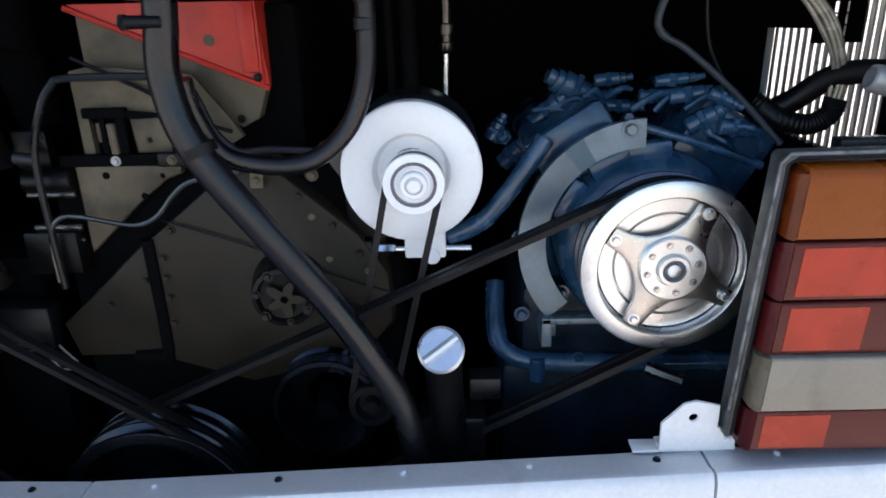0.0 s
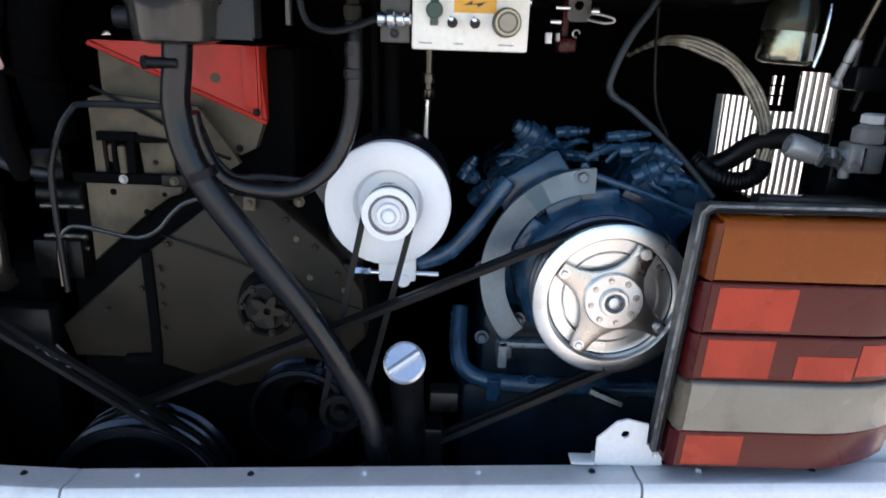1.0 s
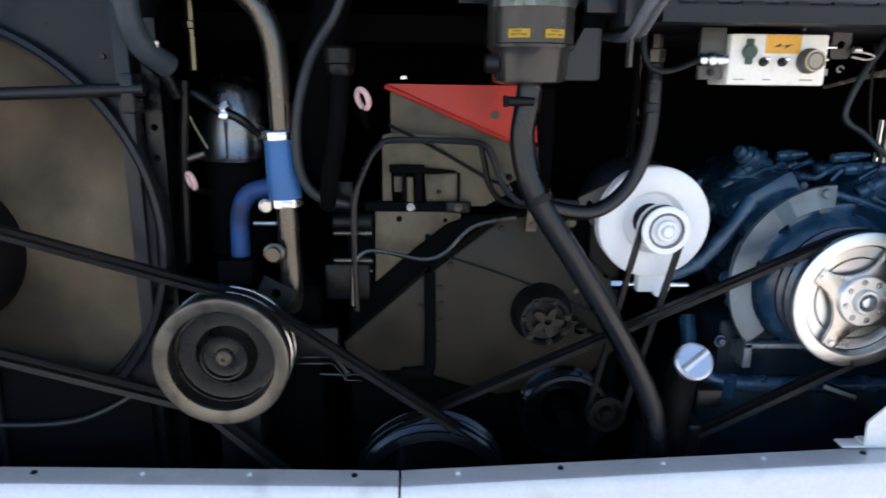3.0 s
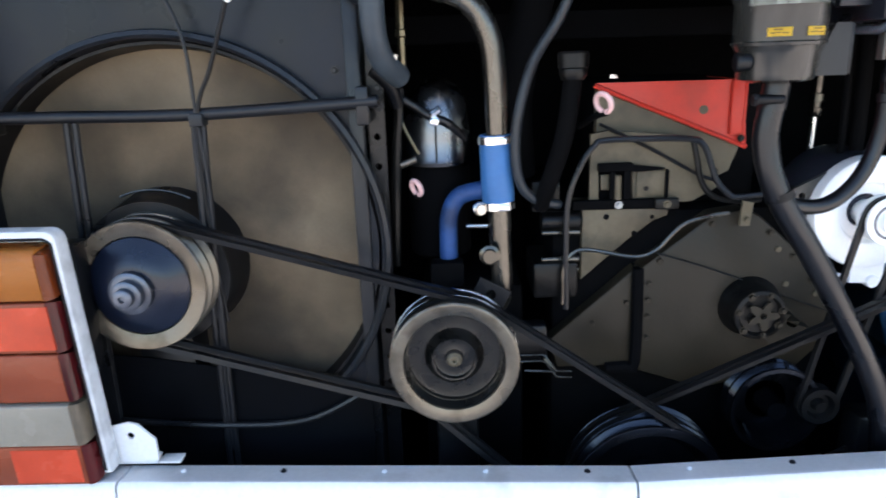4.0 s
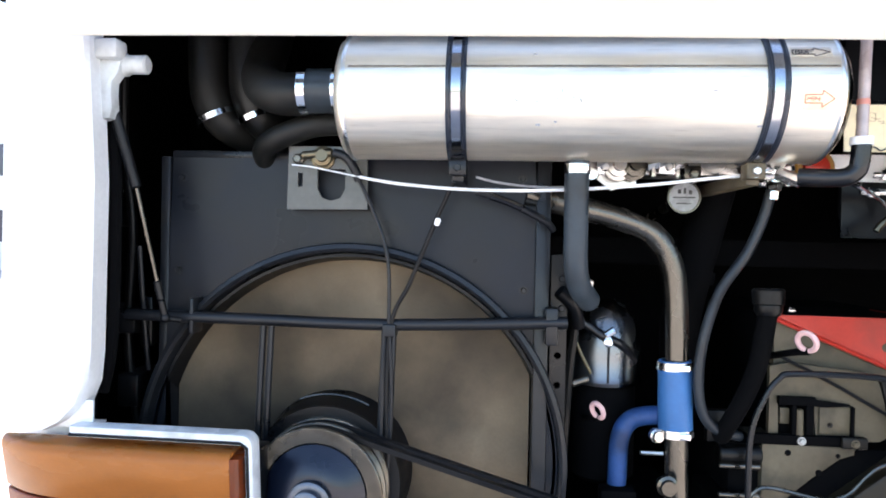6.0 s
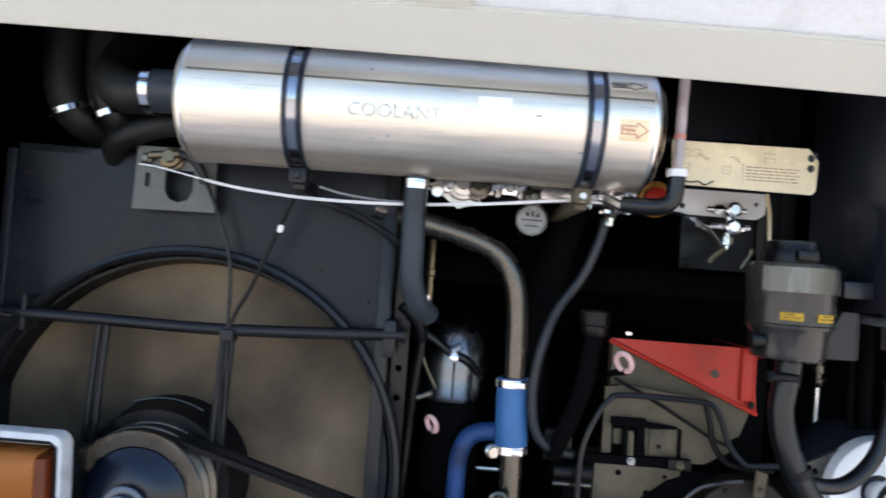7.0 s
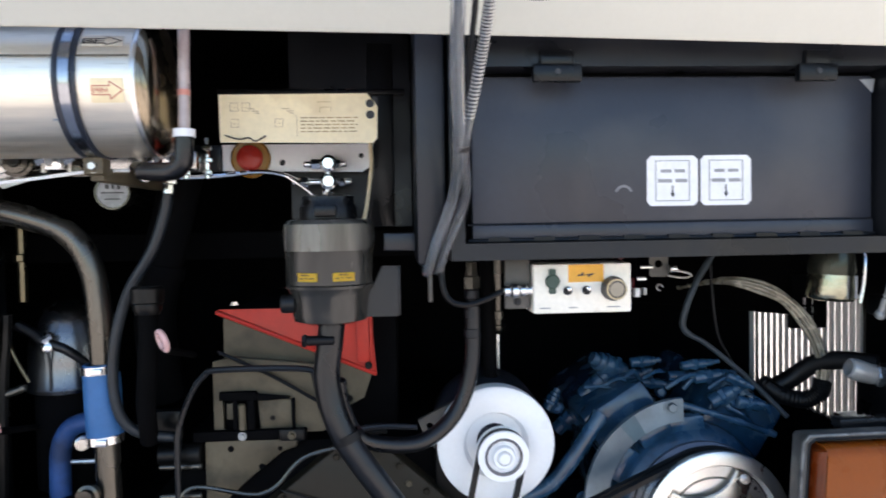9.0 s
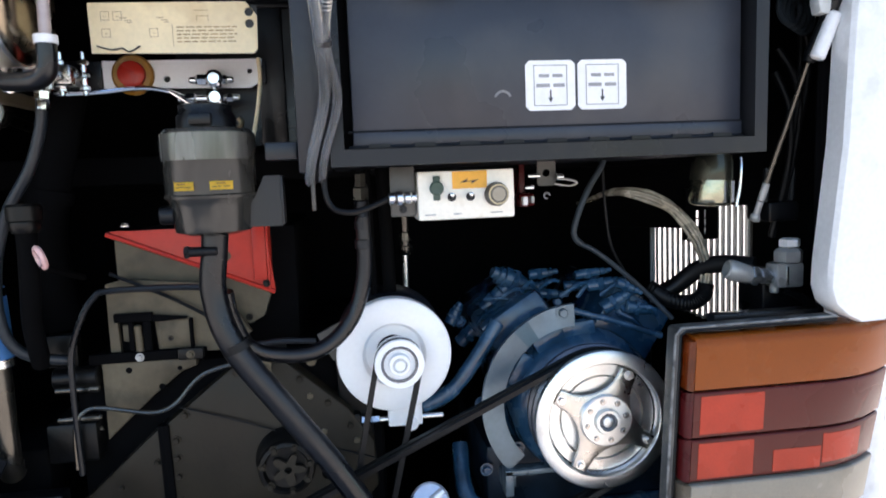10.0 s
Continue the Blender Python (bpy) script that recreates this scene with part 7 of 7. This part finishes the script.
clamp(pipe, (-0.601, 0.967, 1.231), (-0.6015, 0.967, 1.244), 0.0285)
clamp(pipe, (-0.597, 0.967, 1.118), (-0.5975, 0.967, 1.131), 0.0285)
bm = bmesh.new()
tube(bm, [(-0.597, 0.967, 1.16), (-0.594, 0.967, 1.06), (-0.592, 0.967, 0.97), (-0.60, 0.99, 0.93)], 0.0195, 16, 6)
part("lower_pipe", bm, pipe_steel, pipe, "worn steel pipe")
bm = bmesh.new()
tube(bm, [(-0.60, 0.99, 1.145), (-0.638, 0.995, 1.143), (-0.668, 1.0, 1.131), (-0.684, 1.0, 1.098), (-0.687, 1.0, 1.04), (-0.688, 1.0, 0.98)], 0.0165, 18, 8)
part("blue_elbow", bm, silicone_shaded, pipe, "blue silicone elbow hose")
bm = bmesh.new()
lathe(bm, (-0.632, 0.965, 1.118), (0.3, -1, 0), [(0, 0.012), (0.008, 0.012), (0.01, 0.009), (0.016, 0.009), (0.016, 0)], 14)
cyl(bm, (-0.655, 0.97, 1.085), (-0.615, 0.97, 1.085), 0.004, 8)
part("sensor", bm, steel, pipe)
bm = bmesh.new()
lathe(bm, (-0.615, 0.945, 1.04), (0, -1, 0), [(0, 0.018), (0.01, 0.018), (0.012, 0.013), (0.02, 0.012), (0.02, 0)], 18)
part("sensor", bm, pipe_steel, pipe)
bm = bmesh.new()
plate(bm, [(-0.632, 1.002), (-0.646, 0.974), (-0.595, 0.942), (-0.578, 0.973)], 0.930, 0.936, [circle(-0.614, 0.970, 0.009, 14)], bev=0)
part("flange", bm, frame_paint, pipe, "grey flange plate with a bolt hole")
hose("fuel_hose", [(-0.468, 0.92, 1.535), (-0.477, 0.925, 1.49), (-0.50, 0.93, 1.43), (-0.54, 0.935, 1.365), (-0.563, 0.935, 1.29), (-0.570, 0.937, 1.22), (-0.561, 0.94, 1.165), (-0.535, 0.95, 1.135), (-0.49, 0.97, 1.12)], 0.0086, hose_dull, "grey rubber fuel hose hanging in a curve")
bm = bmesh.new()
cyl(bm, (-0.467, 0.918, 1.515), (-0.464, 0.918, 1.56), 0.0085, 8)
cyl(bm, (-0.466, 0.918, 1.53), (-0.465, 0.918, 1.545), 0.012, 6)
whole("hose_union", bm, chrome, "bright union at the top of the fuel hose", "fitting")
ih = thing("intake_hose", (-0.55, 1.12, 1.15), "wide black intake hose in the shade", "hose")
bm = bmesh.new()
tube(bm, [(-0.50, 1.09, 1.56), (-0.52, 1.09, 1.48), (-0.545, 1.09, 1.38), (-0.56, 1.10, 1.28), (-0.55, 1.12, 1.15)], 0.036, 18, 8)
part("hose", bm, bay_lining, ih)
bm = bmesh.new()
lathe(bm, (-0.540, 1.09, 1.398), (-0.2, 0, -1), [(0, 0.036), (0, 0.040), (0.012, 0.041), (0.024, 0.040), (0.024, 0.036)], 28)
part("cuff", bm, bay_lining, ih, "raised rubber cuff")
dc = thing("filler_tube", (-0.49, 0.93, 1.1), "black filler tube with a ribbed cap", "filler tube")
bm = bmesh.new()
tube(bm, [(-0.488, 0.868, 1.345), (-0.49, 0.875, 1.31), (-0.497, 0.885, 1.25), (-0.51, 0.91, 1.19), (-0.525, 0.96, 1.12)], 0.0145, 14, 6)
part("tube", bm, bay_lining, dc)
bm = bmesh.new()
lathe(bm, (-0.488, 0.868, 1.335), (0, 0.05, 1), [(0, 0.0165), (0.008, 0.021), (0.016, 0.0205), (0.018, 0.023), (0.038, 0.024), (0.042, 0.021), (0.042, 0)], 28)
part("cap", bm, engine_dark, dc, "dark ribbed cap")
for nm, c, r, lb in (("dipstick", (-0.736, 0.911, 1.168), 0.0125, "dipstick with a pink ring handle beside the blue hose"), ("dipstick", (-0.451, 0.820, 1.303), 0.014, "dipstick with a pale pink ring handle near the red guard")):
    ds = thing(nm, c, lb, "dipstick", "dipsticks")
    bm = bmesh.new()
    lathe(bm, c, (0.8, 0.6, 0.304), [(0.0042 * math.sin(g), r + 0.0042 * math.cos(g)) for g in (2 * math.pi * k / 10 for k in range(11))], 28)
    part("ring_handle", bm, pink_plastic, ds, "pink plastic ring")
    bm = bmesh.new()
    tube(bm, [V(*c) + V(0.3 * r, 0, -r), V(*c) + V(-0.003, 0.04, -0.022), V(*c) + V(-0.006, 0.16, -0.05)], 0.0055, 8, 6)
    part("guide_tube", bm, bay_lining, ds)
dome = thing("fuel_filter", (-0.70, 1.03, 1.05), "domed grey metal filter housing", "filter")
bm = bmesh.new()
lathe(bm, (-0.702, 1.06, 1.18), (0, 0, 1), [(0, 0), (0, 0.069), (0.006, 0.071), (0.012, 0.067), (0.05, 0.0665), (0.085, 0.064), (0.118, 0.054), (0.140, 0.038), (0.152, 0.018), (0.154, 0)], 36)
part("dome", bm, mat("dome_alu", (0.19, 0.193, 0.2), 0.27, 1.0, var=0.2), dome, "shiny domed cover")
bm = bmesh.new()
lathe(bm, (-0.702, 1.06, 1.0), (0, 0, 1), [(0, 0), (0, 0.045), (0.01, 0.058), (0.17, 0.058), (0.18, 0.052), (0.18, 0)], 32)
part("base", bm, bay_lining, dome)
bm = bmesh.new()
tube(bm, [(-0.76, 1.0, 1.30), (-0.735, 1.0, 1.285), (-0.712, 0.995, 1.27), (-0.68, 1.0, 1.255), (-0.655, 1.02, 1.225)], 0.0085, 10, 6)
part("bleed_line", bm, hose_rubber, dome)
bm = bmesh.new()
lathe(bm, (-0.706, 0.99, 1.262), (0, -1, 0.1), [(0, 0.009), (0.006, 0.009), (0.008, 0.006), (0.008, 0)], 14)
cyl(bm, (-0.712, 0.985, 1.273), (-0.694, 0.985, 1.284), 0.007, 8)
part("banjo_bolt", bm, chrome, dome, "bright banjo bolt")
bm = bmesh.new()
tube(bm, [(-0.704, 0.986, 1.258), (-0.704, 0.992, 1.225), (-0.704, 0.990, 1.188)], 0.0022, 6, 4)
part("strap_line", bm, ink, dome, "black line down the dome")
for pts, r, m in (([(-0.77, 0.985, 1.29), (-0.758, 0.985, 1.25), (-0.735, 0.985, 1.205)], 0.003, brass), ([(-0.765, 0.98, 1.32), (-0.768, 0.98, 1.27), (-0.775, 0.98, 1.20), (-0.785, 0.985, 1.0)], 0.009, engine_dark)):
    bm = bmesh.new()
    tube(bm, pts, r, 8, 6)
    part("line", bm, m, dome)
bm = bmesh.new()
cyl(bm, (-0.770, 0.978, 1.187), (-0.740, 0.985, 1.197), 0.007, 10)
part("union", bm, pipe_steel, dome)
dome.location += V(0, 0.022, 0.005)
# perforated rack beside the radiator
rack = thing("rack_strip", (-0.80, 0.95, 0.44), "black steel upright strip drilled with holes", "strip")
bm = bmesh.new()
plate(bm, [(-0.813, 0.44), (-0.786, 0.44), (-0.786, 1.42), (-0.813, 1.42)], 0.945, 0.949, [circle(-0.80, 0.80 + 0.05 * i, 0.006, 10) for i in range(12)])
part("strip", bm, black_paint, rack)
for z in (1.33, 1.30, 1.38):
    bolt(rack, (-0.795, 0.945, z), r=0.006, material=frame_paint)
hose("dark_hose", [(-0.80, 0.93, 1.36), (-0.775, 0.94, 1.335), (-0.765, 0.96, 1.30)], 0.012, rubber, "short black hose elbow by the radiator")
bm = bmesh.new()
cyl(bm, (-0.760, 1.04, 1.41), (-0.760, 1.04, 1.424), 0.011, 8)
cyl(bm, (-0.760, 1.045, 1.34), (-0.760, 1.045, 1.48), 0.008, 8)
whole("brass_union", bm, brass, "small brass union on an upright line", "fitting")
bm = bmesh.new()
box(bm, -0.72, -0.66, 0.96, 1.0, 0.975, 1.02, 0.004)
box(bm, -0.74, -0.55, 1.01, 1.3, 0.44, 0.96, 0.01)
whole("pump_block", bm, bay_lining, "near-black pump block between radiator and engine", "pump")
# left side clutter
for k, (x0, x1, z0, z1) in enumerate(((-1.652, -1.606, 1.455, 1.585), (-1.638, -1.547, 1.262, 1.308), (-1.58, -1.54, 1.13, 1.19), (-1.54, -1.515, 1.24, 1.33))):
    bm = bmesh.new()
    box(bm, x0, x1, 0.95, 1.05, z0, z1, 0.006)
    whole("relay_box", bm, frame_paint if k < 2 else black_paint, "dark grey relay box on the side of the bay" if k < 2 else "black relay box on the side of the bay", "relay", "relay boxes")
hose("side_cable", [(-1.575, 0.95, 1.74), (-1.578, 0.96, 1.60), (-1.565, 0.97, 1.45), (-1.57, 0.97, 1.25), (-1.55, 0.97, 1.10)], 0.008, rubber, "black cable down the side of the bay")
hose("side_cable", [(-1.53, 0.93, 1.42), (-1.525, 0.94, 1.30), (-1.52, 0.95, 1.20)], 0.005, frame_paint, "dark cable down the side of the bay")

# ---- right corner ----
gri = thing("louvre_grille", (0.70, 1.28, 0.44), "slatted side louvre with daylight behind its upright slats", "grille")
GO, GE, GD = V(0.689, 1.312, 0), V(0.606, -0.795, 0), V(0.334, 0.943, 0)


def upright(bm, u0, u1, d0, d1, z0, z1):
    """Upright block on the louvre's plan: u runs along the grille, d through it."""
    vs = [bm.verts.new(GO + GE * u + GD * d + V(0, 0, z)) for z in (z0, z1) for u, d in ((u0, d0), (u1, d0), (u1, d1), (u0, d1))]
    for q in ((0, 1, 2, 3), (7, 6, 5, 4), (0, 4, 5, 1), (1, 5, 6, 2), (2, 6, 7, 3), (3, 7, 4, 0)):
        bm.faces.new([vs[k] for k in q])
    bmesh.ops.recalc_face_normals(bm, faces=bm.faces)


PITCH = 0.0130
for i in range(17):
    u = PITCH * i
    bm = bmesh.new()
    upright(bm, u - 0.0019, u + 0.0019, 0.0, 0.030, 1.077 - 0.0035 * i, 1.2535 if i < 7 else 1.306)
    part("slat", bm, union_grey, gri)
bm = bmesh.new()
upright(bm, -0.0185, -0.0025, 0.034, 0.040, 0.90, 1.256)
part("jamb", bm, alu_white, gri, "pale metal jamb beside the slats")
bm = bmesh.new()
upright(bm, -0.42, 6.5 * PITCH, 0.0, 0.030, 1.254, 1.82)
upright(bm, 6.5 * PITCH, 17 * PITCH, 0.0, 0.030, 1.3065, 1.82)
upright(bm, 16.6 * PITCH, 0.36, 0.0, 0.030, 0.44, 1.306)
upright(bm, 17 * PITCH, 0.36, 0.0, 0.030, 1.3065, 1.82)
upright(bm, -0.42, -0.0195, 0.0, 0.045, 0.44, 1.2535)
part("frame", bm, bay_lining, gri, "black frame of the louvre")
bm = bmesh.new()
sill = [(-0.0195, 0.44), (16.5 * PITCH, 0.44)] + [p for i in range(16, -1, -1) for p in ((PITCH * i - 0.0001, 1.083 - 0.0035 * i), (PITCH * (i - 1), 1.083 - 0.0035 * i))]
rows = [[bm.verts.new(GO + GE * u + GD * d + V(0, 0, z)) for u, z in sill] for d in (-0.002, 0.034)]
for k in range(len(sill)):
    j = (k + 1) % len(sill)
    bm.faces.new((rows[0][k], rows[0][j], rows[1][j], rows[1][k]))
bm.faces.new(rows[0])
bm.faces.new(rows[1][::-1])
bmesh.ops.recalc_face_normals(bm, faces=bm.faces)
part("sill", bm, bay_lining, gri, "black stepped sill")
bm = bmesh.new()
for x0, x1 in ((0.692, 0.7155), (0.7308, 0.7352), (0.7468, 0.766)):
    box(bm, x0, x1, 1.185, 1.20, 1.235, 1.345)
for z0, z1 in ((1.235, 1.2455), (1.2615, 1.2640), (1.2795, 1.2820), (1.2985, 1.345)):
    box(bm, 0.7156, 0.7307, 1.186, 1.199, z0, z1)
    box(bm, 0.7353, 0.7467, 1.186, 1.199, z0, z1)
whole("slotted_bracket", bm, bay_lining, "black bracket with small square openings before the louvre", "bracket")
bun = thing("tube_bundle", (0.62, 1.0, 1.14), "bundle of thin pale tubes bent into a black sleeve", "tubes")
arc = spline([(0.452, 1.18, 1.325), (0.458, 1.07, 1.345), (0.478, 1.012, 1.352), (0.52, 0.995, 1.342), (0.565, 0.99, 1.318), (0.605, 0.985, 1.27), (0.628, 0.985, 1.215), (0.629, 0.985, 1.18), (0.621, 0.985, 1.152)], 5)
for off, dy, r in ((-0.0075, 0.001, 0.0038), (-0.0022, -0.0035, 0.0040), (0.0035, -0.0025, 0.0038), (0.0085, 0.002, 0.0034)):
    pts = []
    for k, p in enumerate(arc):
        d = (arc[min(k + 1, len(arc) - 1)] - arc[max(k - 1, 0)]).normalized()
        pts.append(p + V(d.z, 0, -d.x) * off * (1.0 + 0.15 * math.sin(k * 0.7 + off * 400)) + V(0, dy, 0))
    bm = bmesh.new()
    tube(bm, pts, r, 10, 3)
    part("thin_tube", bm, braided, bun, "pale plastic tube")
bm = bmesh.new()
tube(bm, [(0.6285, 0.985, 1.176), (0.622, 0.985, 1.153), (0.597, 0.99, 1.140), (0.56, 1.0, 1.148), (0.53, 1.02, 1.17)], 0.0150, 14, 12, 0.0007)
part("sleeve", bm, rubber, bun, "black ribbed sleeve")
hose("refrigerant_hose", [(0.54, 1.03, 1.145), (0.585, 1.02, 1.168), (0.62, 1.0, 1.20), (0.65, 0.97, 1.213), (0.69, 0.93, 1.212)], 0.0165, rubber, "thick black refrigerant hose")
un = thing("hose_union", (0.72, 0.91, 1.16), "steel hose union with a large hexagon nut", "fitting")
bm = bmesh.new()
lathe(bm, (0.624, 0.91, 1.213), (1, -0.08, -0.30), [(0, 0.0135), (0.002, 0.0165), (0.012, 0.0185), (0.040, 0.0165), (0.046, 0.0145), (0.046, 0)], 18)
part("ferrule", bm, union_grey, un, "grey crimped ferrule")
bm = bmesh.new()
lathe(bm, (0.664, 0.906, 1.200), (1, 0, -0.12), [(0, 0.0), (0, 0.016), (0.003, 0.019), (0.012, 0.019), (0.015, 0.016), (0.018, 0.014), (0.022, 0.0155), (0.030, 0.0155), (0.032, 0.0135), (0.046, 0.0135), (0.046, 0)], 6)
part("coupling_nut", bm, union_bright, un, "bright coupling nut")
bm = bmesh.new()
box(bm, 0.706, 0.758, 0.888, 0.925, 1.176, 1.219, 0.005)
cyl(bm, (0.712, 0.905, 1.181), (0.712, 0.905, 1.166), 0.008, 10)
part("valve_body", bm, union_grey, un, "grey cast valve body")
bm = bmesh.new()
lathe(bm, (0.738, 0.905, 1.217), (0, 0, 1), [(0, 0.0), (0, 0.017), (0.003, 0.0235), (0.006, 0.0245), (0.022, 0.0245), (0.025, 0.0205), (0.028, 0.017), (0.028, 0)], 6, 0.3)
part("hex_nut", bm, union_grey, un, "large steel hexagon nut")
bm = bmesh.new()
lathe(bm, (0.740, 0.905, 1.2455), (0, 0, 1), [(0, 0), (0, 0.0145), (0.002, 0.0175), (0.013, 0.0175), (0.0155, 0.014), (0.0155, 0)], 6, 0.2)
part("valve_cap", bm, label_white, un, "white plastic cap")
# Bright strip drawn for the white streak on the valve body.
bm = bmesh.new()
box(bm, 0.7225, 0.7275, 0.8855, 0.8885, 1.180, 1.214, 0.001)
part("bright_streak", bm, union_bright, un, "bright upright streak on the valve body")
bm = bmesh.new()
box(bm, 0.70, 0.78, 0.92, 1.0, 1.10, 1.20, 0.004)
tube(bm, [(0.72, 0.91, 1.18), (0.76, 0.90, 1.155), (0.79, 0.90, 1.13)], 0.008, 8, 4)
box(bm, 0.71, 0.77, 0.92, 0.99, 1.29, 1.325, 0.006)
box(bm, 0.69, 0.81, 0.95, 1.05, 0.44, 1.10, 0.004)
part("bracket", bm, black_paint, un)
for x in (0.715, 0.765):
    bm = bmesh.new()
    cyl(bm, (x, 0.94, 1.32), (x + 0.004, 0.94, 1.385), 0.006, 8)
    part("stud", bm, frame_paint, un)
lamp_metal = mat("lamp_metal", (0.36, 0.36, 0.35), 0.24, 1.0, var=0.2, bump=0.05, dirt=(0.15, 0.14, 0.12), amount=0.2)
lampj = thing("bay_lamp", (0.595, 0.9, 1.325), "small chrome bay lamp with a glass front below the cabinet", "lamp")
bm = bmesh.new()
lathe(bm, (0.588, 0.920, 1.374), (0.06, 0, 1), [(0, 0), (0, 0.0355), (0.004, 0.0365), (0.030, 0.0345), (0.046, 0.030), (0.046, 0)], 40)
part("housing", bm, mat("lamp_shell", (0.05, 0.052, 0.04), 0.26, 0.7, var=0.3, bump=0.05), lampj, "dull dark metal lamp shell")
bm = bmesh.new()
lathe(bm, (0.586, 0.920, 1.330), (0.06, 0, 1), [(0, 0), (0, 0.026), (0.002, 0.033), (0.006, 0.0365), (0.014, 0.0375), (0.044, 0.0355), (0.044, 0)], 40)
part("glass", bm, mat("lamp_glass", (0.36, 0.35, 0.26), 0.12, 0.95, var=0.35, scale=30, bump=0.25, fine=120), lampj, "dusty glass front")
bm = bmesh.new()
tube(bm, [(0.618, 0.893, 1.328), (0.6245, 0.893, 1.36), (0.627, 0.893, 1.395), (0.630, 0.90, 1.41)], 0.003, 8, 4)
part("wire_clip", bm, chrome, lampj, "bright wire clip")
# Strips laid on the glass imitate its bright upright reflections.
for a0, a1, m, lb in ((4, 13, chrome, "narrow chrome strip for a reflection on the glass"), (30, 78, label_white, "white strip for a bright reflection on the glass")):
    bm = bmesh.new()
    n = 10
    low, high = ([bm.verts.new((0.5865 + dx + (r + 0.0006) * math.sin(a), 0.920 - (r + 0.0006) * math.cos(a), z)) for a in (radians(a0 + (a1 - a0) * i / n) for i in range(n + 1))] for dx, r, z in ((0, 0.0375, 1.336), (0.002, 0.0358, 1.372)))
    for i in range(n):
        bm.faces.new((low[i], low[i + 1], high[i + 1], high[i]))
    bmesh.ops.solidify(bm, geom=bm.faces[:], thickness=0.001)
    part("glint_band", bm, m, lampj, lb)
lampj.location += V(0.014, 0, -0.006)
hose("thin_cable", [(0.455, 1.05, 1.40), (0.46, 1.05, 1.32), (0.47, 1.05, 1.25), (0.495, 1.05, 1.20)], 0.003, rubber, "thin black cable in the shade")
for x, z, w in ((0.76, 1.50, 0.03), (0.775, 1.58, 0.04), (0.745, 1.46, 0.02)):
    hose("corner_cable", [(x - w, 0.93, z + 0.09), (x, 0.92, z + 0.03), (x + 0.01, 0.93, z - 0.06), (x - 0.01, 0.95, z - 0.2)], 0.006, rubber, "black cable bundle in the corner", group="corner cables")
# mounting shelf under the lamp surround on the right
bm = bmesh.new()
box(bm, 0.318, 0.352, 1.15, 1.19, 1.325, 1.352, 0.006)
box(bm, 0.329, 0.341, 1.19, 1.25, 1.335, 1.412, 0.002)
whole("red_relay", bm, lens_end_red, "dull red relay in the shade under the cabinet", "relay")
bm = bmesh.new()
box(bm, 0.56, 0.82, 0.835, 0.86, 1.135, 1.150, 0.003)
whole("lamp_shelf", bm, frame_paint, "dark steel shelf behind the tail lamp", "shelf")
bm = bmesh.new()
tube(bm, [(0.385, 0.94, 0.785), (0.41, 0.93, 0.778), (0.435, 0.92, 0.772)], 0.010, 8, 4)
whole("copper_pipe", bm, pipe_steel, "short worn metal pipe above the bumper", "pipe")

# ---- far building beside the bus ----
hb = thing("far_building", (-22, 24, 0), "far white building with dark windows", "building")
bm = bmesh.new()
box(bm, -30, -14, 24, 32, 0.02, 6)
part("wall", bm, wall_paint, hb)
for i in range(7):
    for z in (1.1, 3.6):
        bm = bmesh.new()
        box(bm, -29.2 + 2.2 * i, -28.0 + 2.2 * i, 23.95, 24.1, z, z + 1.2)
        part("window", bm, glass_dark, hb)
